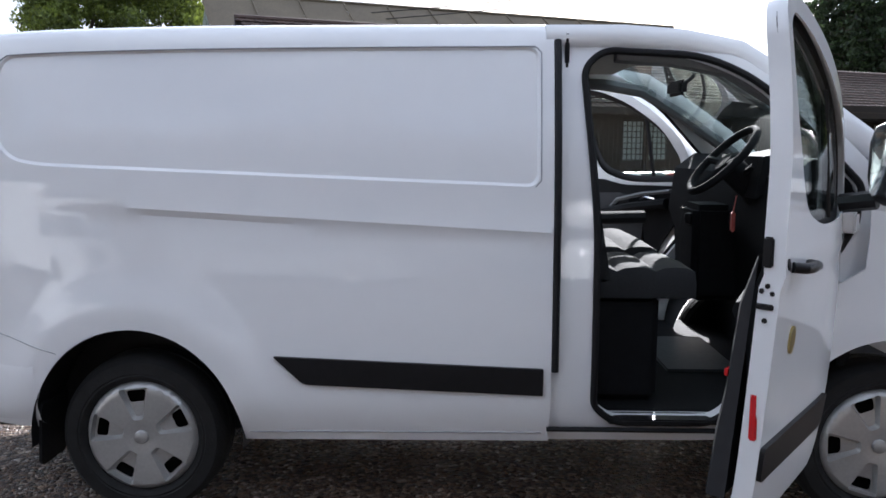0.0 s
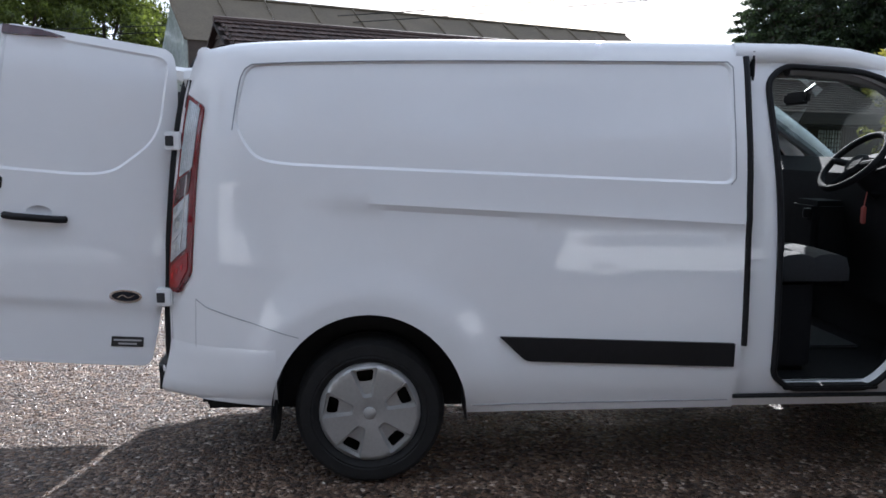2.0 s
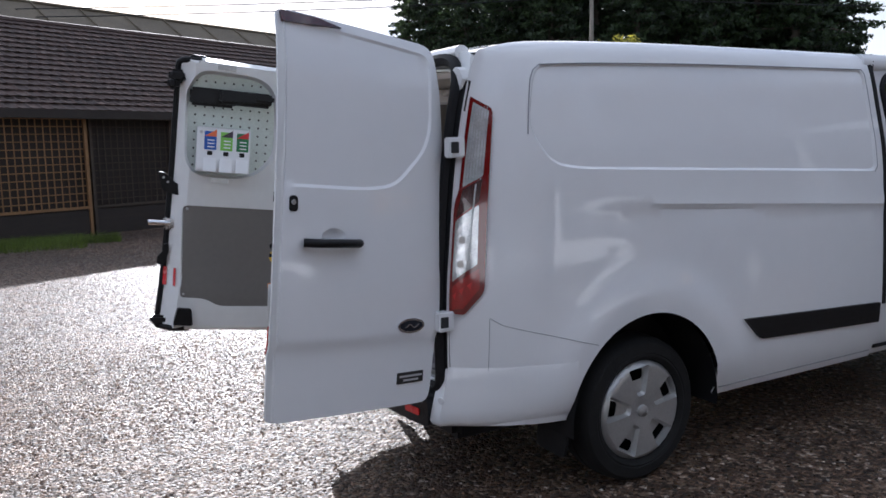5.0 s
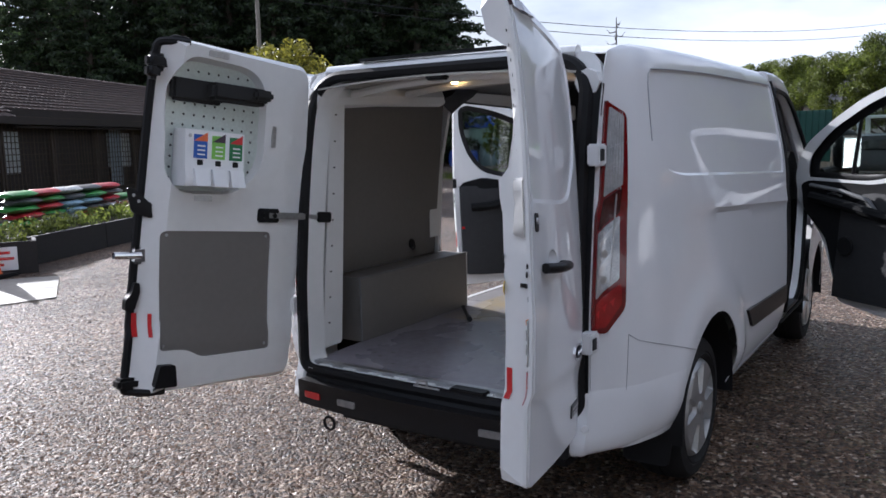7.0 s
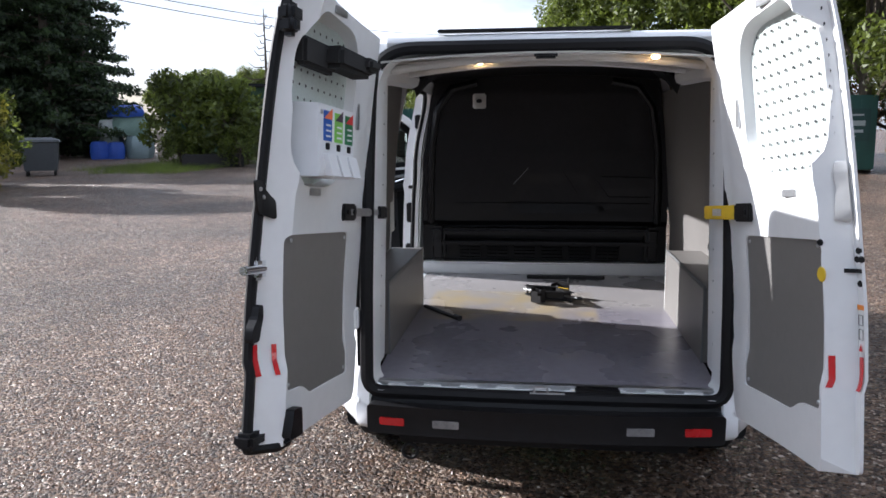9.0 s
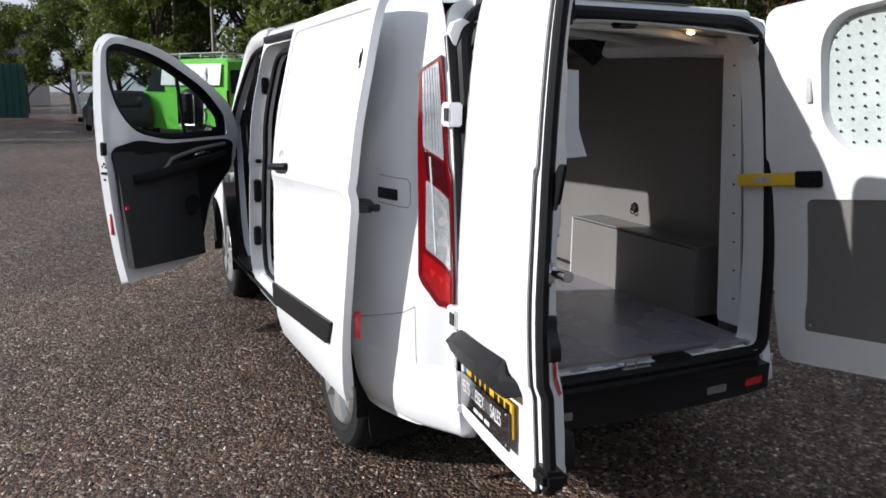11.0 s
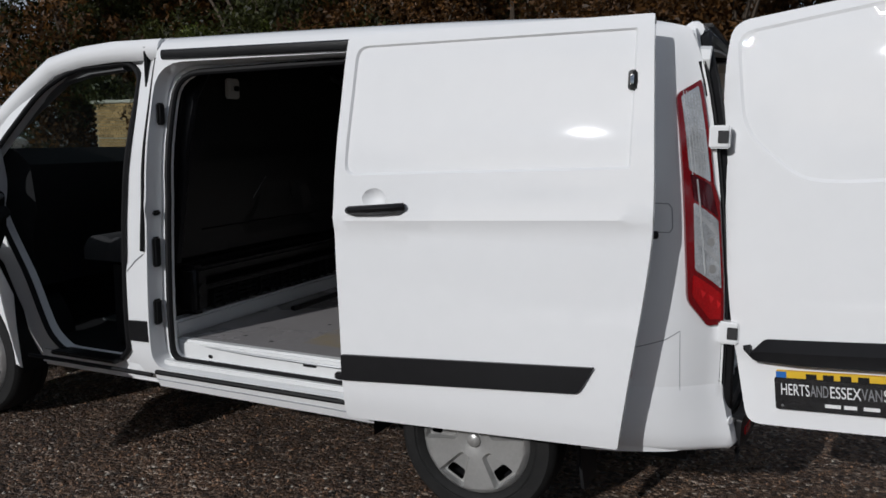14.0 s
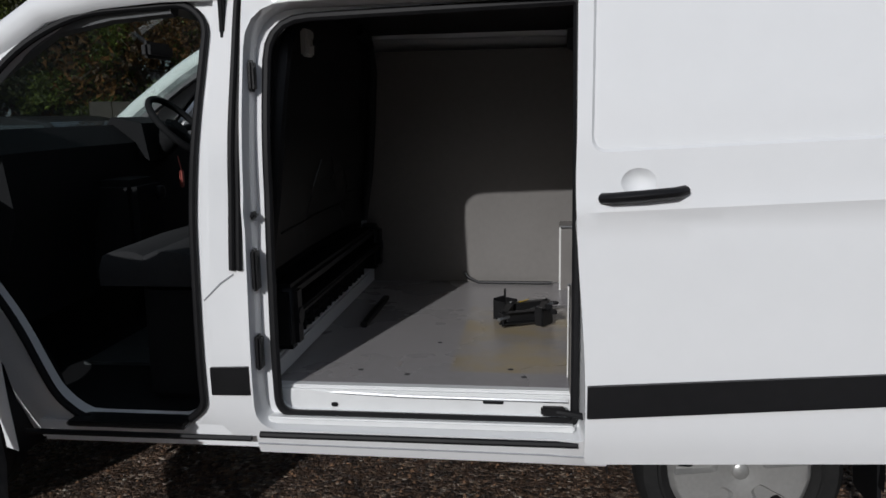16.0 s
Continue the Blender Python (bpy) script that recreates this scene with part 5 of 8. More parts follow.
# ---- front doors ----
EDGE_W = curve((0.33, 0.53, 0.83, 1.05, 1.24, 1.45, 1.60, 1.81, 1.92), (-0.015, 0.020, 0.046, 0.060, 0.070, 0.074, 0.066, 0.044, 0.024))
GREY_CARD = surface("grey_door_card", (0.028, 0.0285, 0.031), 0.7, vary=0.15, bump=0.2, bump_scale=300, spec=0.3)
FRONT = rounded([(0.40, 0.40), (1.03, 0.335), (1.065, 0.78), (1.078, 1.2), (1.072, 1.86), (1.0, 1.935), (0.80, 1.915), (0.55, 1.835), (0.28, 1.68), (0.06, 1.50), (0.0, 1.30), (0.02, 1.1), (0.22, 0.86), (0.34, 0.55)], [0.05, 0.03, 0.2, 0.2, 0.05, 0.06, 0.15, 0.15, 0.15, 0.1, 0.05, 0.1, 0.1, 0.1])
PANE = rounded([(0.10, 1.275), (0.45, 1.258), (0.62, 1.262), (0.84, 1.315), (0.95, 1.45), (1.025, 1.66), (1.030, 1.840), (0.97, 1.875), (0.80, 1.845), (0.58, 1.770), (0.28, 1.60), (0.12, 1.42)], [0.03, 0.1, 0.1, 0.1, 0.1, 0.1, 0.03, 0.03, 0.1, 0.15, 0.1, 0.05])
CARD = rounded([(0.40, 0.46), (0.98, 0.445), (1.0, 0.80), (1.02, 1.0), (1.02, 1.22), (0.84, 1.27), (0.60, 1.235), (0.12, 1.25), (0.06, 1.22), (0.10, 1.05), (0.27, 0.86), (0.36, 0.58)], 0.05)


def front_door(side):
    ang = 180 - 53.0 if side > 0 else 180 + 52.4
    at = pose(2.755, side * 0.905, 0, 0, 0, ang)
    s = -1 if side > 0 else 1

    def skin(a, z, off=0.0):
        """The barrel-shaped outer skin, fullest at the waist along the free edge."""
        k = min(max(a, 0), 1.1)
        w = EDGE_W(z) * k + (0.035 + (BODY_Y(z) - 0.985) * 0.4) * (1 - k) - 0.05 * max(0, (0.5 - a) / 0.5) ** 2
        sw = z - 1.16
        w += 0.010 * min(max((sw + 0.035) / 0.035, 0), 1) * math.exp(-max(sw, 0) / 0.05)
        return (a, s * (w + off), z)

    def deep(a, z):
        """Thickness of the door from its skin to its inner pressing."""
        return -0.060 - 0.03 * min(max((1.0 - a) / 0.3, 0), 1)

    def inward(a, z):
        return (0.55 + (a - 0.55) * 0.985, 1.15 + (z - 1.15) * 0.975)

    door = part("front_door", sheet(FRONT, lambda a, z: skin(a, z), 0.045, [PANE], thick=0.006, flip=side < 0), WHITE, van, "open white front door with window and mirror", at=at, sharp=30)
    rim = resample(FRONT, 0.05)
    part("door_edge", loft([[skin(a, z, -0.003) for a, z in rim], [skin(*inward(a, z), deep(a, z)) for a, z in rim]], caps=False), WHITE, door, sharp=35)
    part("door_shell", sheet([inward(a, z) for a, z in FRONT], lambda a, z: skin(a, z, deep(a, z)), 0.06, [PANE], thick=0.006, flip=side > 0), WHITE, door, "white inner door shell")
    part("window_frame", tube([skin(a, z, -0.035) for a, z in resample(PANE, 0.05)], 0.012, 8, 0.04, closed=True), BLACK, door, "black window seal", sharp=60)
    pane = part("window_pane", sheet(PANE, lambda a, z: skin(a, z, -0.03), 0.08, thick=0.004), GLASS, door, "clear side window")
    pane.visible_shadow = False
    part("window_bar", tube([skin(0.40, 1.27, -0.03), skin(0.47, 1.69, -0.03)], 0.013, 8), BLACK, door)
    card = part("door_card", sheet(CARD, lambda a, z: skin(a, z, -0.075 - 0.03 * min(max((0.95 - a) / 0.1, 0), 1) - 0.02 * math.exp(-((z - 1.0) / 0.12) ** 2)), 0.05, thick=0.02, flip=side > 0), TRIM, door, "dark grey moulded door card")
    part("armrest", tube([skin(0.18, 1.14, -0.15), skin(0.45, 1.10, -0.17), skin(0.80, 1.03, -0.15), skin(0.93, 1.02, -0.13)], 0.035, 8), TRIM, card)
    part("trim_strip", tube([skin(0.16, 1.22, -0.135), skin(0.4, 1.19, -0.14), skin(0.62, 1.14, -0.14), skin(0.74, 1.02, -0.14)], 0.014, 6), GREY_TRIM, card, "pale grey trim strip")
    part("door_pocket", loft([[skin(a + e * (z - 0.46), z, o * k) for z, o in ((0.46, -0.10), (0.46, -0.165), (0.66, -0.165), (0.80, -0.150), (1.06, -0.135), (1.20, -0.10))] for a, e, k in ((0.40, 0.0, 0.9), (0.62, 0.03, 1.0), (0.98, 0.03, 0.93), (1.015, 0.02, 0.84))]), GREY_CARD, card, "dark grey door pocket")
    part("door_pull", tube([skin(0.30, 1.16, -0.14), skin(0.36, 1.17, -0.16), skin(0.42, 1.15, -0.14)], 0.010, 6), CHROME, card, "chrome inner door handle")
    part("speaker", lathe([(0, 0.008), (0.06, 0.008), (0.068, 0)], 20), TRIM, card, at=pose(0.50, skin(0.5, 0.80, -0.172)[1], 0.82, 0, 0, 0 if side > 0 else 180))
    rr = skin(1.05, 0.74, -0.03)[1]
    part("red_reflector", box(1.040, 1.062, rr - 0.011, rr + 0.011, 0.675, 0.815, 0.004), RED, door, "red safety reflector")
    part("red_lamp", sheet([(1.005, 0.84), (1.03, 0.84), (1.03, 0.862), (1.005, 0.862)], lambda a, z: skin(a - 0.012, z, -0.140), 0.02, thick=0.010, flip=side > 0), RED, card)
    # latch edge
    e = skin(1.05, 1.07, -0.035)
    part("latch_slot", box(1.050, 1.078, e[1] - 0.024, e[1] + 0.024, 1.062, 1.078, 0.003), BLACK, door)
    for z, dy in ((1.128, 0.004), (1.108, 0.018), (1.113, -0.012), (1.03, 0.0)):
        part("hole_plug", lathe([(0, 0.006), (0.007, 0.006), (0.008, 0)], 10), BLACK, door, at=pose(1.068, e[1] + dy, z, 0, 0, -90))
    part("edge_cover", box(1.045, 1.082, e[1] - 0.012, e[1] + 0.016, 1.18, 1.265, 0.005), BLACK, door)
    # outside handle, badge, strip
    hd = Vector(skin(0.93, 1.17, 0))
    part("handle", tube([(0.83, hd.y + s * 0.004, 1.165), (0.86, hd.y + s * 0.03, 1.167), (0.93, hd.y + s * 0.036, 1.17), (0.99, hd.y + s * 0.032, 1.175), (1.01, hd.y + s * 0.006, 1.178)], 0.018, 10, 0.016), BLACK, door, "black door handle")
    part("lock_cap", sheet([(1.045 + 0.012 * math.cos(a), 1.19 + 0.016 * math.sin(a)) for a in np.linspace(0, math.tau, 18)[:-1]], lambda a, z: skin(a, z, 0.004), 0.02, thick=0.005, flip=side < 0), BLACK, door, "black lock cap")
    part("rubbing_strip", sheet(rounded([(0.42, 0.548), (1.045, 0.548), (1.055, 0.655), (0.36, 0.65)], 0.015), lambda a, z: skin(a, z, 0.014), 0.05, thick=0.018, flip=side < 0), BLACK, door, "black plastic rubbing strip")
    if side < 0:
        part("badge", sheet([(0.885 + 0.03 * math.cos(a), 0.945 + 0.042 * math.sin(a)) for a in np.linspace(0, math.tau, 24)[:-1]], lambda a, z: skin(a, z, 0.006), 0.02, thick=0.006, flip=True), surface("gold_badge", (0.45, 0.36, 0.14), 0.3, metal=0.7), door, "small gold door badge")
    # mirror
    rings = []
    for z, k in ((1.30, 0.45), (1.325, 0.85), (1.40, 1.0), (1.52, 1.0), (1.575, 0.85), (1.60, 0.4)):
        rings.append([(0.16 + 0.055 * k * math.cos(t), skin(0.2, 1.3)[1] + s * (0.17 + 0.105 * k * math.sin(t)), z) for t in np.linspace(0, math.tau, 17)[:-1]])
    mir = part("mirror", loft(rings), BLACK, door, "black door mirror", sharp=60)
    part("mirror_arm", tube([skin(0.14, 1.30, -0.01), (0.15, skin(0.2, 1.3)[1] + s * 0.10, 1.32)], 0.035, 8), BLACK, mir)
    part("mirror_glass", box(0.207, 0.222, skin(0.2, 1.3)[1] + s * 0.17 - 0.085, skin(0.2, 1.3)[1] + s * 0.17 + 0.085, 1.335, 1.565, 0.012), MIRROR, mir, "mirror glass")
    for z in (0.95, 1.22):
        part("hinge", box(-0.05, 0.03, -0.03, 0.03, z - 0.04, z + 0.04, 0.008), WHITE, door)


front_door(1)
front_door(-1)

# ---- load space ----
FZ = 0.560
part("load_floor", sheet([(-0.86, -0.68), (-0.49, -0.695), (0.54, -0.695), (0.54, -0.86), (1.66, -0.86), (1.66, 0.80), (0.54, 0.82), (0.54, 0.695), (-0.49, 0.695), (-0.86, 0.68)], lambda x, y: (x, y, FZ), 0.25, thick=0.018), FLOORBOARD, van, "scuffed grey load floor board, front half painted as sunlit")
part("floor_edging", box(-0.885, -0.845, -0.66, 0.66, 0.545, 0.566, 0.003), STEEL, van)
part("sill_plate", box(-0.93, -0.86, -0.66, 0.66, 0.515, 0.548, 0.006), WHITE_IN, van, "white rear door sill")
part("lock_striker", joined(box(-0.94, -0.90, -0.09, 0.05, 0.545, 0.553, 0.003), tube([(-0.93, -0.02, 0.55), (-0.93, -0.02, 0.575), (-0.93, 0.03, 0.575), (-0.93, 0.03, 0.55)], 0.006, 6)), STEEL, van)
part("sill_cover", box(-0.93, -0.87, -0.30, -0.13, 0.545, 0.566, 0.005), BLACK, van)
for y in np.linspace(-0.58, 0.58, 9):
    part("sill_rib", box(-0.915, -0.87, y - 0.04, y + 0.04, 0.540, 0.556, 0.006), WHITE_IN, van)


def liner(x0, x1, side, z0=FZ, z1=1.80):
    return sheet([(x0, z0), (-0.484, z0), (-0.484, 0.897), (min(0.54, x1), 0.897), *([(0.54, z0), (x1, z0)] if x1 > 0.54 else []), (x1, z1), (x0, z1)], lambda x, z: (x, side * (0.865 - 0.10 * max(0, z - 0.9) - 0.15 * max(0, (-0.45 - x) / 0.4)), z), 0.12, thick=0.006, flip=side < 0)


part("wall_lining", liner(-0.77, 1.60, -1), PLY, van, "grey ply lining board")
part("wall_lining", liner(-0.77, 0.46, 1), PLY, van, "grey ply lining board")
for side in (-1, 1):
    cover = part("wheel_box", joined(box(-0.49, 0.545, side * 0.689 - 0.006, side * 0.689 + 0.006, FZ, 0.883, 0.002), box(-0.49, 0.545, side * 0.78 - 0.097, side * 0.78 + 0.085, 0.883, 0.895, 0.002), box(-0.49, -0.478, side * 0.78 - 0.085, side * 0.78 + 0.085, FZ, 0.883, 0.002), box(0.533, 0.545, side * 0.78 - 0.085, side * 0.78 + 0.085, FZ, 0.883, 0.002)), PLY, van, "grey boxed-in wheel arch")
    part("edge_trim", box(-0.494, 0.55, side * 0.685 - 0.004, side * 0.685 + 0.004, 0.890, 0.899, 0.001), GREY_TRIM, cover)
    part("edge_trim", box(-0.495, -0.487, side * 0.685 - 0.004, side * 0.685 + 0.004, FZ, 0.897, 0.001), GREY_TRIM, cover)
    part("edge_trim", box(0.54, 0.549, side * 0.685 - 0.004, side * 0.685 + 0.004, FZ, 0.897, 0.001), surface("white_edge", (0.7, 0.7, 0.68), 0.4), cover)
    part("tie_ring", joined(lathe([(0, 0.01), (0.022, 0.01), (0.028, 0.0)], 16), tube([(0.018 * math.cos(a), 0.012, -0.018 + 0.018 * math.sin(a)) for a in np.linspace(0, math.tau, 14)[:-1]], 0.004, 6, closed=True)), RUBBER, van, at=pose(0.20, side * 0.852, 0.985, 0, 0, 180 if side > 0 else 0))
# bulkhead
def bulk(y, z):
    x = 1.60 + 0.03 * math.cos(min(abs(y) / 0.85, 1) * math.pi / 2) - 0.09 * min(max((z - 0.9) / 0.9, 0), 1)
    x += 0.03 * min(max((0.93 - z) / 0.02, 0), 1)
    if abs(y + 0.1) < 0.34 and 1.02 < z < 1.22 and abs(y + 0.1) < 0.34 - 0.75 * (z - 1.02):
        x += 0.016
    if y < -0.40 and 0.97 < z < 1.2:
        x += 0.010 if z < 1.12 else 0.0
    if abs(y) < 0.62 and 1.45 < z < 1.75:
        x += 0.008
    return (x, y, z)


part("bulkhead", sheet(rounded([(-0.85, 0.635), (0.845, 0.635), (0.83, 1.3), (0.74, 1.93), (-0.74, 1.93), (-0.84, 1.3)], [0.02, 0.02, 0.3, 0.1, 0.1, 0.3]), bulk, 0.035, thick=0.03, flip=True), BULK, van, "black moulded bulkhead", sharp=30)
part("bulkhead_rail", joined(box(1.53, 1.64, -0.72, 0.70, 0.835, 0.885, 0.016), box(1.50, 1.62, -0.72, 0.70, 0.775, 0.800, 0.008)), BULK, van, "black rail across the bulkhead")
for y in (-0.74, 0.72):
    part("rail_bracket", joined(box(1.50, 1.62, y - 0.05, y + 0.05, 0.66, 0.90, 0.025, 3), tube([(1.495, y, 0.78), (1.505, y, 0.78)], 0.032, 14)), BULK, van)
for side in (-1, 1):
    part("bulkhead_column", tube([(bulk(side * w, z)[0] - 0.005, side * w, z) for w, z in ((0.78, 0.92), (0.775, 1.2), (0.76, 1.45), (0.72, 1.70), (0.62, 1.84), (0.45, 1.88))], 0.026, 8, 0.035), BULK, van)
    part("roof_corner_trim", loft([[(x, side * y, z) for y, z in ((0.70, 1.86), (0.56, 1.875), (0.60, 1.84), (0.69, 1.74 + 0.05 * abs(x - 0.42) / 0.1))] for x in (0.28, 0.42, 0.52)]), BULK, van, "black roof corner trim")
for (y0, z0), (y1, z1) in (((-0.12, 1.30), (-0.24, 1.12)), ((-0.36, 1.22), (-0.45, 1.10)), ((-0.45, 1.10), (-0.72, 1.10)), ((-0.40, 1.24), (-0.72, 1.235)), ((0.60, 1.06), (-0.72, 1.055))):
    part("bulkhead_groove", tube([(bulk(y0 + (y1 - y0) * t, z0 + (z1 - z0) * t)[0] - 0.001, y0 + (y1 - y0) * t, z0 + (z1 - z0) * t) for t in np.linspace(0, 1, 8)], 0.004, 5), BLACK, van)
for k in range(6):
    yy = 0.50 - 0.19 * k
    part("vent", joined(*[box(1.555, 1.585, yy - 0.070, yy + 0.070, 0.672 + 0.024 * i, 0.682 + 0.024 * i, 0.002) for i in range(4)], *[box(1.55, 1.58, yy + e - 0.005, yy + e + 0.005, 0.665, 0.765, 0.002) for e in (-0.075, 0.0, 0.075)]), TRIM, van, "slatted bulkhead vent")
part("bulkhead_ledge", box(1.565, 1.66, -0.86, 0.84, FZ, 0.645, 0.012), WHITE_IN, van, "white painted ledge below the bulkhead")
part("hatch_catch", joined(box(1.500, 1.530, 0.385, 0.475, 1.705, 1.805, 0.008), box(1.490, 1.502, 0.405, 0.455, 1.735, 1.775, 0.006)), surface("pale_switch", (0.62, 0.61, 0.58), 0.4), van, "pale switch plate")
part("switch_rocker", box(1.482, 1.492, 0.412, 0.448, 1.742, 1.768, 0.004), BLACK, van)
part("bulkhead_scratch", tube([(1.585, 0.20, 1.19), (1.573, 0.10, 1.30)], 0.0025, 5), GREY_TRIM, van)
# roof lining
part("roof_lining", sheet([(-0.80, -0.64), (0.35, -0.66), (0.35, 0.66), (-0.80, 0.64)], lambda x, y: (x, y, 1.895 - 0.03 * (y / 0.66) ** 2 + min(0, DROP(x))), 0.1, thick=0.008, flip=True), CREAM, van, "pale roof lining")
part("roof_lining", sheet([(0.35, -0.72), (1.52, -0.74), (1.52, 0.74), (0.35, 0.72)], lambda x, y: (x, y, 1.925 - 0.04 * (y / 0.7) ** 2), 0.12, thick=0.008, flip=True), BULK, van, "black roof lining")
for x in (-0.55, -0.1):
    part("roof_bow", tube([(x, y, 1.885 - 0.05 * (y / 0.66) ** 2 + min(0, DROP(x))) for y in np.linspace(-0.64, 0.64, 11)], 0.018, 8), WHITE_IN, van)
for side in (-1, 1):
    part("side_rail", tube([(x, side * (0.70 - 0.02 * max(0, -x)), 1.83 + DROP(x)) for x in (-0.80, -0.3, 0.3)], 0.05, 8), WHITE_IN, van)
part("door_light", box(-0.80, -0.74, -0.045, 0.045, 1.835, 1.86, 0.008), BLACK, van, "black ceiling light")
WARM = glowing("warm_bulb", (1.0, 0.62, 0.25), 14)
for y in (0.30, -0.43):
    part("bulb", lathe([(0, 0), (0.014, 0.004), (0.018, 0.012)], 12, "z"), WARM, van, "small warm interior bulb", at=pose(-0.16 if y > 0 else -0.64, y, 1.862 if y > 0 else 1.835))

# ---- cab inside ----
part("cab_floor", box(1.60, 2.78, -0.84, 0.84, 0.40, 0.445, 0.01), TRIM, van, "dark cab floor")
part("cab_floor_plate", box(2.25, 2.60, -0.30, 0.35, 0.445, 0.46, 0.01), surface("worn_mat", (0.05, 0.058, 0.06), 0.6, vary=0.25), van)
part("cab_wall", box(1.672, 1.69, -0.84, 0.84, 0.42, 1.93, 0.004), TRIM, van)
part("firewall", box(2.78, 2.83, -0.84, 0.84, 0.40, 1.10, 0.01), TRIM, van)
part("headlining", sheet([(1.60, -0.76), (2.14, -0.74), (2.14, 0.74), (1.60, 0.76)], lambda x, y: (x, y, 1.905 - 0.02 * max(0, x - 1.9)), 0.1, thick=0.01, flip=True), CREAM, van, "pale headlining")
dash = [(2.62, 0.72), (2.60, 1.02), (2.56, 1.14), (2.59, 1.37), (2.70, 1.455), (2.85, 1.45), (3.0, 1.36), (3.08, 1.28), (3.14, 1.20), (3.05, 0.95), (2.80, 0.70)]
part("dashboard", loft([[(x + 0.05 * (1 - (y / 0.80) ** 2) - 0.05, y, z) for x, z in dash] for y in np.linspace(-0.80, 0.80, 9)]), TRIM, van, "dark grey dashboard", sharp=30)
part("instrument_hood", loft([[(x, y, z) for x, z in ((2.52, 1.28), (2.55, 1.46), (2.70, 1.49), (2.75, 1.42))] for y in (-0.56, -0.50, -0.30, -0.24)]), TRIM, van)
part("centre_console", box(2.40, 2.66, -0.12, 0.16, 0.75, 1.22, 0.03), TRIM, van)
part("gear_lever", joined(tube([(2.50, -0.06, 1.0), (2.40, -0.06, 1.13)], 0.012, 8), moved(lathe([(0, -0.03), (0.02, -0.025), (0.026, 0.0), (0.02, 0.025), (0, 0.03)], 12, "z"), Matrix.Translation((2.39, -0.06, 1.15)))), BLACK, van, "black gear lever")
for y in (-0.10, 0.02, 0.14):
    part("dash_knob", lathe([(0, 0.012), (0.014, 0.012), (0.018, 0)], 14), CHROME, van, at=pose(2.545, y, 1.17, 0, 0, 90))
# steering wheel
wheel_at = Matrix.Translation((2.43, -0.40, 1.44)) @ pose(0, 0, 0, 0, 43, 0)
sw = part("steering_wheel", tube([(0.0, 0.185 * math.cos(a), 0.185 * math.sin(a)) for a in np.linspace(0, math.tau, 40)[:-1]], 0.017, 10, closed=True, up=(1, 0, 0)), TRIM, van, "black steering wheel", at=wheel_at)
part("wheel_hub", lathe([(0, -0.02), (0.05, -0.018), (0.07, 0.0), (0.06, 0.03), (0, 0.05)], 20), TRIM, sw, at=pose(0.02, 0, 0, 0, 0, -90))
for a in (0, 180, 270):
    part("wheel_spoke", tube([(0.02, 0.05 * math.cos(radians(a)), 0.05 * math.sin(radians(a))), (0.0, 0.18 * math.cos(radians(a)), 0.18 * math.sin(radians(a)))], 0.018, 8), TRIM, sw)
part("steering_column", tube([(2.45, -0.40, 1.42), (2.70, -0.40, 1.20)], 0.06, 10), TRIM, van)
part("key_fob", joined(box(2.46, 2.475, -0.475, -0.44, 1.13, 1.22, 0.006), tube([(2.468, -0.458, 1.22), (2.48, -0.455, 1.29)], 0.003, 5)), surface("red_fob", (0.45, 0.10, 0.08), 0.5), van, "red key fob hanging from the column")
part("stalk", tube([(2.52, -0.40, 1.38), (2.50, -0.58, 1.42)], 0.012, 6), TRIM, van)


def cushion(x0, x1, y0, y1, z0, z1, tilt=0.0, ribs=3):
    geos = []
    n = ribs
    for k in range(n):
        a, b = x0 + (x1 - x0) * k / n, x0 + (x1 - x0) * (k + 1) / n
        rings = []
        for y, q in ((y0, 0.6), (y0 + 0.03, 0.95), ((y0 + y1) / 2, 1.0), (y1 - 0.03, 0.95), (y1, 0.6)):
            zt = z0 + (z1 - z0) * q
            rings.append([(a, y, z0), (b, y, z0), (b, y, zt - 0.018), ((a * 0.2 + b * 0.8), y, zt - 0.004), ((a + b) / 2, y, zt), ((a * 0.8 + b * 0.2), y, zt - 0.004), (a, y, zt - 0.018)])
        geos.append(loft(rings))
    return joined(*geos)


def seat(y0, y1, label):
    s = part("seat", cushion(1.76, 2.235, y0, y1, 0.89, 1.02), CLOTH, van, label, sharp=50)
    m = Matrix.Translation((1.82, 0, 0.95)) @ pose(0, 0, 0, 0, -100, 0) @ Matrix.Translation((-1.74, 0, -0.95))
    part("backrest", moved(cushion(1.74, 2.34, y0, y1, 0.88, 1.0), m), CLOTH, s, sharp=50)
    part("seat_base", box(1.72, 2.10, y0 + 0.03, y1 - 0.03, 0.445, 0.90, 0.03), TRIM, s)
    n = 1 if y1 - y0 < 0.7 else 2
    for k in range(n):
        c = y0 + (y1 - y0) * (k + 0.5) / n
        part("headrest", box(1.70, 1.78, c - 0.12, c + 0.12, 1.52, 1.70, 0.03, 3), CLOTH, s)
    return s


seat(-0.76, -0.24, "charcoal cloth driver's seat")
seat(-0.12, 0.76, "charcoal cloth double passenger seat")
part("armrest", tube([(1.80, -0.20, 1.16), (2.14, -0.20, 1.17)], 0.04, 8, 0.03), CLOTH, van, "folded seat armrest")
part("rear_mirror", joined(box(2.30, 2.34, -0.12, 0.12, 1.74, 1.81, 0.015), tube([(2.34, 0, 1.79), (2.42, 0, 1.85)], 0.01, 6)), BLACK, van, "black rear-view mirror")
part("sun_visor", box(2.02, 2.20, -0.62, -0.25, 1.86, 1.88, 0.008), CREAM, van)

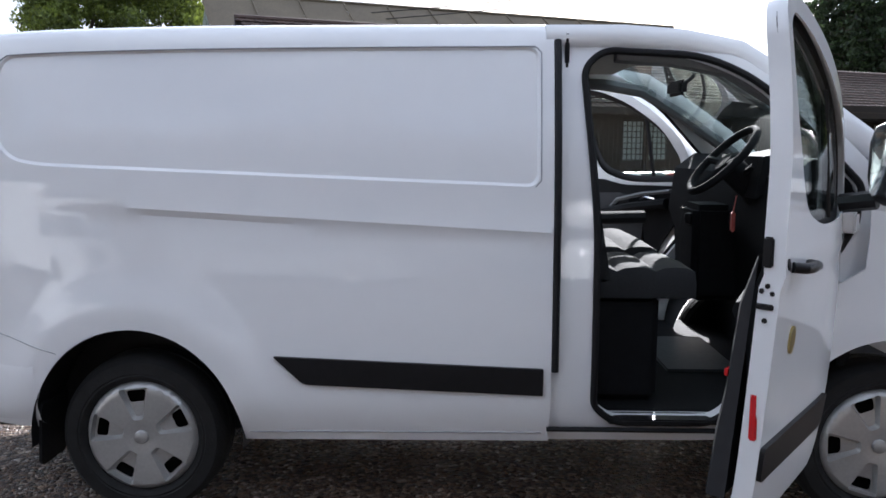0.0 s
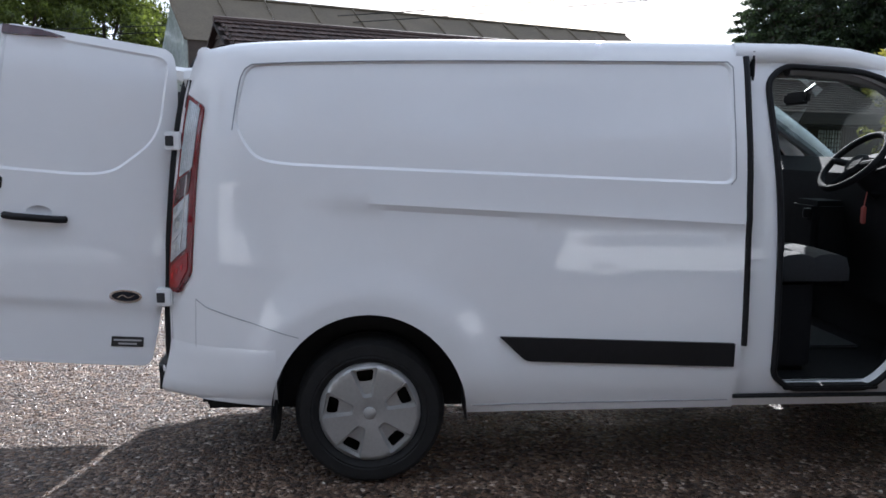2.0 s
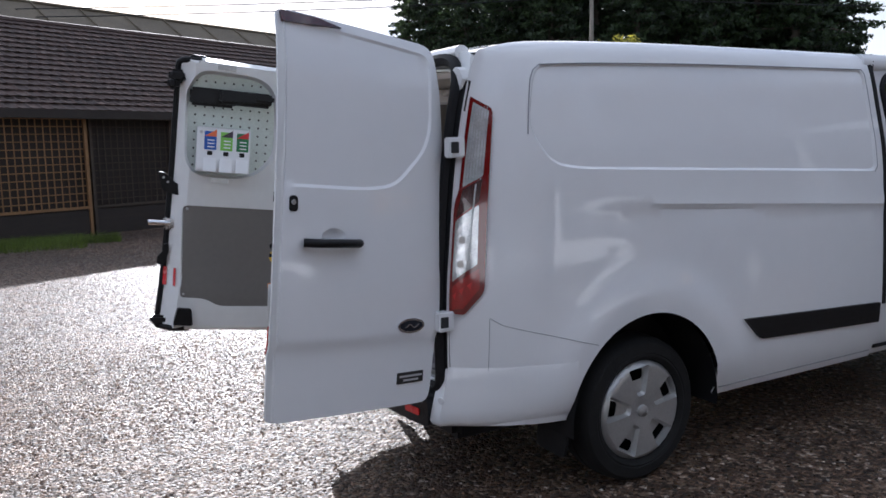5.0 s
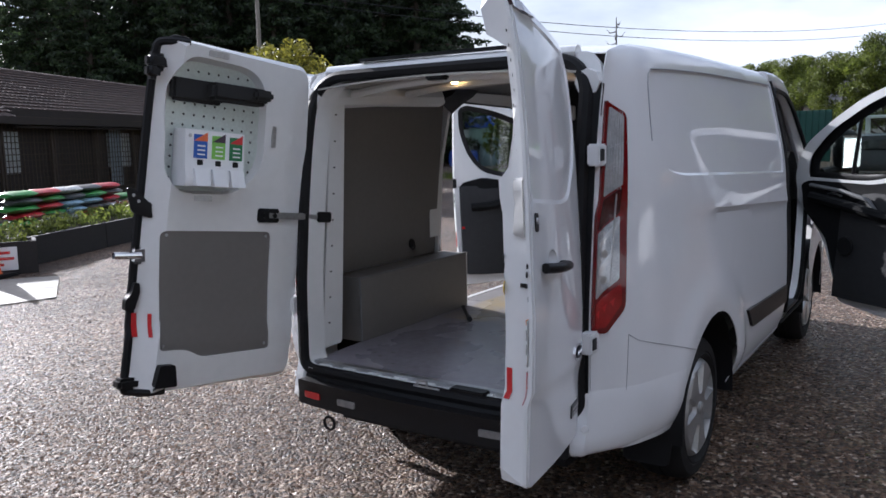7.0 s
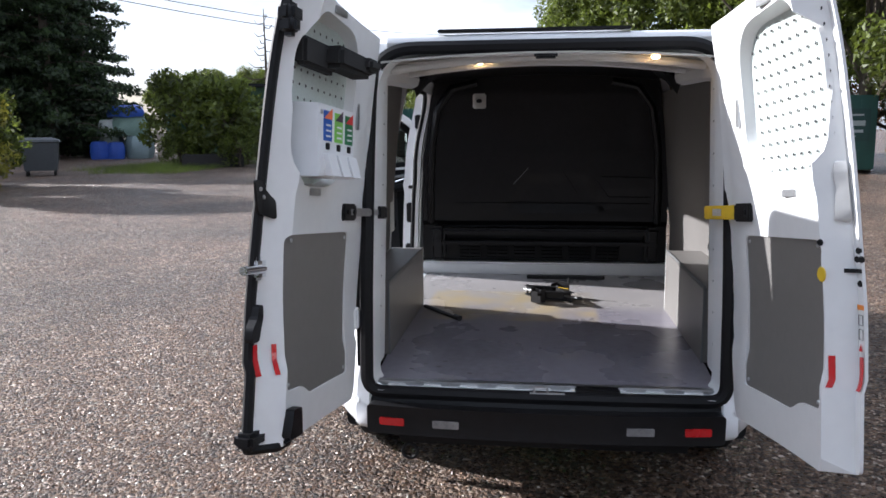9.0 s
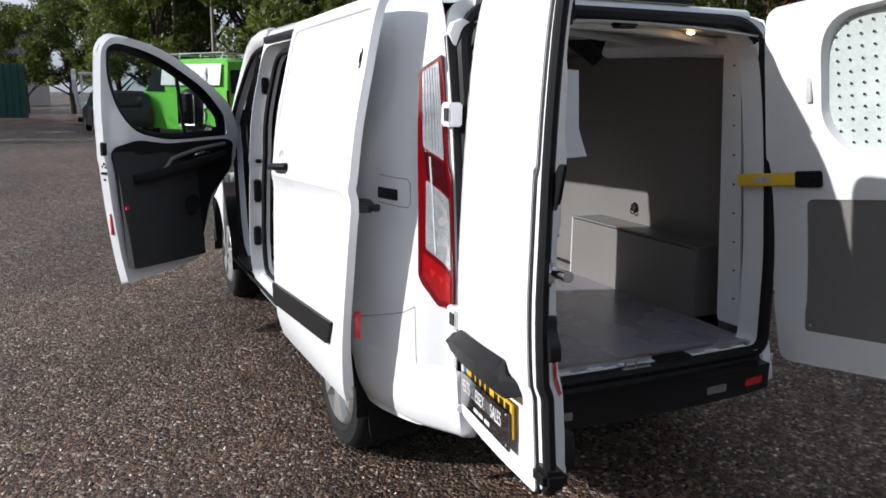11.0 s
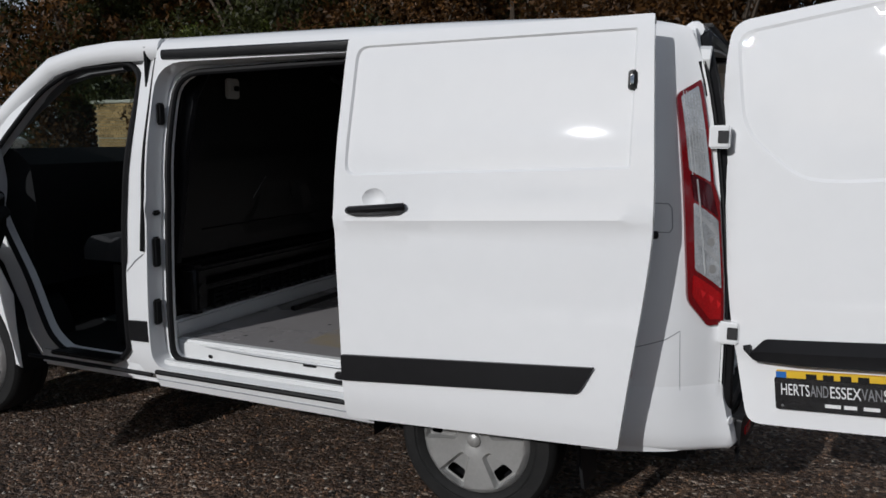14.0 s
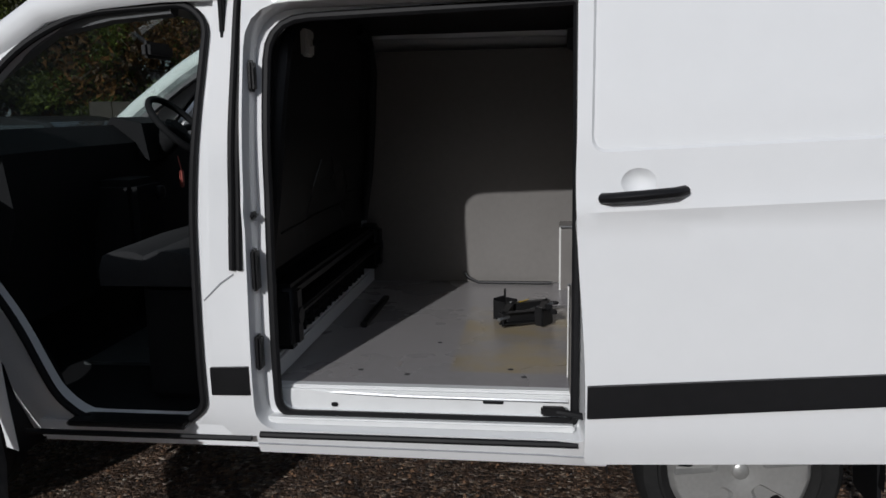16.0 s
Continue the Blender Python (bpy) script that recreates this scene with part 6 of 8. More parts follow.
# ---- loose things in the load space ----
jack = thing("scissor_jack", "black scissor jack lying on the van's load floor", "jack", at=pose(0.71, -0.04, FZ, 0, 0, 53))
JACK = surface("black_jack_steel", (0.016, 0.016, 0.017), 0.45, metal=0.4, vary=0.3, scale=30)


def jack_arm(a, b, w=0.017):
    """A pressed channel: two flanges and a back."""
    a, b = Vector((*a, 0)), Vector((*b, 0))
    d = (b - a).normalized()
    m = Matrix(((d.x, -d.y, 0, a.x), (d.y, d.x, 0, a.y), (0, 0, 1, 0), (0, 0, 0, 1)))
    l = (b - a).length
    return moved(joined(box(-0.012, l + 0.012, -w, w, 0.022, 0.026, 0.001), box(-0.012, l + 0.012, -w, w, 0.070, 0.074, 0.001), box(0.02, l - 0.02, w - 0.004, w, 0.026, 0.070, 0.001)), m)


corners = ((-0.155, 0.0), (0.0, -0.085), (0.155, 0.0), (0.0, 0.085))
for k in range(4):
    part("arm", jack_arm(corners[k], corners[(k + 1) % 4]), JACK, jack)
    x, y = corners[k]
    part("pivot_pin", tube([(x, y, 0.012), (x, y, 0.080)], 0.006, 10), STEEL if k % 2 else JACK, jack)
part("base_plate", joined(box(-0.045, 0.045, -0.150, -0.146, 0.0, 0.095, 0.002), box(-0.045, -0.030, -0.150, -0.146, 0.09, 0.125, 0.002), box(-0.045, -0.040, -0.145, -0.08, 0.008, 0.085, 0.002), box(0.040, 0.045, -0.145, -0.08, 0.008, 0.085, 0.002), box(-0.05, 0.05, -0.150, -0.118, 0.0, 0.006, 0.002)), JACK, jack)
part("head", joined(box(-0.035, 0.035, 0.118, 0.122, 0.008, 0.075, 0.002), box(-0.04, -0.033, 0.08, 0.122, 0.01, 0.09, 0.003), box(0.033, 0.04, 0.08, 0.122, 0.01, 0.09, 0.003), box(-0.035, -0.02, 0.12, 0.15, 0.055, 0.075, 0.003)), JACK, jack)
part("screw", tube([(-0.20, 0.0, 0.048), (0.185, 0.0, 0.048)], 0.008, 8), STEEL, jack, "steel screw")
part("screw_eye", tube([(-0.215 + 0.017 * math.cos(q), 0.017 * math.sin(q), 0.048) for q in np.linspace(0, math.tau, 14)[:-1]], 0.005, 6, closed=True), JACK, jack)
part("yellow_label", box(-0.10, -0.03, -0.062, -0.056, 0.076, 0.078, 0), YELLOW, jack)
brace = thing("wheel_brace", "black steel bar lying on the load floor", "tool", at=pose(0, 0, FZ))
part("bar", tube([(0.46, 0.66, 0.012), (0.20, 0.46, 0.012)], 0.011, 8), JACK, brace)
part("socket", tube([(0.20, 0.46, 0.016), (0.16, 0.43, 0.016)], 0.016, 8), JACK, brace)
for x, y in ((-0.70, 0.55), (-0.62, 0.50), (-0.66, 0.44), (-0.58, 0.42), (-0.74, 0.30), (0.75, 0.62), (1.30, 0.66), (1.12, 0.70), (0.70, 0.70), (1.05, 0.30), (-0.72, -0.50)):
    part("floor_hole", lathe([(0.011, 0.0006), (0.0, 0.0006)], 10, "z"), GAP, van, at=pose(x, y, FZ + 0.0006))
bar2 = thing("tie_bar", "black bar lying below the bulkhead", "tool", at=pose(0, 0, FZ))
part("bar", box(1.40, 1.43, -0.42, 0.10, 0.0, 0.025, 0.004), JACK, bar2)
bar3 = thing("jack_handle", "black jack handle beside the lining", "tool", at=pose(0, 0, FZ))
part("bar", tube([(0.58, -0.80, 0.010), (0.98, -0.805, 0.010), (1.04, -0.84, 0.03), (1.06, -0.85, 0.06)], 0.009, 8), JACK, bar3)
flag = thing("lining_notice", "white card with a blue square fixed to the lining", "notice")
part("card", box(0.38, 0.50, 0.838, 0.842, 1.0, 1.40, 0.002), WHITE_IN, flag)
part("blue_square", box(0.41, 0.46, 0.834, 0.838, 1.24, 1.31, 0), surface("blue_print", (0.03, 0.10, 0.40), 0.5), flag)


# ---- the place: ground ----
ground = part("ground", sheet([(-400, -400), (400, -400), (400, 400), (-400, 400)], lambda x, y: (x, y, 0), 80), GRAVEL)
tagged(ground, "loose brown and grey gravel yard", "ground", kind="structure")
rng = np.random.default_rng(5)


def scatter_stones(n, boxes, lo, hi, name, label, mat):
    verts, faces = [], []
    base = [(1, 0, 0), (0.3, 0.95, 0), (-0.8, 0.6, 0), (-0.8, -0.6, 0), (0.3, -0.95, 0), (0.1, 0.1, 0.75), (0.0, 0.0, -0.4)]
    tri = [(0, 1, 5), (1, 2, 5), (2, 3, 5), (3, 4, 5), (4, 0, 5)]
    for _ in range(n):
        b = boxes[int(rng.integers(len(boxes)))]
        x, y = rng.uniform(b[0], b[1]), rng.uniform(b[2], b[3])
        r, a = lo + (hi - lo) * rng.random() ** 3, rng.uniform(0, 6.28)
        c, s, k, j = math.cos(a), math.sin(a), rng.uniform(0.55, 1.0), rng.uniform(0.6, 1.1)
        o = len(verts)
        verts += [(x + r * (c * p[0] - s * p[1] * k), y + r * (s * p[0] + c * p[1] * k), 0.001 + r * j * p[2]) for p in base]
        faces += [tuple(i + o for i in t) for t in tri]
    ob = new(name, mesh_from(name, verts, faces, mat, 20))
    return tagged(ob, label, "stones", kind="stuff")


STONE = surface("loose_stones", (0.15, 0.088, 0.052), 0.4, vary=0.25, scale=40, island=0.9, rough_vary=0.25)
scatter_stones(48000, [(-4, 4, -3.2, 6), (-4, 4.5, -2.5, 3.2), (-6, 2, -1, 7), (-3, 4, 0.8, 3.0)], 0.0035, 0.013, "gravel_stones", "loose gravel stones of mixed browns and greys", STONE)
pale = surface("pale_stones", (0.36, 0.33, 0.28), 0.45, vary=0.2, island=0.4)
scatter_stones(4500, [(-5, 5, -3.4, 8), (-3, 4, 0.8, 2.6)], 0.004, 0.014, "pale_stones", "scattered pale pebbles", pale)

# ---- leaves and trees ----
def leafy(name, colour, vary=0.45, warm=0.0):
    m, nt, b = nodes_of(name)
    N, L = nt.nodes.new, nt.links.new
    g, ramp, co, no = N("ShaderNodeNewGeometry"), N("ShaderNodeValToRGB"), N("ShaderNodeTexCoord"), N("ShaderNodeTexNoise")
    no.inputs["Scale"].default_value, no.inputs["Detail"].default_value = 0.45, 3
    L(co.outputs["Object"], no.inputs["Vector"])
    e = ramp.color_ramp.elements
    e[0].color, e[1].color = rgba(colour, 1 - vary), rgba((colour[0] * (1.3 + warm), colour[1] * 1.25, colour[2] * 0.9), 1 + vary)
    L(g.outputs["Random Per Island"], ramp.inputs["Fac"])
    mr = N("ShaderNodeMapRange")
    mr.inputs["From Min"].default_value, mr.inputs["From Max"].default_value = 0.35, 0.65
    mr.inputs["To Min"].default_value, mr.inputs["To Max"].default_value = 0.55, 1.5
    L(no.outputs["Fac"], mr.inputs["Value"])
    vm = N("ShaderNodeVectorMath")
    vm.operation = "SCALE"
    L(ramp.outputs[0], vm.inputs[0])
    L(mr.outputs[0], vm.inputs["Scale"])
    L(vm.outputs[0], b.inputs["Base Color"])
    b.inputs["Roughness"].default_value = 0.55
    tl, mx = N("ShaderNodeBsdfTranslucent"), N("ShaderNodeMixShader")
    L(vm.outputs[0], tl.inputs["Color"])
    mx.inputs[0].default_value = 0.45
    L(b.outputs[0], mx.inputs[1])
    L(tl.outputs[0], mx.inputs[2])
    L(mx.outputs[0], nt.nodes["Material Output"].inputs["Surface"])
    return m


LEAF = leafy("green_leaves", (0.088, 0.115, 0.024))
LEAF_I = leafy("dark_ivy_leaves", (0.034, 0.040, 0.011))
LEAF_Y = leafy("yellow_green_leaves", (0.17, 0.165, 0.035), 0.45)
LEAF_B = leafy("russet_leaves", (0.065, 0.038, 0.013), 0.5, 0.3)
LEAF_D = leafy("dark_conifer_needles", (0.030, 0.048, 0.024), 0.5)
GRASS = leafy("grass_blades", (0.10, 0.14, 0.03), 0.4)
FLOWER = leafy("bedding_plants", (0.12, 0.15, 0.04), 0.5)
BARK = surface("bark", (0.075, 0.058, 0.042), 0.9, vary=0.35, scale=8, bump=0.6, bump_scale=25, grain=(1, 1, 0.2))


def leaf_cloud(centres, count, size, r, flat=0.85, shell=0.35):
    """Many small folded leaves in clumps round the given centres (x, y, z, radius)."""
    verts, faces = [], []
    c = np.array(centres)
    w = c[:, 3] ** 2
    pick = r.choice(len(c), count, p=w / w.sum())
    d = r.normal(size=(count, 3))
    d /= np.linalg.norm(d, axis=1)[:, None]
    pos = c[pick, :3] + d * c[pick, 3:4] * (shell + (1.15 - shell) * r.random((count, 1)) ** 0.6) * np.array([1, 1, flat])
    a = r.normal(size=(count, 3)) + d * 0.4
    a /= np.linalg.norm(a, axis=1)[:, None]
    b = np.cross(a, r.normal(size=(count, 3)))
    b /= np.linalg.norm(b, axis=1)[:, None]
    s = size * (0.6 + 0.8 * r.random((count, 1)))
    tri = np.stack([pos - a * s, pos + b * s * 0.85 + a * s * 0.2, pos + a * s], 1)
    return tri.reshape(-1, 3).tolist(), np.arange(count * 3).reshape(-1, 3).tolist()


def broadleaf(name, label, height, spread, mat, leaves, seed, size=0.16, low=0.25):
    r = np.random.default_rng(seed)
    tree = thing(name, label, "tree")
    top = height * 0.62
    trunk = [tube([(0, 0, -0.1), (0.05, 0.03, height * 0.2), (0.0, 0.1, height * 0.42), (0.1, 0.05, top)], [height * 0.028, height * 0.022, height * 0.015, height * 0.007], 8)]
    cs = []
    for k in range(64):
        a, hgt = r.uniform(0, math.tau), height * (low + (1 - low) * r.random() ** 0.8)
        reach = spread * math.sqrt(max(0.06, 1 - ((hgt / height - 0.45) / 0.62) ** 2)) * r.uniform(0.35, 0.95)
        p = (reach * math.cos(a), reach * math.sin(a), hgt)
        cs.append((*p, spread * r.uniform(0.10, 0.27)))
        if k < 16:
            z0 = hgt * r.uniform(0.45, 0.7)
            trunk.append(tube([(0, 0, z0 * 0.8), (p[0] * 0.5, p[1] * 0.5, (z0 + hgt) / 2), p], [height * 0.010, height * 0.006, height * 0.002], 5))
    part("trunk", joined(*trunk), BARK, tree)
    part("crown", mesh_from("crown", *leaf_cloud(cs, leaves, size, r), mat, 0), mat, tree)
    return tree


def conifer(name, label, height, spread, leaves, seed):
    r = np.random.default_rng(seed)
    tree = thing(name, label, "tree")
    geos = [tube([(0, 0, -0.1), (0, 0, height * 0.5), (0.05, 0, height)], [height * 0.022, height * 0.013, height * 0.002], 8)]
    cs = []
    for k in range(96):
        t = 0.05 + 0.94 * k / 96
        a, z = k * 2.4 + r.uniform(-0.4, 0.4), height * t
        reach = spread * (1 - t) ** 0.75 * r.uniform(0.5, 1.12) + 0.12
        tip = (reach * math.cos(a), reach * math.sin(a), z - reach * 0.12)
        geos.append(tube([(0, 0, z), (tip[0] * 0.6, tip[1] * 0.6, z + 0.02), tip], [0.05, 0.03, 0.008], 4))
        for q in (0.35, 0.62, 0.85, 1.0):
            cs.append((tip[0] * q, tip[1] * q, z + (tip[2] - z) * q, (0.20 + 0.26 * (1 - t)) * (1.25 - 0.6 * q) * spread / 2.9))
    part("trunk", joined(*geos), BARK, tree)
    part("crown", mesh_from("crown", *leaf_cloud(cs, leaves, 0.15, r, 0.5, 0.2), LEAF_D, 0), LEAF_D, tree)
    return tree


def placed(ob, x, y, turn=0, k=1.0, z=0.0):
    ob.matrix_basis = pose(x, y, z, 0, 0, turn)
    ob.scale = (k, k, k * 1.0)
    return ob


def copies(ob, spots):
    """spots: x, y, turn, size."""
    first = spots[0]
    placed(ob, *first)
    for x, y, turn, k in spots[1:]:
        c = copy_thing(ob, pose(x, y, 0, 0, 0, turn))
        c.scale = (k, k, k)


def polar(cx, cy, deg, dist):
    return cx + dist * math.cos(radians(deg)), cy + dist * math.sin(radians(deg))


# tall dark conifers beyond the shed
con = conifer("conifer", "tall dark green conifer behind the shed", 15, 4.9, 22000, 2)
tagged(con, group="conifer belt")
spots = []
for k, (deg, dist, size) in enumerate(((58.5, 56, 0.9), (56.5, 58, 1.0), (57, 52, 0.95), (54, 49, 0.9), (51, 53, 1.05), (48, 50, 0.95), (45, 54, 1.1), (42, 50, 1.0), (39.5, 54, 1.1), (37, 51, 1.05), (34.5, 55, 1.2), (32, 53, 1.15), (29.8, 56, 1.0), (55, 60, 1.1), (47, 62, 1.2), (40, 62, 1.25), (35, 64, 1.3), (31, 64, 1.1), (50, 60, 1.1), (52.5, 57, 1.05), (49.5, 56, 1.05), (46.5, 57, 1.1), (43.5, 57, 1.15), (41, 57, 1.1), (38.2, 58, 1.15), (36, 59, 1.2), (33.3, 59, 1.2))):
    spots.append((*polar(-3.5, -1, deg + 2.2, dist), k * 67, size))
copies(con, spots)

# broadleaf trees
oak = broadleaf("broadleaf_tree", "leafy green broadleaf tree in full leaf", 9, 3.6, LEAF, 24000, 4, 0.11)
tagged(oak, group="trees round the yard")
spots = [(*polar(-2, -3, deg, dist), k * 53, size) for k, (deg, dist, size) in enumerate(((104, 44, 0.9), (100, 48, 0.95), (97, 50, 0.8), (112, 40, 1.0), (107, 42, 1.05), (93, 55, 0.9), (28.2, 80, 0.72), (27.0, 72, 0.62), (25.6, 80, 0.78), (24.2, 74, 0.66), (22.5, 80, 0.80), (20.5, 76, 0.74), (18.5, 70, 0.85), (16, 74, 0.8), (13, 66, 0.75), (10.5, 62, 0.75), (8, 58, 0.72), (5.5, 56, 0.8), (3, 52, 0.8), (0.5, 50, 0.88)))]
spots += [(*polar(-3.5, 0, deg, dist), k * 71, size) for k, (deg, dist, size) in enumerate(((-2.5, 46, 0.98), (-5.5, 50, 1.3), (-8.5, 44, 1.4), (-12, 42, 1.35), (-16, 36, 1.3), (-21, 32, 1.2)))]
spots += [(-19, 48, 30, 0.75), (-24, 50, 110, 0.8), (-29, 49, 200, 0.75)]
spots += [(11.4, -14.3, 40, 0.48), (13.8, -14.0, 150, 0.46), (9.4, -14.4, 250, 0.45)]
copies(oak, spots)
rus = broadleaf("russet_tree", "russet and green autumn tree on the bank", 8.5, 3.8, LEAF_B, 22000, 9, 0.085, 0.04)
tagged(rus, group="trees on the bank")
copies(rus, [(*polar(-3.5, 0, -14, 45), 20, 1.35), (*polar(-3.5, 0, -24, 36), 80, 1.25), (*polar(-3.5, 0, -32, 27), 10, 1.1), (*polar(-3.5, 0, -42, 22), 50, 1.05)] + [(x, y, k * 97, s) for k, (x, y, s) in enumerate(((19, -18, 1.1), (13.5, -17.5, 1.05), (8, -18, 1.1), (3, -17, 1.0), (-2, -18, 1.1), (-7, -17, 1.0), (-12, -17, 1.0), (24, -22, 1.2), (5.5, -15.2, 0.85), (0.5, -15, 0.8), (-4.5, -15, 0.85), (-10, -15.5, 0.85), (3, -14.6, 0.6), (7.8, -14.8, 0.65)))])
ivy = broadleaf("ivy_clad_tree", "ivy-clad dark green tree on the bank, with unseen copies for reflections", 8, 3.6, LEAF_I, 22000, 19, 0.085, 0.05)
tagged(ivy, group="trees on the bank")
# Trees at x below -16 are unseen, added for reflections in the paint.
copies(ivy, [(x, y, k * 83, s) for k, (x, y, s) in enumerate(((16.5, -19.5, 1.15), (11, -15.5, 0.9), (14, -15.8, 0.9), (5, -19, 1.0), (21, -17, 1.0), (18, -14.5, 0.7), (23, -13.5, 0.8), (10.5, -21, 1.25), (0, -21, 1.25), (-8, -21, 1.2), (-17, -14, 1.1), (-22, -8, 1.1), (-26, 0, 1.1), (-25, 9, 1.2), (-22, 18, 1.1)))])
yel = broadleaf("golden_tree", "golden yellow-green tree beside the flower bed", 4.5, 2.3, LEAF_Y, 16000, 14, 0.085, 0.03)
placed(yel, *polar(-3.86, -0.89, 42.2, 25), 30, 1.0)
# bare monkey-puzzle like tree
bare = thing("bare_tree", "thin bare tree with drooping twigs against the sky", "tree", at=pose(*polar(-3.7, -1, 20.3, 60), 0))
r2 = np.random.default_rng(8)
twigs = [tube([(0, 0, 0), (0.2, 0, 6), (0.1, 0, 10.2)], [0.16, 0.1, 0.03], 6)]
for k in range(18):
    z, a = 5.0 + 0.28 * k, k * 2.2
    q = 1.7 * (1 - k / 26)
    twigs.append(tube([(0.15, 0, z), (q * 0.6 * math.cos(a), q * 0.6 * math.sin(a), z - 0.1), (q * math.cos(a), q * math.sin(a), z + 0.25)], [0.04, 0.035, 0.012], 4))
part("trunk", joined(*twigs), BARK, bare)

# ---- the long shed ----
shed_m = pose(-2.6, 12.1, 0, 0, 0, 25)
DARKWOOD = surface("dark_stained_wood", (0.030, 0.022, 0.017), 0.75, vary=0.3, scale=8, grain=(1, 1, 6), bump=0.3, bump_scale=40)
LATTICE = surface("weathered_lattice", (0.055, 0.040, 0.028), 0.8, vary=0.3, piece=0.2, scale=10)
LATTICE_T = surface("tan_lattice", (0.24, 0.13, 0.055), 0.75, vary=0.25, piece=0.15, scale=10)
BOARDS = surface("weathered_boards", (0.095, 0.075, 0.06), 0.85, vary=0.3, piece=0.3, grain=(0.3, 1, 4), scale=9, bump=0.3, bump_scale=30)
TILE = surface("brown_roof_tiles", (0.060, 0.036, 0.028), 0.75, vary=0.3, island=0.35, scale=12, bump=0.2, bump_scale=40)
CAP_R = surface("grey_ridge_sheet", (0.13, 0.105, 0.07), 0.8, vary=0.3, scale=5)
shed = thing("shed", "long dark timber shed with brown tiled roof and lattice front", "shed", at=shed_m)
LEN, EAVE, RIDGE, DEEP = 22.0, 2.42, 4.30, 3.0
part("wall", box(0.0, LEN, 0.0, 0.12, 0, EAVE + 0.1, 0.01), DARKWOOD, shed)
part("wall", box(0.0, LEN, 2 * DEEP - 0.12, 2 * DEEP, 0, EAVE, 0.01), DARKWOOD, shed)
for k in range(22):
    z = 0.02 + 0.185 * k
    half = DEEP if z < EAVE else DEEP * (RIDGE - z) / (RIDGE - EAVE)
    if half > 0.1:
        part("gable_board", loft([[(-0.02, DEEP - half, z), (0.012, DEEP - half, z + 0.19), (0.03, DEEP - half, z + 0.19), (0.03, DEEP - half, z)], [(-0.02, DEEP + half, z), (0.012, DEEP + half, z + 0.19), (0.03, DEEP + half, z + 0.19), (0.03, DEEP + half, z)]]), BOARDS, shed)
# tiled slopes in two heights: rows of tiles, each with its own edges
def roof_section(xa, xb, ridge, deep, cols, EAVE=EAVE):
    rise = ridge - EAVE + 0.14
    slope = math.hypot(deep + 0.3, rise)
    ux, uz = (deep + 0.3) / slope, rise / slope
    tiles, rows = [], 17
    for j in range(rows):
        for i in range(cols):
            x0, s0 = xa + (xb - xa) * (i + 0.5 * (j % 2)) / cols, slope * j / rows
            w, l, lift = (xb - xa) / cols * 0.96, slope / rows * 1.12, 0.012 + 0.006 * rng.random()
            pts = []
            for q, t in ((0, 0.035 + lift), (l, 0.012)):
                y, z = -0.3 + ux * (s0 + q) - uz * t, EAVE - 0.14 + uz * (s0 + q) + ux * t
                pts.append([(x0 + w * e, y - uz * b, z + ux * b) for e, b in ((0, 0.0), (0.25, 0.018), (0.6, 0.0), (1.0, 0.010))])
            v = pts[0] + pts[1] + [(p[0], p[1] + uz * 0.02, p[2] - ux * 0.02) for p in pts[0]]
            tiles.append((v, [(0, 1, 5, 4), (1, 2, 6, 5), (2, 3, 7, 6), (8, 9, 1, 0), (9, 10, 2, 1), (10, 11, 3, 2)]))
    tagged(part("roof_tiles", joined(*tiles), TILE, shed, sharp=25), "brown profiled roof tiles", kind="stuff")
    part("roof", sheet([(xa, 0), (xb, 0), (xb, 1), (xa, 1)], lambda x, t: (x, -0.28 + (deep + 0.28) * t, EAVE - 0.18 + (rise - 0.02) * t), 1.0, thick=0.05), DARKWOOD, shed)
    part("roof", sheet([(xa, 0), (xb, 0), (xb, 1), (xa, 1)], lambda x, t: (x, 2 * deep + 0.28 - (deep + 0.28) * t, EAVE - 0.18 + rise * t), 1.0, thick=0.05, flip=True), TILE, shed)
    part("gable_wall", loft([[(x, 0.1, EAVE - 0.1), (x, 2 * deep, EAVE - 0.1), (x, deep, ridge - 0.05)] for x in (xb - 0.12, xb - 0.06)]), DARKWOOD, shed)


roof_section(-0.15, 9.5, RIDGE, DEEP, 46)
roof_section(9.5, LEN + 0.15, 3.70, 2.7, 66, 2.30)
part("ridge_cap", tube([(-0.15, DEEP, RIDGE + 0.02), (9.5, DEEP, RIDGE + 0.02)], 0.08, 8), TILE, shed)
part("ridge_cap", tube([(9.5, 2.7, 3.72), (LEN + 0.15, 2.7, 3.72)], 0.08, 8), TILE, shed)
glasshouse = thing("glasshouse", "long old glasshouse with stained pale roof sheets behind the shed", "greenhouse", at=shed_m)
for k in range(12):
    x0 = -0.2 + 1.43 * k
    part("roof_sheet", sheet([(x0, 0), (x0 + 1.40, 0), (x0 + 1.40, 1), (x0, 1)], lambda x, t: (x, 6.1 + 2.4 * t, 4.20 + 1.55 * t + (0.02 if x > x0 + 1.2 else 0)), 0.4, thick=0.02), CAP_R, glasshouse)
    part("glazing_bar", tube([(x0 - 0.01, 6.05, 4.22), (x0 - 0.01, 8.5, 5.80)], 0.03, 5), CAP_R, glasshouse)
part("ridge_bar", tube([(-0.2, 8.5, 5.78), (16.95, 8.5, 5.78)], 0.05, 6), CAP_R, glasshouse)
part("wall", box(-0.1, 16.9, 6.15, 6.3, 0, 4.20, 0.01), BOARDS, glasshouse)
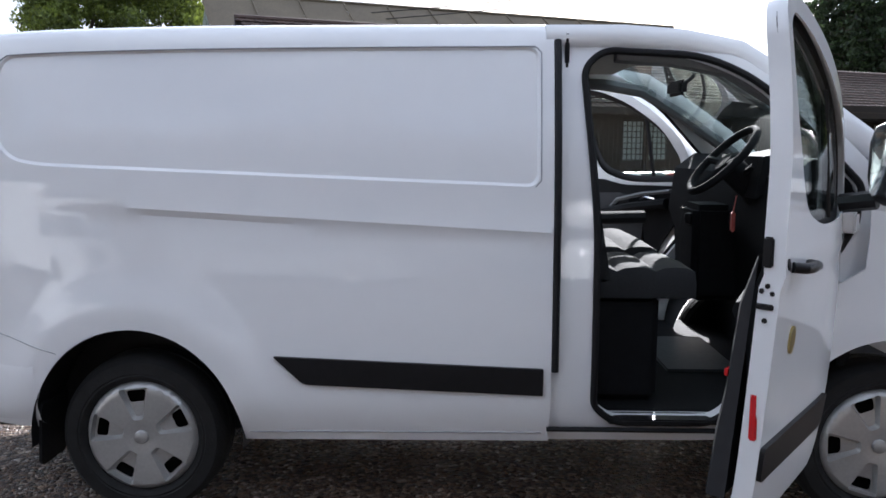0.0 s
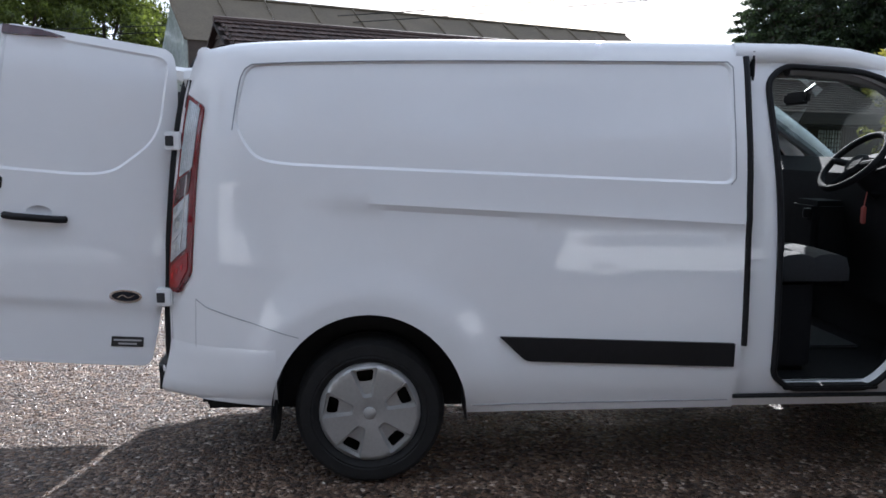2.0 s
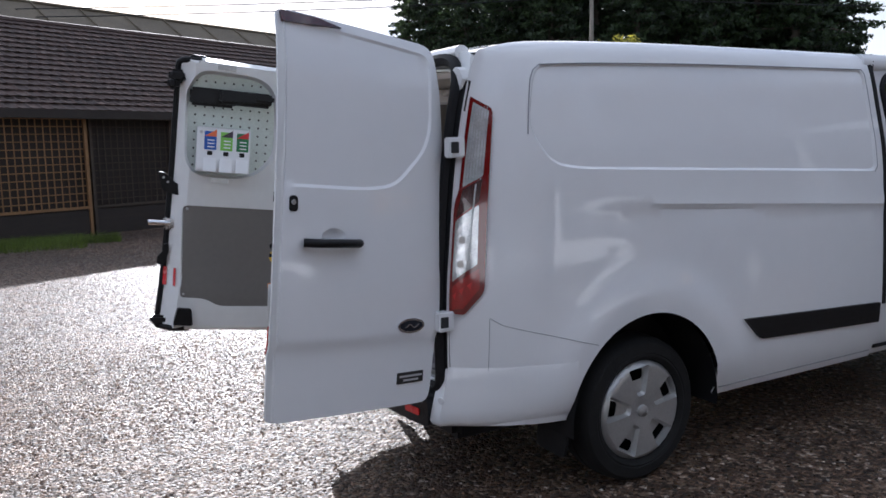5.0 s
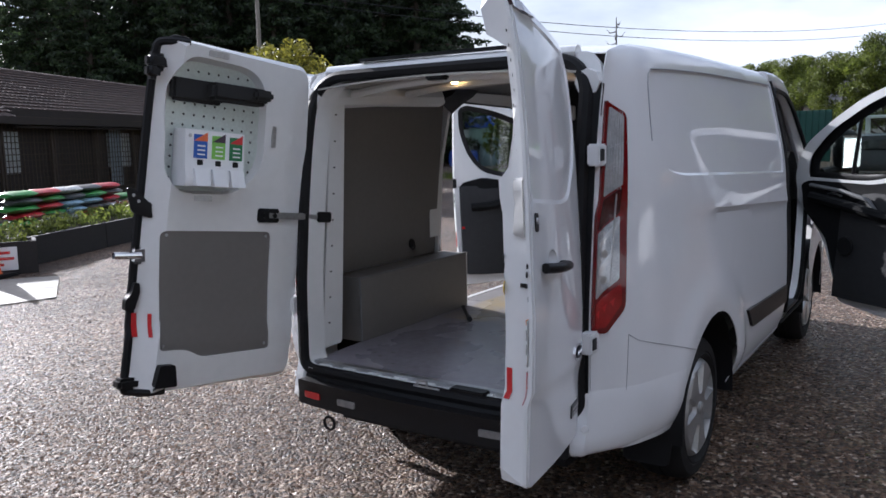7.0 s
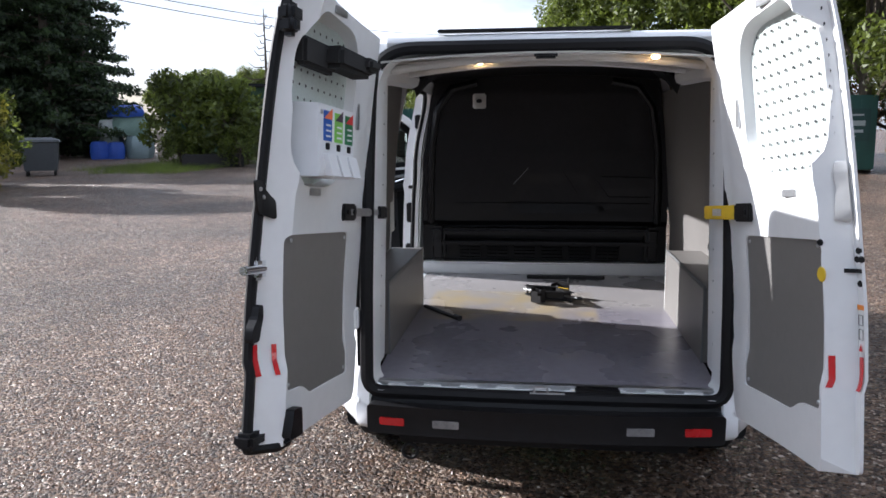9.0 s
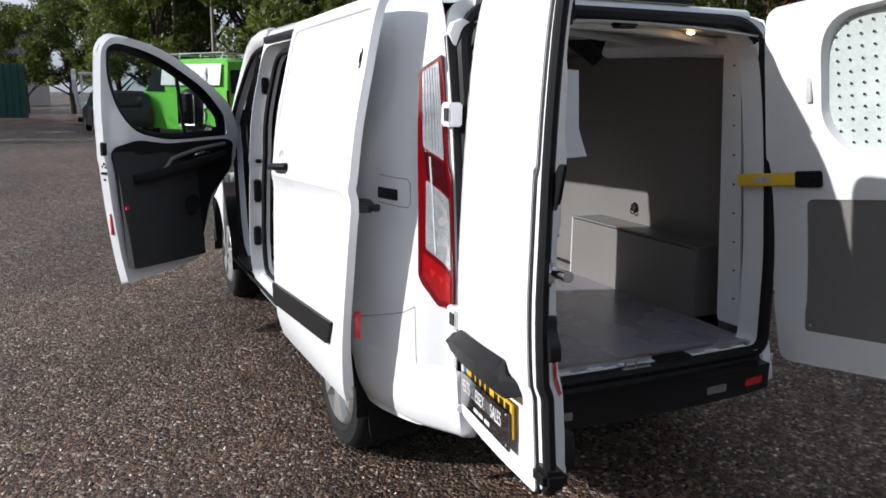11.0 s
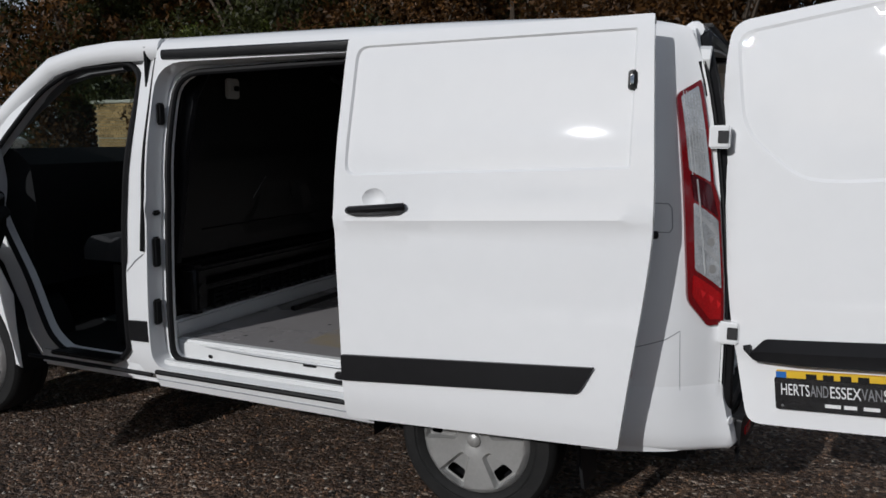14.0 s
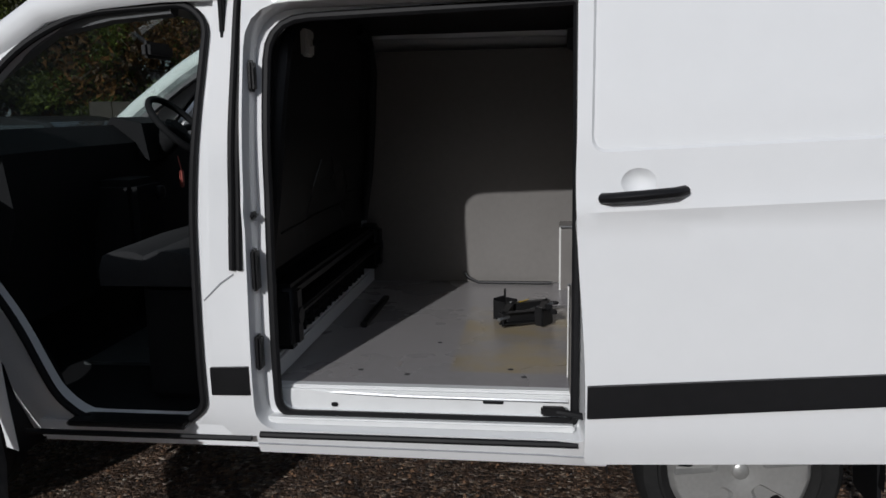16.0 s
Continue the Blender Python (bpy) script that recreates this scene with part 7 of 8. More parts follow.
part("wall", sheet([(6.2, 0), (10.8, 0), (10.8, 4.15), (8.5, 5.70), (6.2, 4.15)], lambda y, z: (0.0, y, z), 1.0, thick=0.05), surface("cloudy_pane", (0.50, 0.56, 0.52), 0.25, vary=0.35, scale=2.5, coat=0.6), glasshouse)
part("fascia", box(-0.15, LEN + 0.15, -0.33, -0.29, EAVE - 0.26, EAVE - 0.10, 0.005), DARKWOOD, shed)
part("downpipe", tube([(-0.02, -0.05, 0), (-0.02, -0.05, 2.3), (-0.10, -0.3, 2.42), (-0.1, -0.3, 3.3)], 0.03, 8), surface("grey_pipe", (0.25, 0.25, 0.24), 0.5), shed)
# lattice panels
LATH_V = mesh_from("lath", *box(-0.010, 0.010, -0.006, 0.006, 0, 1.80, 0), LATTICE)
LATH_H = mesh_from("lath", *box(0, 1.75, -0.006, 0.006, -0.010, 0.010, 0), LATTICE)
LATH_VT = mesh_from("lath", *box(-0.010, 0.010, -0.006, 0.006, 0, 1.80, 0), LATTICE_T)
LATH_HT = mesh_from("lath", *box(0, 1.75, -0.006, 0.006, -0.010, 0.010, 0), LATTICE_T)
x = 0.05
k = 0
while x < LEN - 1.8:
    if 6.0 < x < 6.5:
        x = 7.35
    first = k == 0
    panel = part("lattice_panel", joined(box(x, x + 1.80, -0.10, -0.06, 0.50, 0.55, 0.004), box(x, x + 1.80, -0.10, -0.06, 2.30, 2.35, 0.004), box(x, x + 0.06, -0.11, -0.05, 0.0, 2.35, 0.004), box(x + 1.74, x + 1.80, -0.11, -0.05, 0.0, 2.35, 0.004)), LATTICE_T if first else LATTICE, shed, "square lattice panel")
    if k < 6 or k > 8:
        for i in range(1, 13):
            part("lath", LATH_VT if first else LATH_V, LATTICE, panel, at=pose(x + 0.045 + 0.134 * i, -0.085, 0.52))
        for i in range(1, 13):
            part("lath", LATH_HT if first else LATH_H, LATTICE, panel, at=pose(x + 0.03, -0.072, 0.52 + 0.137 * i))
    else:
        part("infill_board", box(x + 0.6, x + 1.2, -0.075, -0.062, 0.5, 2.3, 0.004), surface("grey_board", (0.16, 0.19, 0.20), 0.7, vary=0.2), panel) if k == 7 else None
        for i in range(1, 13):
            part("lath", LATH_V, LATTICE, panel, at=pose(x + 0.045 + 0.134 * i, -0.085, 0.52))
            part("lath", LATH_H, LATTICE, panel, at=pose(x + 0.03, -0.072, 0.52 + 0.137 * i))
    part("base_board", box(x, x + 1.80, -0.08, -0.05, 0.0, 0.48, 0.004), DARKWOOD, panel)
    x += 1.84
    k += 1
OLD_DOOR = surface("old_door_paint", (0.060, 0.058, 0.055), 0.6, vary=0.25)
UPVC = surface("white_upvc", (0.78, 0.79, 0.80), 0.3, vary=0.02)
door = part("door", box(6.10, 6.98, -0.10, -0.04, 0.02, 2.08, 0.01), OLD_DOOR, shed, "dull grey-brown half-glazed door")
part("door_pane", box(6.24, 6.84, -0.115, -0.10, 0.95, 1.92, 0.006), surface("dark_pane", (0.02, 0.03, 0.03), 0.05, coat=1.0), door)
part("door_frame", joined(box(6.02, 6.10, -0.12, -0.02, 0, 2.30, 0.006), box(6.98, 7.06, -0.12, -0.02, 0, 2.30, 0.006), box(6.10, 6.98, -0.12, -0.02, 2.08, 2.30, 0.006)), DARKWOOD, door)
for x0 in (8.6, 13.5, 17.3):
    win = part("window", box(x0, x0 + 1.3, -0.03, 0.0, 1.05, 2.0, 0.005), surface("pale_window", (0.45, 0.47, 0.45), 0.2, vary=0.2, scale=2), shed, "pale window standing behind the lattice")
    part("glazing_bar", box(x0 + 0.62, x0 + 0.68, -0.045, -0.03, 1.05, 2.0, 0.003), UPVC, win)

# ---- beds, slab, cone, bags ----
SLEEPER = surface("black_sleeper", (0.018, 0.016, 0.015), 0.8, vary=0.3, bump=0.3, bump_scale=30)
bed = thing("raised_bed", "long raised bed edged with dark boards and low plants", "flower bed")
b0, b1 = Vector((2.2, 8.72)), Vector((11.2, 13.1))
bd = (b1 - b0).normalized()
bn = Vector((-bd.y, bd.x))
bm4 = Matrix(((bd.x, bn.x, 0, b0.x), (bd.y, bn.y, 0, b0.y), (0, 0, 1, 0), (0, 0, 0, 1)))
bed.matrix_basis = bm4
BL = (b1 - b0).length
for k in range(5):
    part("edge_board", box(BL * k / 5 + 0.004, BL * (k + 1) / 5 - 0.004, 0, 0.08, 0, 0.40, 0.008), SLEEPER, bed)
part("end_board", box(0, 0.08, 0.08, 1.2, 0, 0.40, 0.008), SLEEPER, bed)
part("end_board", box(BL - 0.08, BL, 0.08, 1.6, 0, 0.40, 0.008), SLEEPER, bed)
part("soil", box(0.08, BL - 0.08, 0.08, 2.6, 0.0, 0.36, 0.01), surface("dark_soil", (0.03, 0.022, 0.016), 0.95, vary=0.3, bump=0.5), bed)
r3 = np.random.default_rng(3)
tagged(part("low_planting", mesh_from("low_planting", *leaf_cloud([(r3.uniform(0.2, BL - 0.2), r3.uniform(0.15, 0.9), 0.42 + 0.06 * r3.random(), 0.10 + 0.10 * r3.random()) for _ in range(130)], 7000, 0.035, r3), FLOWER, 0), FLOWER, bed), "low green and yellow bedding plants", kind="stuff")
bush_m = leafy("pink_flowers", (0.22, 0.10, 0.09), 0.4)
tagged(part("flowers", mesh_from("flowers", *leaf_cloud([(r3.uniform(3.5, BL - 0.4), r3.uniform(0.3, 0.9), 0.55, 0.12) for _ in range(22)], 900, 0.03, r3), bush_m, 0), bush_m, bed), "pale pink flowers", kind="stuff")
for a, hgt in ((7.6, 0.42), (8.0, 0.62), (8.35, 0.5)):
    p = bm4 @ Vector((a, 0.35, 0.36))
    st = tagged(part("stone_post", box(-0.09, 0.09, -0.09, 0.09, 0, hgt, 0.02), surface("grey_stone", (0.22, 0.22, 0.21), 0.85, vary=0.25, scale=12)), "short grey stone post in the flower bed", "post", "stone posts")
    st.matrix_basis = Matrix.Translation(p)
planter = thing("planter", "black timber planter with a white painted notice", "planter", at=pose(0.92, 8.72, 0, 0, 0, -28))
part("box_wall", joined(box(0, 1.25, 0, 0.05, 0, 0.42, 0.006), box(0, 1.25, 0.45, 0.5, 0, 0.42, 0.006), box(0, 0.05, 0.05, 0.45, 0, 0.42, 0.006), box(1.20, 1.25, 0.05, 0.45, 0, 0.42, 0.006)), SLEEPER, planter)
part("soil", box(0.05, 1.2, 0.05, 0.45, 0.1, 0.36, 0.004), surface("dark_soil", (0.03, 0.022, 0.016), 0.95, vary=0.3, bump=0.5), planter)
notice = part("notice", box(0.62, 1.02, -0.012, 0.0, 0.06, 0.36, 0.004), UPVC, planter, "white notice with unreadable red writing")
for k, w in enumerate((0.26, 0.30, 0.18)):
    part("notice_bar", box(0.68, 0.68 + w, -0.0145, -0.012, 0.27 - 0.075 * k, 0.305 - 0.075 * k, 0), RED, notice)
tagged(part("planting", mesh_from("plants", *leaf_cloud([(r3.uniform(0.1, 1.1), 0.25, 0.42, 0.10) for _ in range(9)], 900, 0.035, r3), FLOWER, 0), FLOWER, planter), "small green plants", kind="stuff")
cone = thing("traffic_cone", "orange traffic cone with a pale band on a black base", "traffic cone", at=pose(1.44, 8.30, 0, 0, 0, 20) @ Matrix.Scale(1.3, 4))
ORANGE = surface("orange_plastic", (0.75, 0.13, 0.02), 0.45, vary=0.12)
part("cone_body", lathe([(0.145, 0.03), (0.13, 0.06), (0.085, 0.40), (0.070, 0.50), (0.028, 0.76), (0.0, 0.765)], 28, "z"), ORANGE, cone)
part("pale_band", lathe([(0.0935, 0.36), (0.0925, 0.362), (0.0745, 0.50), (0.0735, 0.502)], 28, "z"), surface("reflective_band", (0.62, 0.60, 0.58), 0.3), cone)
part("base", box(-0.21, 0.21, -0.21, 0.21, 0.0, 0.035, 0.012), RUBBER, cone)
slab = tagged(part("pavement_slab", sheet([(-0.5, 6.6), (1.1, 6.2), (1.95, 7.55), (0.6, 8.5), (-0.3, 9.0)], lambda x, y: (x, y, 0.014), 0.3, thick=0.05), surface("pale_concrete", (0.26, 0.24, 0.21), 0.6, vary=0.2, scale=3, bump=0.2, bump_scale=30)), "pale concrete apron before the shed", "pavement", kind="structure")
BAGS = [((0.06, 0.28, 0.06), 0), ((0.50, 0.03, 0.04), 1), ((0.60, 0.60, 0.58), 2), ((0.10, 0.10, 0.10), 3), ((0.30, 0.45, 0.55), 4)]


def bag_geo():
    rings = []
    for x in np.linspace(-0.32, 0.32, 9):
        f = (1 - (abs(x) / 0.335) ** 4) ** 0.5
        rings.append([(x, 0.20 * math.cos(a) * (0.6 + 0.4 * f), 0.062 * math.sin(a) * f + 0.065 + 0.006 * math.sin(9 * x + 3 * a)) for a in np.linspace(0, math.tau, 13)[:-1]])
    return loft(rings)


bag_meshes = [mesh_from("bag", *bag_geo(), surface(f"compost_bag_{k}", c, 0.35, vary=0.5, scale=9), 60) for c, k in BAGS]
words = ("green", "red", "white", "black", "pale blue")
for row in range(5):
    for kk in range(7 if row < 3 else 5):
        pick = int(r3.integers(5))
        p = bm4 @ Vector((1.7 + 0.62 * kk + 0.1 * (row % 2), 1.25 + 0.03 * r3.random(), 0.36 + 0.115 * row))
        bg = tagged(new("compost_bag", bag_meshes[pick]), f"{words[pick]} plastic compost bag stacked on the bed", "bag", "stacked compost bags")
        bg.matrix_basis = Matrix.Translation(p) @ pose(0, 0, 0, 0, 0, math.degrees(math.atan2(bd.y, bd.x)) + float(r3.uniform(-5, 5)))
# grass verge by the gate
def grass(name, label, boxes, n, size):
    v, f = [], []
    for _ in range(n):
        b = boxes[int(r3.integers(len(boxes)))]
        x, y, a, s = r3.uniform(b[0], b[1]), r3.uniform(b[2], b[3]), r3.uniform(0, 6.28), size * r3.uniform(0.5, 1.3)
        dx, dy, lx, ly = 0.006 * math.cos(a), 0.006 * math.sin(a), r3.normal() * s * 0.35, r3.normal() * s * 0.35
        o = len(v)
        v += [(x - dx, y - dy, 0), (x + dx, y + dy, 0), (x + lx, y + ly, s)]
        f.append((o, o + 1, o + 2))
    return tagged(new(name, mesh_from(name, v, f, GRASS, 0)), label, "grass", kind="stuff")


grass("grass", "rough grass verge beside the gate", [(-4.6, -1.2, 10.6, 12.2), (-3.4, -0.6, 11.2, 12.0)], 9000, 0.13)
grass("grass", "rough grass along the far verge", [(24, 34, 13.5, 17), (26, 40, 15, 19)], 12000, 0.22)

# ---- gate, fence, greenhouse ----
ZINC = surface("galvanised_tube", (0.42, 0.43, 0.44), 0.4, metal=0.7, vary=0.15)
gate = thing("field_gate", "galvanised steel field gate, closed", "gate", at=pose(-3.15, 12.35, 0, 0, 0, 186))
part("gate_frame", joined(tube([(0.05, 0, 0.12), (0.05, 0, 1.25)], 0.024, 8), tube([(3.0, 0, 0.12), (3.0, 0, 1.25)], 0.024, 8), tube([(1.5, 0, 0.12), (1.5, 0, 1.25)], 0.018, 8)), ZINC, gate)
for z in (0.14, 0.30, 0.47, 0.66, 0.90, 1.22):
    part("rail", tube([(0.05, 0, z), (3.0, 0, z)], 0.020, 8), ZINC, gate)
gate2 = copy_thing(gate, pose(-6.35, 12.0, 0, 0, 0, 200))
gp = tagged(part("gate_post", box(-0.09, 0.09, -0.09, 0.09, 0, 2.1, 0.012), DARKWOOD), "dark timber gate post", "post", "gate posts")
gp.matrix_basis = pose(-3.0, 12.3, 0)
for x, y in ((-6.25, 12.0), (-9.4, 10.9)):
    copy_thing(gp, pose(x, y, 0))
plate = thing("gate_sign", "black sign with plain pale bars on the gate", "sign", at=pose(-5.95, 11.92, 1.05, 0, 0, 10))
part("board", box(-0.02, 0.55, -0.01, 0.01, 0, 0.25, 0.004), BLACK, plate)
for k in range(2):
    part("pale_bar", box(0.05, 0.45, -0.012, -0.010, 0.06 + 0.08 * k, 0.10 + 0.08 * k, 0), UPVC, plate)
fence = tagged(thing("board_fence", "dark close-boarded fence beside the shed", "fence", at=pose(-3.0, 12.4, 0, 0, 0, 80)), kind="")
for k in range(9):
    part("board", box(0.14 * k, 0.14 * k + 0.135, -0.01, 0.01, 0, 1.65, 0.003), DARKWOOD, fence)
gh = thing("greenhouse", "old glazed greenhouse with pale frame and cloudy panes", "greenhouse", at=pose(-8.2, 21.0, 0, 0, 0, 12))
GW, GL, GE, GR = 6.0, 14.0, 2.3, 4.9
PANE_M = surface("cloudy_pane", (0.50, 0.56, 0.52), 0.25, vary=0.35, scale=2.5, coat=0.6)
FRAME_M = surface("pale_frame", (0.62, 0.62, 0.58), 0.6, vary=0.2)
part("glass_wall", sheet([(0, 0.6), (GW, 0.6), (GW, GE), (GW / 2, GR), (0, GE)], lambda x, z: (x, 0, z), 1.0, thick=0.02), PANE_M, gh)
part("base_wall", box(-0.05, GW + 0.05, -0.05, 0.08, 0, 0.6, 0.01), BOARDS, gh)
for k in range(13):
    x = GW * k / 12
    zt = GE + (GR - GE) * (1 - abs(x - GW / 2) / (GW / 2))
    part("glazing_bar", box(x - 0.02, x + 0.02, -0.05, -0.0, 0.6, zt, 0.003), FRAME_M, gh)
for z in (0.62, 1.5, GE, 3.2):
    half = GW / 2 if z <= GE else GW / 2 * (GR - z) / (GR - GE)
    part("rail", box(GW / 2 - half, GW / 2 + half, -0.06, -0.002, z - 0.03, z + 0.03, 0.003), FRAME_M, gh)
for sgn in (0, 1):
    xa = 0 if sgn == 0 else GW
    part("glass_roof", sheet([(0, 0), (GL, 0), (GL, 1), (0, 1)], lambda y, t: (xa + (GW / 2 - xa) * t, y, GE + (GR - GE) * t), 1.5, thick=0.02), PANE_M, gh)
    part("glass_side", box(xa - 0.02, xa + 0.02, 0, GL, 0.0, GE, 0.004), PANE_M, gh)
    for k in range(20):
        y = GL * k / 19
        part("glazing_bar", tube([(xa, y, 0), (xa, y, GE), (GW / 2, y, GR + 0.03)], 0.025, 4), FRAME_M, gh)

# ---- poles and wires ----
POLE = surface("pole_timber", (0.28, 0.25, 0.21), 0.85, vary=0.2, grain=(1, 1, 0.1))
pole = thing("telegraph_pole", "tall slim pole carrying wires", "pole", at=pose(*polar(-1.7, -3.8, 51.8, 26), 0))
part("shaft", tube([(0, 0, 0), (0, 0, 6.3)], [0.09, 0.06], 10), POLE, pole)
part("cross_arm", box(-0.25, 0.1, -0.03, 0.03, 6.1, 6.2, 0.006), POLE, pole)
pole2 = thing("lamp_pole", "tall pole with a lamp head among the trees", "pole", at=pose(*polar(-3.86, -0.9, -4.6, 42), 0))
part("shaft", tube([(0, 0, 0), (0, 0, 7.6)], [0.11, 0.07], 10), POLE, pole2)
part("lamp_head", box(-0.2, 0.5, -0.9, 0.9, 7.45, 7.6, 0.03), surface("grey_lamp", (0.4, 0.41, 0.42), 0.5), pole2)
pole3 = thing("telegraph_pole", "tall timber pole in front of the trees", "pole", at=pose(*polar(-3.17, 2.3, -6.6, 46), 0))
part("shaft", tube([(0, 0, 0), (0, 0, 12)], [0.16, 0.11], 10), POLE, pole3)
wires = thing("overhead_wires", "thin overhead wires against trees and sky", "wires")
pw = Vector((*polar(-1.7, -3.8, 51.8, 26), 6.1))
for dz in (0.0, 0.22):
    part("wire", tube([tuple(Vector((-30, 30, 5.6 + dz)).lerp(pw + Vector((0, 0, dz)), t) - Vector((0, 0, 3.0 * t * (1 - t)))) for t in np.linspace(0, 1, 14)], 0.014, 4), RUBBER, wires)
    part("wire", tube([tuple((pw + Vector((0, 0, dz))).lerp(Vector((62, 2, 8.6 + dz * 3)), t) - Vector((0, 0, 4.0 * t * (1 - t)))) for t in np.linspace(0, 1, 14)], 0.014, 4), RUBBER, wires)

# ---- other vehicles ----
def vehicle(name, label, paint, at, length=4.3, width=1.8, height=1.5, van_like=False, group="parked vehicles", glass_back=True):
    ob = thing(name, label, "van" if van_like else "car", group, at=at)
    h, L = height, length
    if van_like:
        prof = [(0, 0.25), (0.0, 0.75), (0.04, h * 0.95), (0.18, h), (L * 0.62, h), (L * 0.70, h * 0.96), (L * 0.86, h * 0.60), (L * 0.97, h * 0.48), (L, h * 0.36), (L, 0.25)]
        w0, w1, zs = L * 0.64, L * 0.85, (h * 0.58, h * 0.90)
    else:
        prof = [(0.02, 0.28), (0.0, 0.62), (0.10, 0.86), (0.30, h * 0.95), (0.75, h), (L * 0.45, h), (L * 0.56, h * 0.95), (L * 0.74, h * 0.66), (L * 0.95, h * 0.55), (L, h * 0.42), (L - 0.02, 0.25)]
        w0, w1, zs = 0.45, L * 0.72, (h * 0.64, h * 0.93)
    rings = []
    for s, t in ((-1, 0.0), (-0.97, 0.03), (-0.6, 0.06), (0, 0.07), (0.6, 0.06), (0.97, 0.03), (1, 0.0)):
        rings.append([(x, s * width / 2 * (1 - 0.17 * max(0, (z - h * 0.55) / (h * 0.45))), z * (1 if z < h * 0.6 else 1 - 0.015 + t * 0.2)) for x, z in prof])
    part("body", loft(rings), paint, ob, sharp=45)
    dark = surface("tinted_glass", (0.02, 0.025, 0.028), 0.05, vary=0.1, coat=1.0)
    for s in (-1, 1):
        if van_like:
            loop = [(w0 + 0.02, zs[0]), (w1 - 0.06, zs[0]), (w1 - 0.42, zs[1] - 0.05), (w0 + 0.04, zs[1] - 0.05)]
        else:
            loop = [(0.42, zs[0]), (w1 - 0.10, zs[0]), (L * 0.56, zs[1]), (0.62, zs[1])]
        part("side_window", sheet(rounded(loop, 0.04), lambda x, z: (x, s * (width / 2 * (1 - 0.17 * max(0, (z - h * 0.55) / (h * 0.45))) + 0.004), z), 0.2, thick=0.01, flip=s > 0), dark, ob)
        part("head_light", box(L - 0.12, L + 0.01, s * width * 0.38 - 0.14, s * width * 0.38 + 0.14, h * 0.36, h * 0.46, 0.03), LENS, ob)
        part("tail_lamp", box(-0.012, 0.05, s * width * 0.46 - 0.05, s * width * 0.46 + 0.03, h * 0.36, h * 0.60, 0.012), REDGLASS, ob)
        for x in (L * 0.19, L * 0.81):
            wh = part("wheel", lathe([(0.0, 0.02), (0.19, 0.015), (0.21, 0.03), (0.22, 0.0), (0.30, 0.005), (0.32, -0.03), (0.32, -0.18), (0.2, -0.2)], 24), TYRE, ob, at=pose(x, s * (width / 2 - 0.02), 0.32, 0, 0, 0 if s > 0 else 180))
            part("hub_cap", lathe([(0, 0.026), (0.17, 0.022), (0.19, 0.034), (0.2, 0.02)], 20), SILVER, wh)
    xa, za = (L * 0.70, h * 0.93) if van_like else (L * 0.57, h * 0.93)
    xb, zb = (L * 0.86, h * 0.61) if van_like else (L * 0.735, h * 0.675)
    part("windscreen", sheet([(0, -1), (1, -1), (1, 1), (0, 1)], lambda t, y: (xa + (xb - xa) * t + 0.015, y * width * (0.40 + 0.05 * t), za + (zb - za) * t + 0.03), 0.25, thick=0.008), dark, ob)
    if glass_back:
        part("rear_window", box(-0.008, 0.08, -width * 0.33, width * 0.33, h * 0.62, h * 0.86, 0.02) if van_like else box(0.06, 0.34, -width * 0.33, width * 0.33, h * 0.66, h * 0.86, 0.02), dark, ob)
    part("number_plate", box(L - 0.005, L + 0.012, -0.26, 0.26, 0.42, 0.53, 0.004), UPVC, ob)
    part("grille", box(L - 0.05, L + 0.006, -0.5, 0.5, h * 0.26, h * 0.40, 0.02), BLACK, ob)
    return ob


P_BLUE = surface("dark_blue_paint", (0.012, 0.020, 0.055), 0.3, vary=0.05, coat=0.25, spec=0.3)
P_RED = surface("red_paint", (0.35, 0.03, 0.025), 0.3, vary=0.05, coat=1.0)
P_WHITE = surface("white_car_paint", (0.75, 0.76, 0.77), 0.25, vary=0.03, coat=1.0)
P_SILVER = surface("silver_car_paint", (0.32, 0.33, 0.34), 0.3, metal=0.4, vary=0.04, coat=1.0)
P_BLACK = surface("black_car_paint", (0.012, 0.012, 0.014), 0.35, vary=0.05, coat=0.2, spec=0.3)
P_GREEN = surface("bright_green_paint", (0.14, 0.50, 0.05), 0.3, vary=0.06, coat=1.0)
P_TEAL = surface("dark_green_sheet", (0.012, 0.07, 0.055), 0.5, vary=0.15)
vehicle("parked_van", "dark blue small van parked behind the gate", P_BLUE, pose(-5.6, 18.3, 0, 0, 0, -78), 4.4, 1.8, 1.85, True)
vehicle("parked_car", "red hatchback parked beyond the gate", P_RED, pose(-9.2, 25.0, 0, 0, 0, -80), 4.0, 1.75, 1.75)
vehicle("parked_car", "red hatchback in the row beyond the gate", P_RED, pose(-10.8, 29.0, 0, 0, 0, -80), 4.0, 1.75, 1.75)
vehicle("parked_van", "white van at the end of the row", P_WHITE, pose(-13.4, 34.0, 0, 0, 0, -75), 5.0, 1.95, 2.1, True)
gv = vehicle("parked_van", "bright green high van with a pale plant motif and ladder", P_GREEN, pose(23.8, -3.3, 0, 0, 0, 27), 5.6, 2.0, 2.65, True, glass_back=False)
mot = surface("pale_motif", (0.62, 0.66, 0.60), 0.4, vary=0.2)
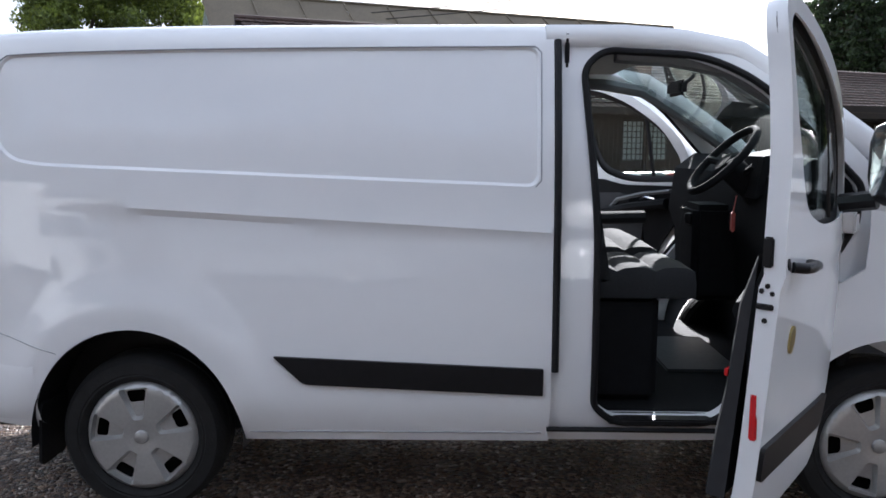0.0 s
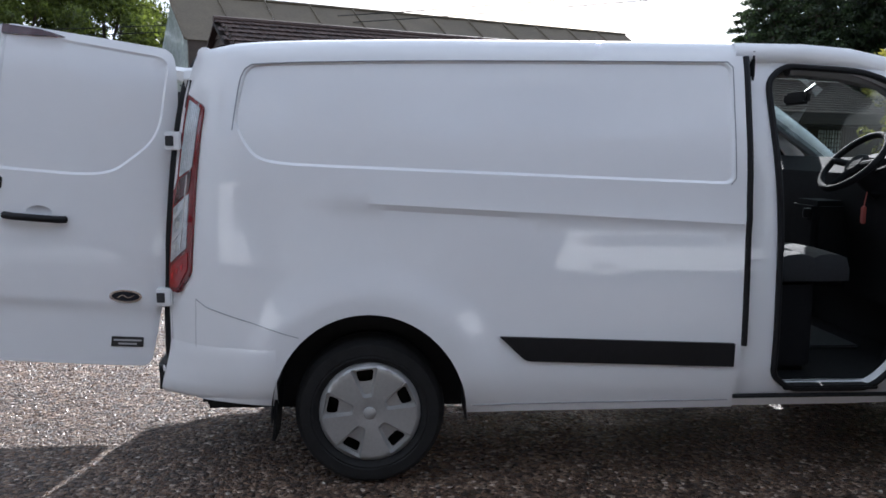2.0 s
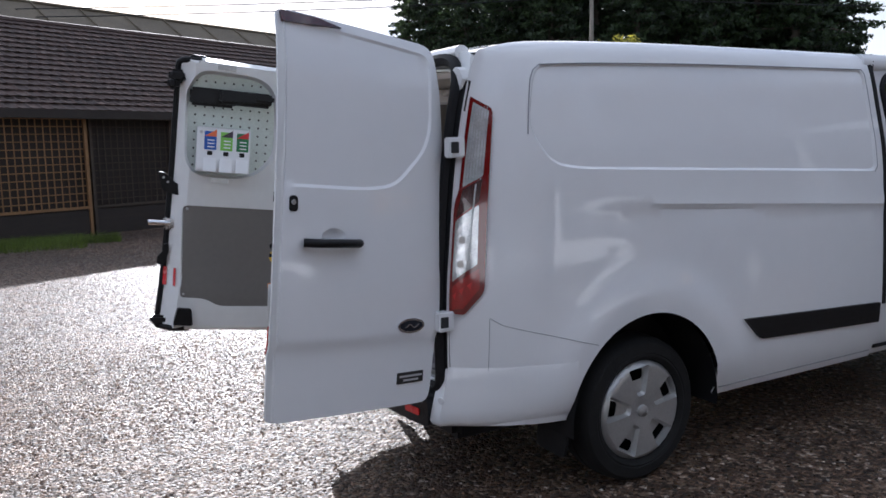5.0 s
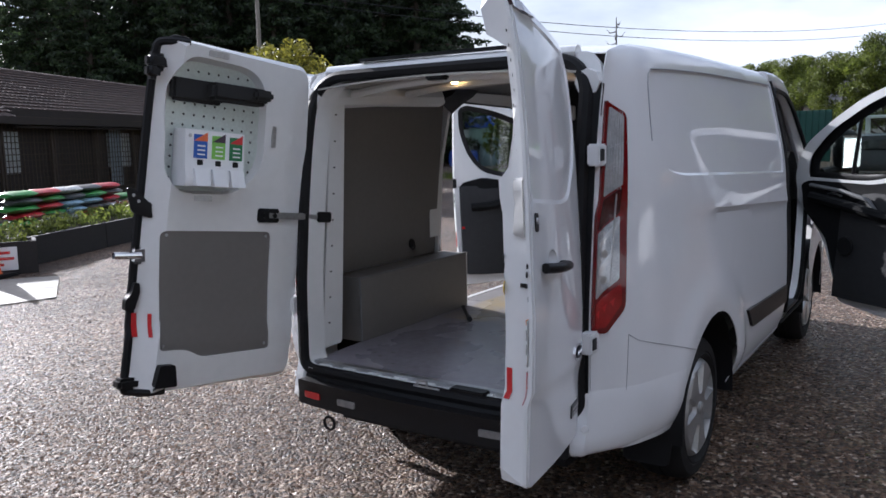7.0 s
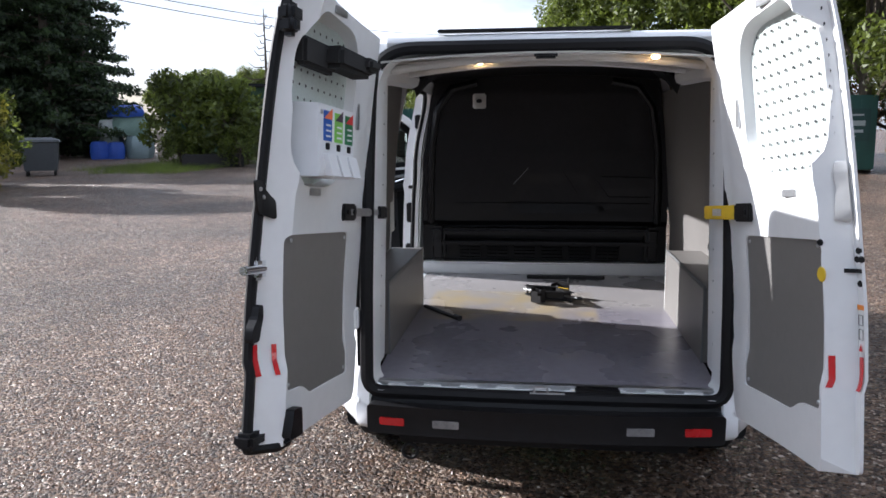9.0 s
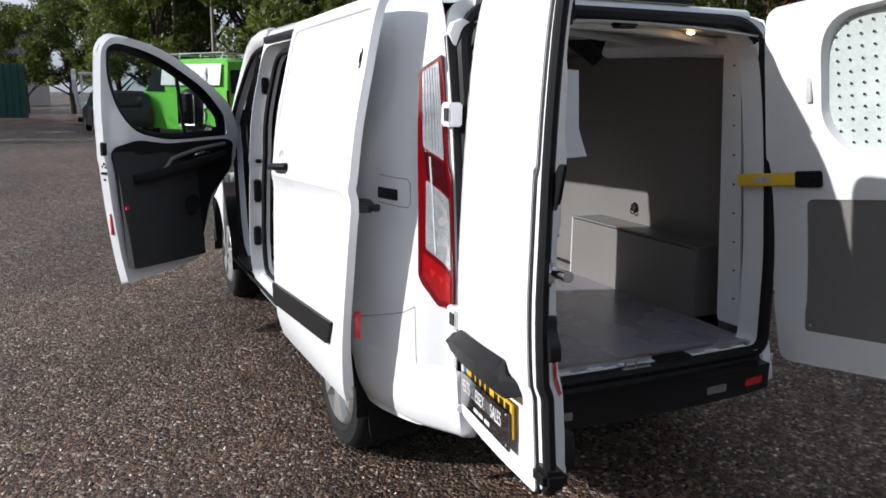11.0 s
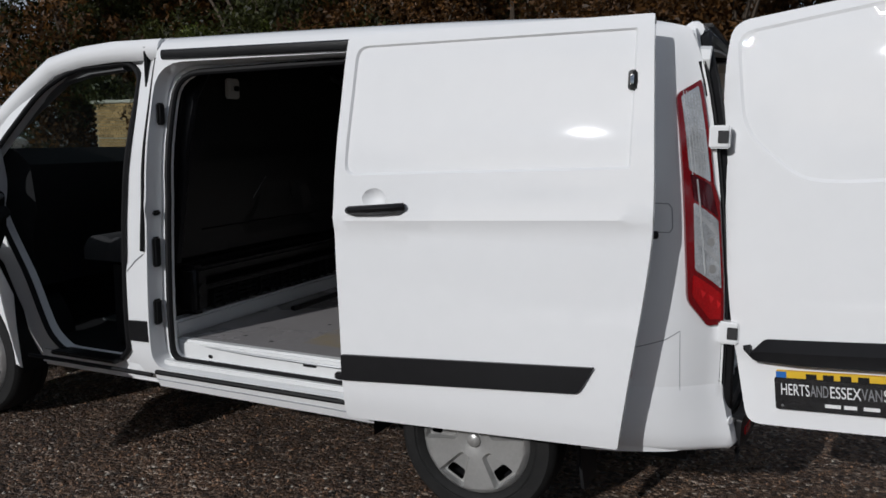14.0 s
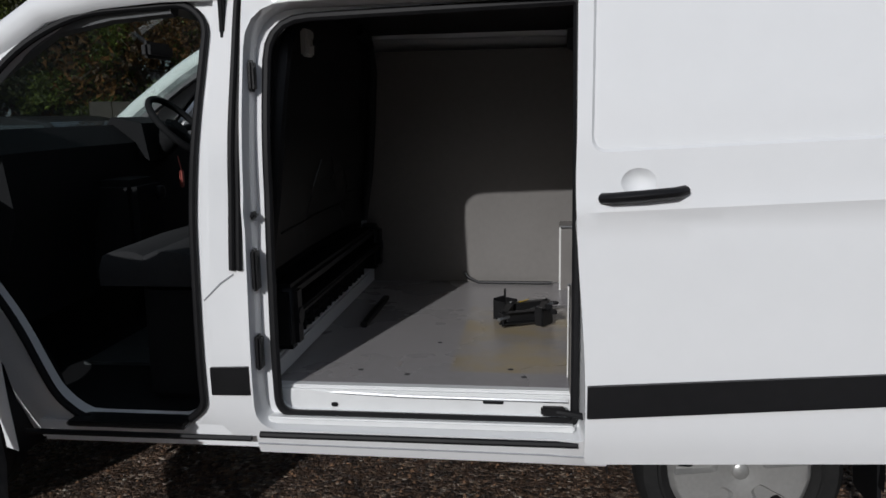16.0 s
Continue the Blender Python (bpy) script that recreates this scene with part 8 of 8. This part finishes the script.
for k in range(7):
    part("motif_leaf", lathe([(0, 0.008), (0.12 + 0.03 * (k % 3), 0.006), (0.14 + 0.03 * (k % 3), 0)], 12), mot, gv, at=Matrix.Translation((1.2 + 0.12 * math.sin(k * 2), 1.055 - 0.10 * max(0, k - 4) / 3, 0.75 + 0.24 * k)) @ Matrix.Diagonal((0.7, 1, 1.3, 1)))
    part("motif_leaf", lathe([(0, 0.008), (0.12, 0.006), (0.14, 0)], 12), mot, gv, at=pose(-0.012, -0.35 + 0.16 * (k % 4), 0.9 + 0.2 * k, 0, 0, 90))
part("pale_roof_band", sheet([(0.3, 1.75), (3.7, 1.75), (3.7, 2.45), (0.3, 2.45)], lambda x, z: (x, 1.052 * (1 - 0.17 * max(0, (z - 1.46) / 1.19)) + 0.006, z), 0.3, thick=0.006, flip=True), P_WHITE, gv)
part("rear_pane", box(-0.03, 0.0, 0.12, 0.8, 1.5, 2.25, 0.02), surface("tinted_glass", (0.02, 0.025, 0.028), 0.05, vary=0.1, coat=1.0), gv)
part("roof_rack", joined(*[tube([(x, -0.85, 2.65), (x, -0.85, 2.78), (x, 0.85, 2.78), (x, 0.85, 2.65)], 0.02, 5) for x in (0.3, 1.5, 2.7, 3.7)], tube([(0.2, -0.85, 2.80), (3.8, -0.85, 2.80)], 0.02, 5), tube([(0.2, 0.85, 2.80), (3.8, 0.85, 2.80)], 0.02, 5)), ZINC, gv, "steel roof rack")
part("ladder", joined(*[tube([(-0.05, y, 0.7), (-0.05, y, 2.5)], 0.018, 5) for y in (-0.75, -0.4)], *[tube([(-0.05, -0.75, 0.9 + 0.25 * k), (-0.05, -0.4, 0.9 + 0.25 * k)], 0.014, 5) for k in range(7)]), BLACK, gv)
vehicle("pickup_truck", "black pickup seen from behind with red lamps", P_BLACK, pose(27, 0.5, 0, 0, 0, 5), 5.0, 1.85, 1.55)
vehicle("parked_car", "silver estate car standing opposite the open van", P_SILVER, pose(-4.0, -11.2, 0, 0, 0, 4), 4.5, 1.8, 1.5)
vehicle("parked_car", "white estate car standing opposite the open van", P_WHITE, pose(2.6, -11.2, 0, 0, 0, -4), 4.5, 1.8, 1.5)
vehicle("parked_van", "white van further along the row opposite", P_WHITE, pose(-10.0, -9.8, 0, 0, 0, 2), 5.0, 1.95, 2.0, True)
vehicle("parked_car", "black hatchback standing beyond the open van", P_BLACK, pose(8.6, -6.6, 0, 0, 0, 170), 4.0, 1.75, 1.5)
truck = vehicle("flatbed_truck", "green and white light truck parked by the conifers", P_GREEN, pose(61.5, 41.5, 0, 0, 0, 212), 5.2, 2.0, 2.2, True)
digger = thing("mini_digger", "white cabbed mini digger standing beyond the pickup", "digger", at=pose(36, 1.3, 0))
part("cab_base", box(-0.6, 0.6, -0.6, 0.6, 0.7, 1.0, 0.05), UPVC, digger)
for x in (-0.5, 0.5):
    for y in (-0.5, 0.5):
        part("cab_post", box(x - 0.05, x + 0.05, y - 0.05, y + 0.05, 1.0, 2.2, 0.02), UPVC, digger)
part("cab_roof", box(-0.62, 0.62, -0.62, 0.62, 2.2, 2.32, 0.04), UPVC, digger)
part("boom", tube([(-0.4, 0.7, 0.9), (-0.6, 0.8, 2.0), (-0.5, 0.8, 2.4), (-0.2, 0.8, 1.4)], 0.10, 6), UPVC, digger)
part("track", box(-0.9, 0.9, -0.75, -0.45, 0, 0.5, 0.15, 4), RUBBER, digger)
part("track", box(-0.9, 0.9, 0.45, 0.75, 0, 0.5, 0.15, 4), RUBBER, digger)

# ---- far side: fences, container, brick piers, bins, builders' bags ----
far = thing("sheet_fence", "tall dark green corrugated sheet fence", "fence")
P0 = polar(-3.9, 0, 26.0, 62)
P1 = (46.0, 4.5)
fv, ff = [], []
nseg = 260
for k in range(nseg + 1):
    t = k / nseg
    x, y = P0[0] + (P1[0] - P0[0]) * t, P0[1] + (P1[1] - P0[1]) * t
    o = 0.03 if k % 4 in (0, 1) else -0.03
    fv += [(x + o, y + o, 0), (x + o, y + o, 2.9), (x + o + 0.02, y + o + 0.02, 2.9), (x + o + 0.02, y + o + 0.02, 0)]
    if k:
        a, b = 4 * k - 4, 4 * k
        ff += [(a, b, b + 1, a + 1), (a + 1, b + 1, b + 2, a + 2), (a + 2, b + 2, b + 3, a + 3)]
part("sheeting", (fv, ff), P_TEAL, far, sharp=20)
cont = thing("container", "dark green steel container with a faded pale sign", "container", at=pose(24.5, -8.6, 0, 0, 0, -12))
part("body", box(0, 6.0, -2.4, 0, 0.15, 2.6, 0.03), P_TEAL, cont)
for k in range(28):
    part("corrugation", box(0.15 + 0.205 * k, 0.25 + 0.205 * k, 0.0, 0.03, 0.35, 2.45, 0.008), P_TEAL, cont)
for k in range(4):
    part("corrugation", box(-0.03, 0.0, -2.1 + 0.5 * k, -1.9 + 0.5 * k, 0.35, 2.45, 0.008), P_TEAL, cont)
sg = part("sign", box(-0.06, -0.035, -2.2, -0.15, 1.1, 2.15, 0.006), surface("sign_green", (0.01, 0.05, 0.045), 0.5), cont, "dark green sign with plain pale bars")
for z, h2, a, b in ((1.95, 0.06, -2.0, -0.5), (1.68, 0.17, -2.05, -0.4), (1.42, 0.10, -2.0, -0.3), (1.25, 0.05, -1.8, -0.7)):
    part("sign_bar", box(-0.065, -0.06, a, b, z - h2 / 2, z + h2 / 2, 0), surface("faded_letters", (0.35, 0.40, 0.40), 0.6), sg)
BRICK = surface("yellow_stock_brick", (0.34, 0.22, 0.10), 0.85, vary=0.25, piece=0.3, scale=14, bump=0.3, bump_scale=60)
MORTAR = surface("pale_mortar", (0.28, 0.26, 0.22), 0.9, vary=0.15)
wall = tagged(part("brick_wall", box(0, 4.6, 0, 0.21, 0, 2.40, 0.004), MORTAR), "yellow stock brick wall with pale coping", "wall", kind="structure")
wall.matrix_basis = pose(12.2, -12.2, 0, 0, 0, -8)
BRICK_M = mesh_from("brick", *box(0, 0.215, -0.012, 0.02, 0, 0.065, 0.004, 1), BRICK)
for j in range(12):
    for i in range(20):
        part("brick", BRICK_M, BRICK, wall, at=pose(0.01 + 0.226 * i + (0.11 if j % 2 else 0), 0.225, 1.48 + 0.076 * j))
tagged(part("lower_bricks", joined(*[box(0.01 + 0.226 * i + (0.11 if j % 2 else 0), 0.225 + 0.226 * i + (0.11 if j % 2 else 0), 0.205, 0.235, 0.01 + 0.076 * j, 0.075 + 0.076 * j, 0) for j in range(19) for i in range(20)]), BRICK, wall), "lower courses of yellow bricks", kind="stuff")
part("coping", box(-0.05, 4.75, -0.06, 0.29, 2.40, 2.48, 0.01), surface("pale_coping", (0.42, 0.40, 0.36), 0.85, vary=0.2), wall)
post = tagged(part("fence_post", box(-0.07, 0.07, -0.07, 0.07, 0, 3.0, 0.01), DARKWOOD), "tall dark timber fence post", "post", "tall fence posts")
post.matrix_basis = pose(*polar(-2.5, 3, -21.5, 25), 0)
copy_thing(post, pose(*polar(-2.5, 3, -17.6, 25), 0))
panel = thing("board_fence", "dark boarded fence in front of the bank", "fence", at=pose(2, -12.6, 0, 0, 0, 2))
for k in range(44):
    part("board", box(-14 + 0.5 * k, -14 + 0.5 * k + 0.485, -0.015, 0.015, 0, 1.75 + 0.02 * math.sin(k * 5), 0.004), DARKWOOD, panel)
yard_fence = thing("board_fence", "dark boarded fence closing the yard beyond the gate", "fence", at=pose(-34, 44, 0, 0, 0, -3))
for k in range(40):
    part("board", box(0.8 * k, 0.8 * k + 0.785, -0.02, 0.02, 0, 2.3 + 0.03 * math.sin(k * 3), 0.004), DARKWOOD, yard_fence)
binm = surface("grey_bin_plastic", (0.06, 0.065, 0.07), 0.55, vary=0.15)
wb = thing("wheeled_bin", "large grey four-wheeled waste bin", "bin", at=pose(23.0, 18.0, 0, 0, 0, 30))
part("tub", loft([[(x, y, z) for x, y in ((-0.5 * k, -0.62 * k), (0.5 * k, -0.62 * k), (0.5 * k, 0.62 * k), (-0.5 * k, 0.62 * k))] for z, k in ((0.2, 0.85), (1.2, 1.0), (1.22, 1.05))]), binm, wb)
part("lid", loft([[(x, y, z) for x, y in ((-0.55 * k, -0.67 * k), (0.55 * k, -0.67 * k), (0.55 * k, 0.67 * k), (-0.55 * k, 0.67 * k))] for z, k in ((1.225, 1.0), (1.30, 0.95), (1.38, 0.6))]), binm, wb)
for x in (-0.35, 0.35):
    for y in (-0.45, 0.45):
        part("castor", tube([(x, y - 0.03, 0.1), (x, y + 0.03, 0.1)], 0.1, 10), RUBBER, wb)
tarp_c = (40.6, 24.3)
ALONG, ACROSS = Vector((-0.49, 0.87)), Vector((0.87, 0.49))
for k, (da, db, z0, sx, sz, c, lab) in enumerate(((1.45, -0.4, 0, 0.95, 1.05, (0.03, 0.08, 0.38), "blue"), (0.55, -0.5, 0, 0.90, 1.0, (0.03, 0.08, 0.38), "blue"), (-0.75, 0.0, 0, 1.5, 1.35, (0.20, 0.26, 0.27), "blue-grey"), (0.75, 0.7, 0, 1.3, 1.35, (0.20, 0.22, 0.18), "muddy"), (-0.25, 0.4, 1.34, 1.75, 1.15, (0.17, 0.25, 0.21), "grey-green"), (0.85, 0.5, 1.30, 1.0, 1.0, (0.44, 0.45, 0.43), "off-white"))):
    bgr = []
    for z, q in ((0, 0.9), (0.3, 1.05), (0.7, 1.0), (0.95, 0.85), (1.0, 0.4)):
        bgr.append([(q * sx * 0.55 * (1 + 0.1 * math.sin(3 * a + k + 4 * z)) * math.cos(a), q * sx * 0.55 * (1 + 0.08 * math.cos(4 * a + k)) * math.sin(a), z * sz) for a in np.linspace(0, math.tau, 13)[:-1]])
    b = tagged(part("builders_bag", loft(bgr), surface(f"woven_bag_{k}", c, 0.6, vary=0.25, scale=5)), f"full {lab} builders' bag on the far verge", "bag", "builders' bags")
    p = Vector(tarp_c) + ALONG * da + ACROSS * db
    b.matrix_basis = pose(p.x, p.y, z0)
tarp = tagged(part("blue_tarpaulin", loft([[(q * 0.95 * math.cos(a), q * 1.05 * math.sin(a), z + 0.06 * math.sin(3 * a)) for a in np.linspace(0, math.tau, 13)[:-1]] for z, q in ((2.44, 1.0), (2.7, 1.04), (3.0, 0.9), (3.1, 0.5))]), surface("blue_tarp", (0.03, 0.09, 0.42), 0.45, vary=0.25)), "crumpled blue tarpaulin over stacked bags", "tarpaulin")
tp = Vector(tarp_c) + ALONG * -0.1 + ACROSS * 0.4
tarp.matrix_basis = pose(tp.x, tp.y, 0)
PALE_BOARD = surface("pale_board", (0.28, 0.24, 0.19), 0.8, vary=0.2)
boards = thing("board_stack", "pale timber boards leaning by the verge", "boards", at=pose(40.0, 19.6, 0, 0, 0, 28))
for y0, y1, h in ((-0.2, 2.2, 1.5), (-2.6, -1.1, 1.45)):
    part("board", box(0, 0.12, y0, y1, 0, h, 0.02), PALE_BOARD, boards)
part("upright", box(0.15, 0.30, -1.9, -1.2, 0, 2.9, 0.02), surface("tan_post", (0.36, 0.27, 0.13), 0.8, vary=0.2), boards)
trough = tagged(part("planter_trough", joined(box(-0.45, 0.45, -1.3, 1.3, 0, 0.55, 0.03), box(-0.38, 0.38, -1.23, 1.23, 0.5, 0.58, 0.01)), SLEEPER), "long black planting trough on the verge", "planter")
trough.matrix_basis = pose(29.6, 14.3, 0, 0, 0, 25)
store = thing("green_store", "dark green timber store with a flat black roof", "shed", at=pose(45.5, 17.5, 0, 0, 0, 25))
for k in range(14):
    part("board", box(0, 0.05, 0.35 * k - 1.2, 0.35 * k - 0.86, 0, 4.3, 0.01), surface("dark_green_boards", (0.020, 0.055, 0.026), 0.7, vary=0.25), store)
part("wall", box(0.05, 3.5, -1.2, 3.7, 0, 4.25, 0.01), P_TEAL, store)
part("roof", box(-0.35, 3.7, -1.4, 4.0, 4.3, 4.5, 0.02), RUBBER, store)
shrub = broadleaf("shrub", "low rounded green shrub on the verge", 1.5, 1.0, LEAF, 3500, 31, 0.06, 0.1)
tagged(shrub, group="verge shrubs")
copies(shrub, [(*polar(-3.96, 0.03, d, q), d * 40, s) for d, q, s in ((24.6, 37.5, 1.1), (25.2, 37, 0.9), (21.2, 36, 1.1), (24.2, 39, 2.6), (22.2, 37.5, 2.4), (20.6, 39, 1.6), (37.6, 27, 1.7))])
house = thing("house", "house with grey roof beyond the fence", "house", at=pose(*polar(-3.4, -2.4, 8.5, 85), 0, 0, 0, -70))
part("wall", box(-6, 6, 0, 7, 0, 4.2, 0.02), surface("pale_render", (0.45, 0.42, 0.38), 0.85, vary=0.1), house)
part("roof", loft([[(x, -0.4, 4.1), (x, 7.4, 4.1), (x, 3.5, 7.2)] for x in (-6.4, 6.4)]), surface("grey_slate", (0.13, 0.12, 0.12), 0.7, vary=0.2, scale=4), house)
